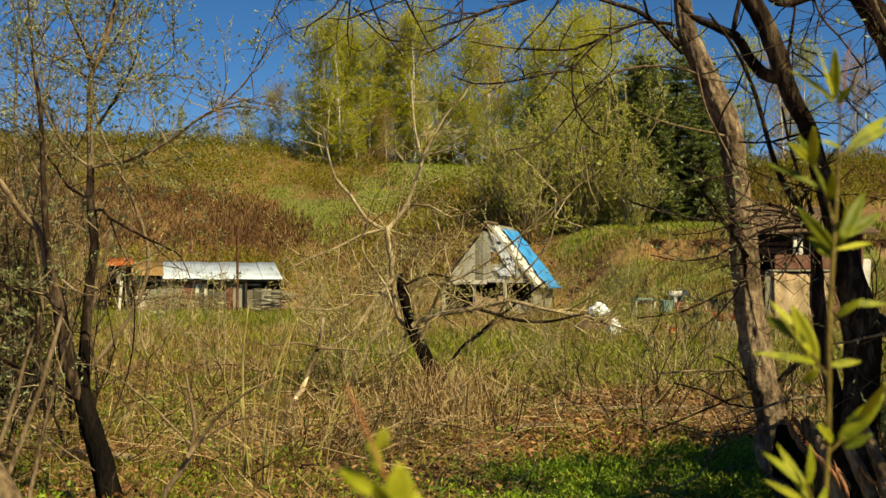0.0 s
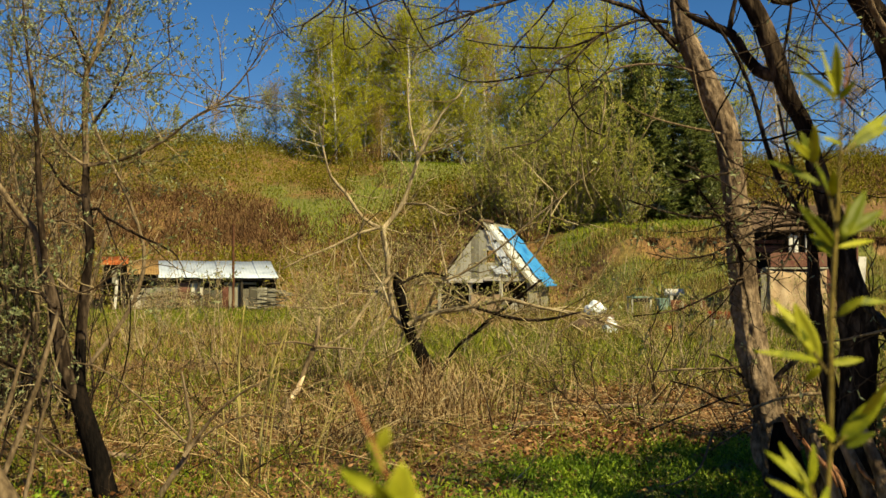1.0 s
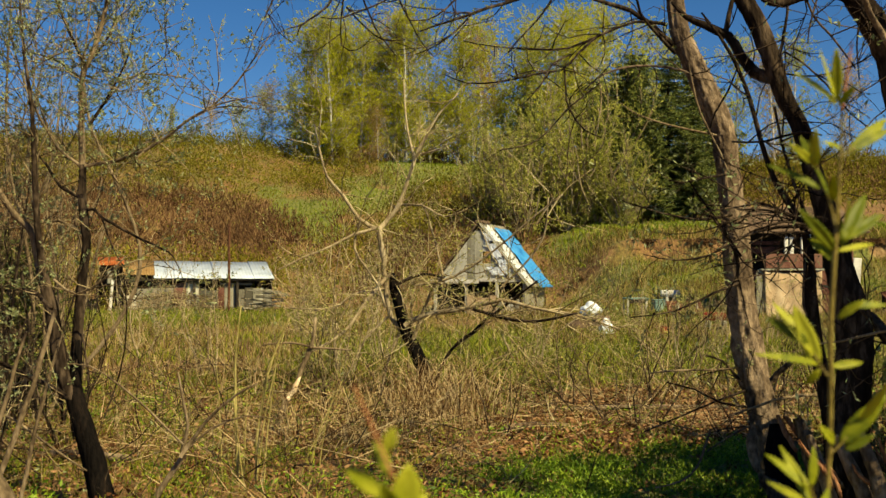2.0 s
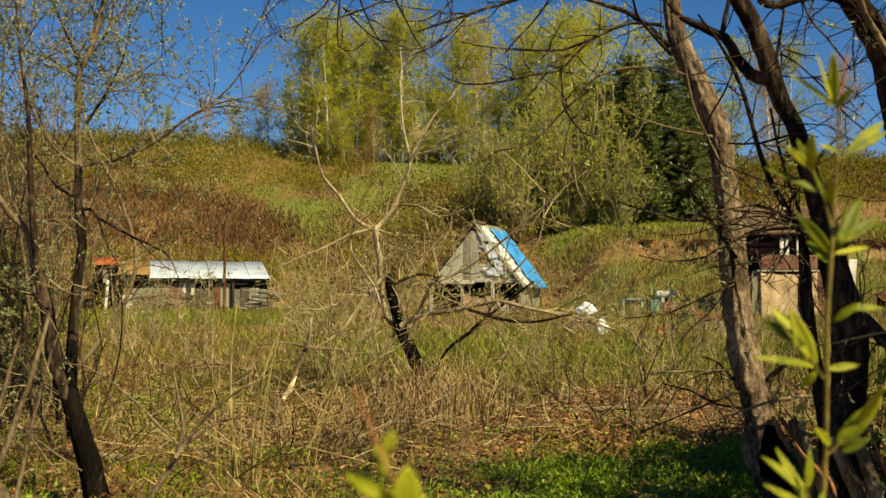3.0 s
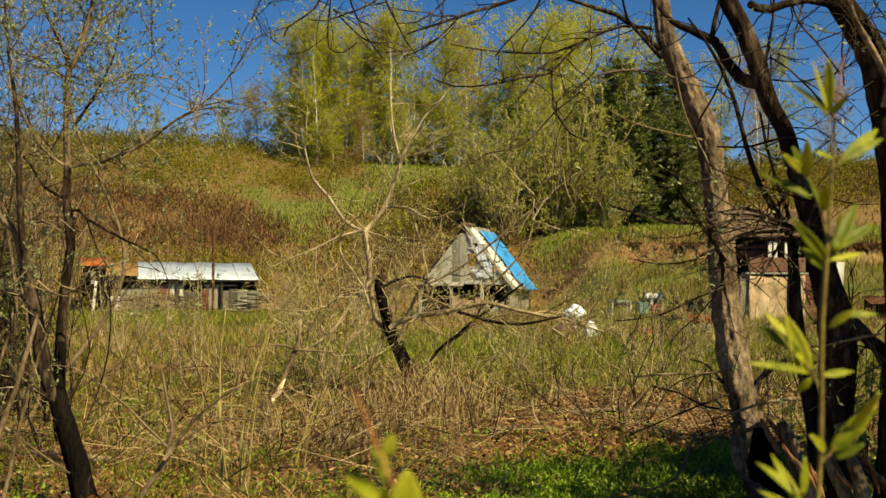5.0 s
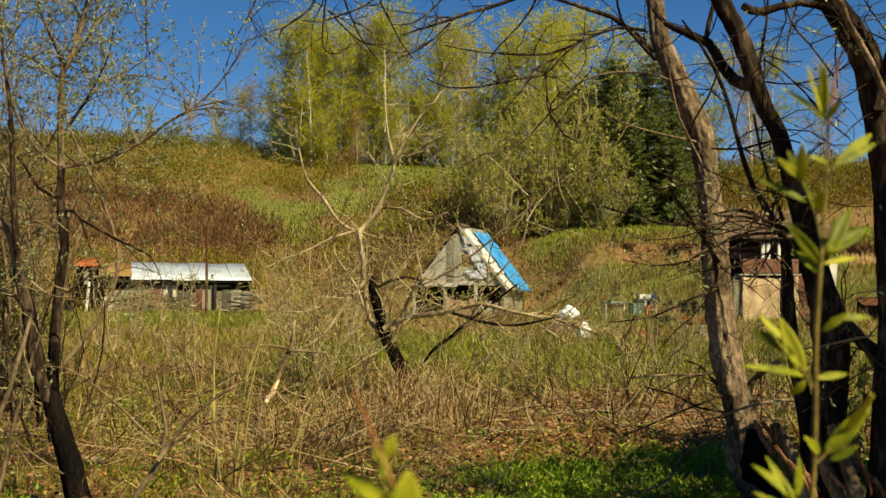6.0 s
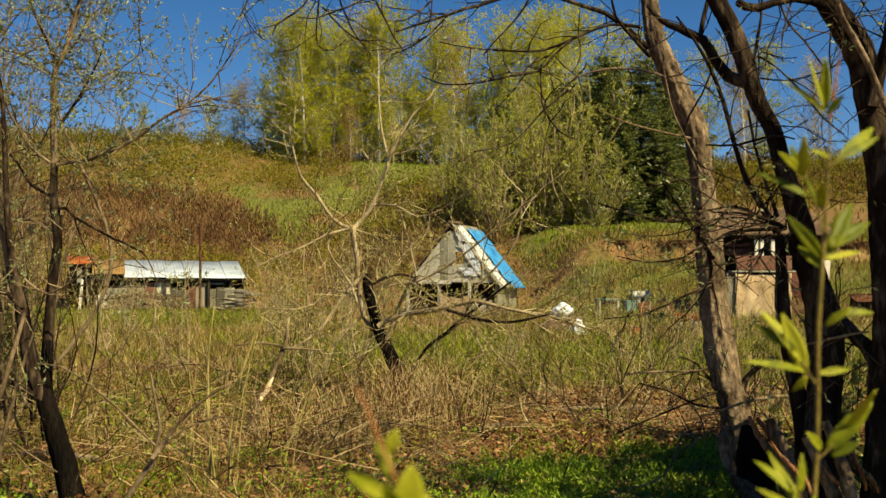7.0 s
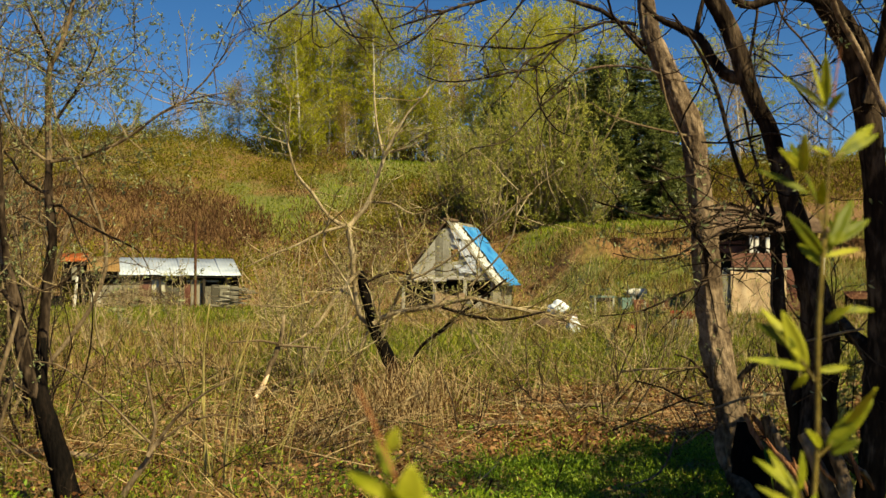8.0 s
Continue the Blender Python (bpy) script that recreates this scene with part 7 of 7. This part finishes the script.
def make_near_shoots():
    tall = thing("willow_shoot", 0.371, 1.139, 0.0, 0, "fresh willow shoot with bright yellow-green pointed leaves", "shoot", "shoots near the camera")
    put("stem", tube_mesh("stem", thin([(0.021, -0.05, 1.766, 0.0014), (0.019, -0.05, 1.725, 0.0019), (0.014, -0.05, 1.646, 0.0031), (0.007, -0.05, 1.555, 0.0036), (0.006, -0.05, 1.498, 0.0036), (0.005, -0.05, 1.442, 0.0033), (0.002, -0.05, 1.39, 0.0036), (-0.003, -0.05, 1.305, 0.0038), (-0.003, -0.044, 1.145, 0.0038), (-0.002, -0.035, 0.904, 0.0038), (-0.001, -0.02, 0.504, 0.0038), (-0.0, -0.0, -0.03, 0.0038)]), 8), shoot_bark, tall, "", True)
    put("tip", tube_mesh("tip", thin([(0.032, -0.05, 1.834, 0.001), (0.027, -0.05, 1.805, 0.0014), (0.023, -0.05, 1.777, 0.0019), (0.02, -0.05, 1.763, 0.0019)]), 8), shoot_red, tall, "", True)
    put("side_shoot", tube_mesh("side_shoot", thin([(0.013, -0.05, 1.646, 0.0019), (0.006, -0.05, 1.675, 0.0017), (-0.004, -0.05, 1.703, 0.0014), (-0.007, -0.05, 1.714, 0.001)]), 8), shoot_bark, tall, "", True)
    put("side_shoot", tube_mesh("side_shoot", thin([(0.019, -0.05, 1.717, 0.0019), (0.026, -0.05, 1.72, 0.0017), (0.034, -0.05, 1.727, 0.0012)]), 8), shoot_bark, tall, "", True)
    put("side_shoot", tube_mesh("side_shoot", thin([(0.006, -0.05, 1.493, 0.0021), (-0.003, -0.05, 1.505, 0.0019), (-0.011, -0.05, 1.518, 0.0012)]), 8), shoot_bark, tall, "", True)
    put("side_shoot", tube_mesh("side_shoot", thin([(0.004, -0.05, 1.419, 0.0021), (0.015, -0.05, 1.428, 0.0019), (0.036, -0.05, 1.451, 0.0014)]), 8), shoot_bark, tall, "", True)
    for at, tip, wide in (
            ((0.015, -0.05, 1.772), (-0.039, -0.073, 1.805), 0.012),
            ((0.014, -0.05, 1.774), (-0.019, -0.083, 1.825), 0.011),
            ((0.016, -0.05, 1.774), (0.011, -0.062, 1.832), 0.013),
            ((0.018, -0.05, 1.77), (0.026, -0.079, 1.787), 0.009),
            ((0.016, -0.05, 1.766), (-0.016, -0.085, 1.781), 0.011),
            ((0.02, -0.05, 1.725), (-0.005, -0.062, 1.733), 0.007),
    ):
        way = 0.88 * (Vector(tip) - Vector(at))
        blade_leaf(tall, at, way, (rng.uniform(-0.6, 0.6), -1, rng.uniform(-0.1, 0.9)), way.length, wide * 0.95, leaf_fresh, rng.uniform(-0.1, 0.2))
    for at, tip, wide in (
            ((0.026, -0.05, 1.719), (0.088, -0.026, 1.772), 0.016),
            ((0.03, -0.05, 1.723), (0.087, -0.034, 1.755), 0.012),
            ((-0.003, -0.05, 1.685), (-0.056, -0.036, 1.719), 0.011),
            ((-0.009, -0.05, 1.71), (-0.041, -0.074, 1.729), 0.010),
            ((-0.008, -0.05, 1.709), (-0.025, -0.052, 1.741), 0.011),
            ((-0.008, -0.05, 1.706), (-0.014, -0.071, 1.749), 0.013),
            ((0.006, -0.05, 1.676), (-0.02, -0.078, 1.707), 0.013),
            ((0.01, -0.05, 1.673), (0.001, -0.083, 1.701), 0.011),
    ):
        way = 0.88 * (Vector(tip) - Vector(at))
        blade_leaf(tall, at, way, (rng.uniform(-0.6, 0.6), -1, rng.uniform(-0.1, 0.9)), way.length, wide * 0.95, leaf_fresh, rng.uniform(-0.1, 0.2))
    for at, tip, wide in (
            ((0.012, -0.05, 1.622), (-0.032, -0.075, 1.665), 0.015),
            ((0.01, -0.05, 1.613), (-0.007, -0.025, 1.64), 0.013),
            ((0.015, -0.05, 1.622), (0.066, -0.032, 1.633), 0.008),
            ((0.018, -0.05, 1.628), (0.056, -0.034, 1.694), 0.018),
            ((0.018, -0.05, 1.633), (0.073, -0.034, 1.663), 0.017),
            ((0.02, -0.05, 1.644), (0.016, -0.076, 1.676), 0.013),
            ((0.014, -0.05, 1.554), (0.036, -0.068, 1.576), 0.011),
            ((0.028, -0.05, 1.567), (0.072, -0.046, 1.568), 0.010),
    ):
        way = 0.88 * (Vector(tip) - Vector(at))
        blade_leaf(tall, at, way, (rng.uniform(-0.6, 0.6), -1, rng.uniform(-0.1, 0.9)), way.length, wide * 0.95, leaf_fresh, rng.uniform(-0.1, 0.2))
    for at, tip, wide in (
            ((-0.006, -0.05, 1.507), (-0.03, -0.039, 1.574), 0.021),
            ((-0.013, -0.05, 1.519), (-0.045, -0.03, 1.58), 0.016),
            ((-0.016, -0.05, 1.53), (-0.057, -0.028, 1.559), 0.014),
            ((-0.007, -0.05, 1.508), (-0.08, -0.084, 1.528), 0.010),
            ((0.006, -0.05, 1.506), (0.046, -0.048, 1.511), 0.009),
            ((-0.005, -0.05, 1.503), (-0.019, -0.043, 1.484), 0.010),
    ):
        way = 0.88 * (Vector(tip) - Vector(at))
        blade_leaf(tall, at, way, (rng.uniform(-0.6, 0.6), -1, rng.uniform(-0.1, 0.9)), way.length, wide * 0.95, leaf_fresh, rng.uniform(-0.1, 0.2))
    for at, tip, wide in (
            ((0.014, -0.05, 1.428), (0.066, -0.055, 1.483), 0.021),
            ((0.009, -0.05, 1.429), (-0.014, -0.078, 1.452), 0.012),
            ((0.019, -0.05, 1.423), (0.05, -0.057, 1.44), 0.012),
            ((0.034, -0.05, 1.45), (0.054, -0.084, 1.501), 0.012),
    ):
        way = 0.88 * (Vector(tip) - Vector(at))
        blade_leaf(tall, at, way, (rng.uniform(-0.6, 0.6), -1, rng.uniform(-0.1, 0.9)), way.length, wide * 0.95, leaf_fresh, rng.uniform(-0.1, 0.2))
    low = thing("willow_shoot", 0.323, 1.019, 0.0, 0, "short willow shoot with a rosette of fresh leaves", "shoot", "shoots near the camera")
    put("stem", tube_mesh("stem", thin([(0.006, 0.0, 1.404, 0.0016), (0.013, 0.0, 1.377, 0.0025), (0.019, 0.0, 1.324, 0.0029), (0.017, 0.0, 1.162, 0.0029), (0.013, 0.0, 0.918, 0.0029), (0.008, 0.0, 0.512, 0.0029), (0.0, 0.0, -0.03, 0.0029)]), 8), shoot_bark, low, "", True)
    for at, tip, wide in (
            ((0.013, 0.0, 1.377), (-0.015, 0.025, 1.445), 0.012),
            ((0.001, 0.0, 1.401), (-0.031, 0.021, 1.435), 0.012),
            ((0.007, 0.0, 1.399), (0.013, -0.002, 1.442), 0.012),
            ((0.004, 0.0, 1.385), (-0.038, -0.019, 1.41), 0.008),
            ((0.015, 0.0, 1.377), (0.039, 0.024, 1.399), 0.009),
    ):
        way = 0.88 * (Vector(tip) - Vector(at))
        blade_leaf(low, at, way, (rng.uniform(-0.6, 0.6), -1, rng.uniform(-0.1, 0.9)), way.length, wide * 0.95, leaf_fresh, rng.uniform(-0.1, 0.2))
    bud = thing("bud_shoot", -0.028, 0.659, 0.0, 0, "red-tipped young shoot with pale green leaves", "shoot", "shoots near the camera")
    put("stem", tube_mesh("stem", thin([(-0.014, 0.0, 1.472, 0.0016), (-0.011, 0.0, 1.457, 0.002), (-0.003, 0.0, 1.424, 0.0023), (-0.003, 0.0, 1.25, 0.0023), (-0.002, 0.0, 0.988, 0.0023), (-0.001, 0.0, 0.552, 0.0023), (-0.0, 0.0, -0.03, 0.0023)]), 8), shoot_bark, bud, "", True)
    put("tip", tube_mesh("tip", thin([(-0.04, 0.0, 1.532, 0.0004), (-0.032, 0.0, 1.515, 0.0011), (-0.027, 0.0, 1.503, 0.0014), (-0.021, 0.0, 1.488, 0.0013), (-0.014, 0.0, 1.471, 0.0014)]), 8), shoot_red, bud, "", True)
    for at, tip, wide in (
            ((-0.019, 0.0, 1.493), (-0.016, 0.0, 1.508), 0.008),
            ((-0.019, 0.0, 1.477), (-0.029, 0.022, 1.499), 0.007),
            ((-0.021, 0.0, 1.466), (-0.05, 0.019, 1.483), 0.009),
            ((-0.01, 0.0, 1.457), (-0.007, -0.004, 1.49), 0.015),
            ((-0.013, 0.0, 1.454), (-0.024, -0.011, 1.48), 0.009),
            ((-0.008, 0.0, 1.447), (0.005, 0.002, 1.47), 0.010),
    ):
        way = 0.88 * (Vector(tip) - Vector(at))
        blade_leaf(bud, at, way, (rng.uniform(-0.6, 0.6), -1, rng.uniform(-0.1, 0.9)), way.length, wide * 1.35, leaf_fresh, rng.uniform(-0.1, 0.2))
    return tall, low, bud


tall_shoot, low_shoot, bud_shoot = make_near_shoots()
SWAY_TALL = [(0.0, -0.004, 0), (1.0, -0.004, 0), (1.5, 0.0, 0), (3.0, -0.02, 0.001), (3.5, -0.036, 0.002), (4.0, -0.008, 0.001), (4.5, 0.01, 0),
             (6.0, -0.002, 0), (6.5, 0.01, 0), (7.0, 0.024, -0.001), (7.5, 0.03, -0.001), (8.0, 0.03, -0.001)]
SWAY_BUD = [(0.0, 0, 0), (1.5, -0.02, 0.001), (3.0, 0.0, 0.003), (4.0, 0.02, 0.0035), (6.0, 0.0, 0.006), (7.0, 0.0, 0.006), (8.0, 0.0, 0.006)]


def motions():
    """The shoots sway a little in the breeze."""
    for ob, rows in ((tall_shoot, SWAY_TALL), (low_shoot, SWAY_TALL), (bud_shoot, SWAY_BUD)):
        x, y, z = ob.matrix_basis.translation
        walk(ob, [(t, pose(x, y, z + lift, 0, side, 0)) for t, side, lift in rows])


motions()
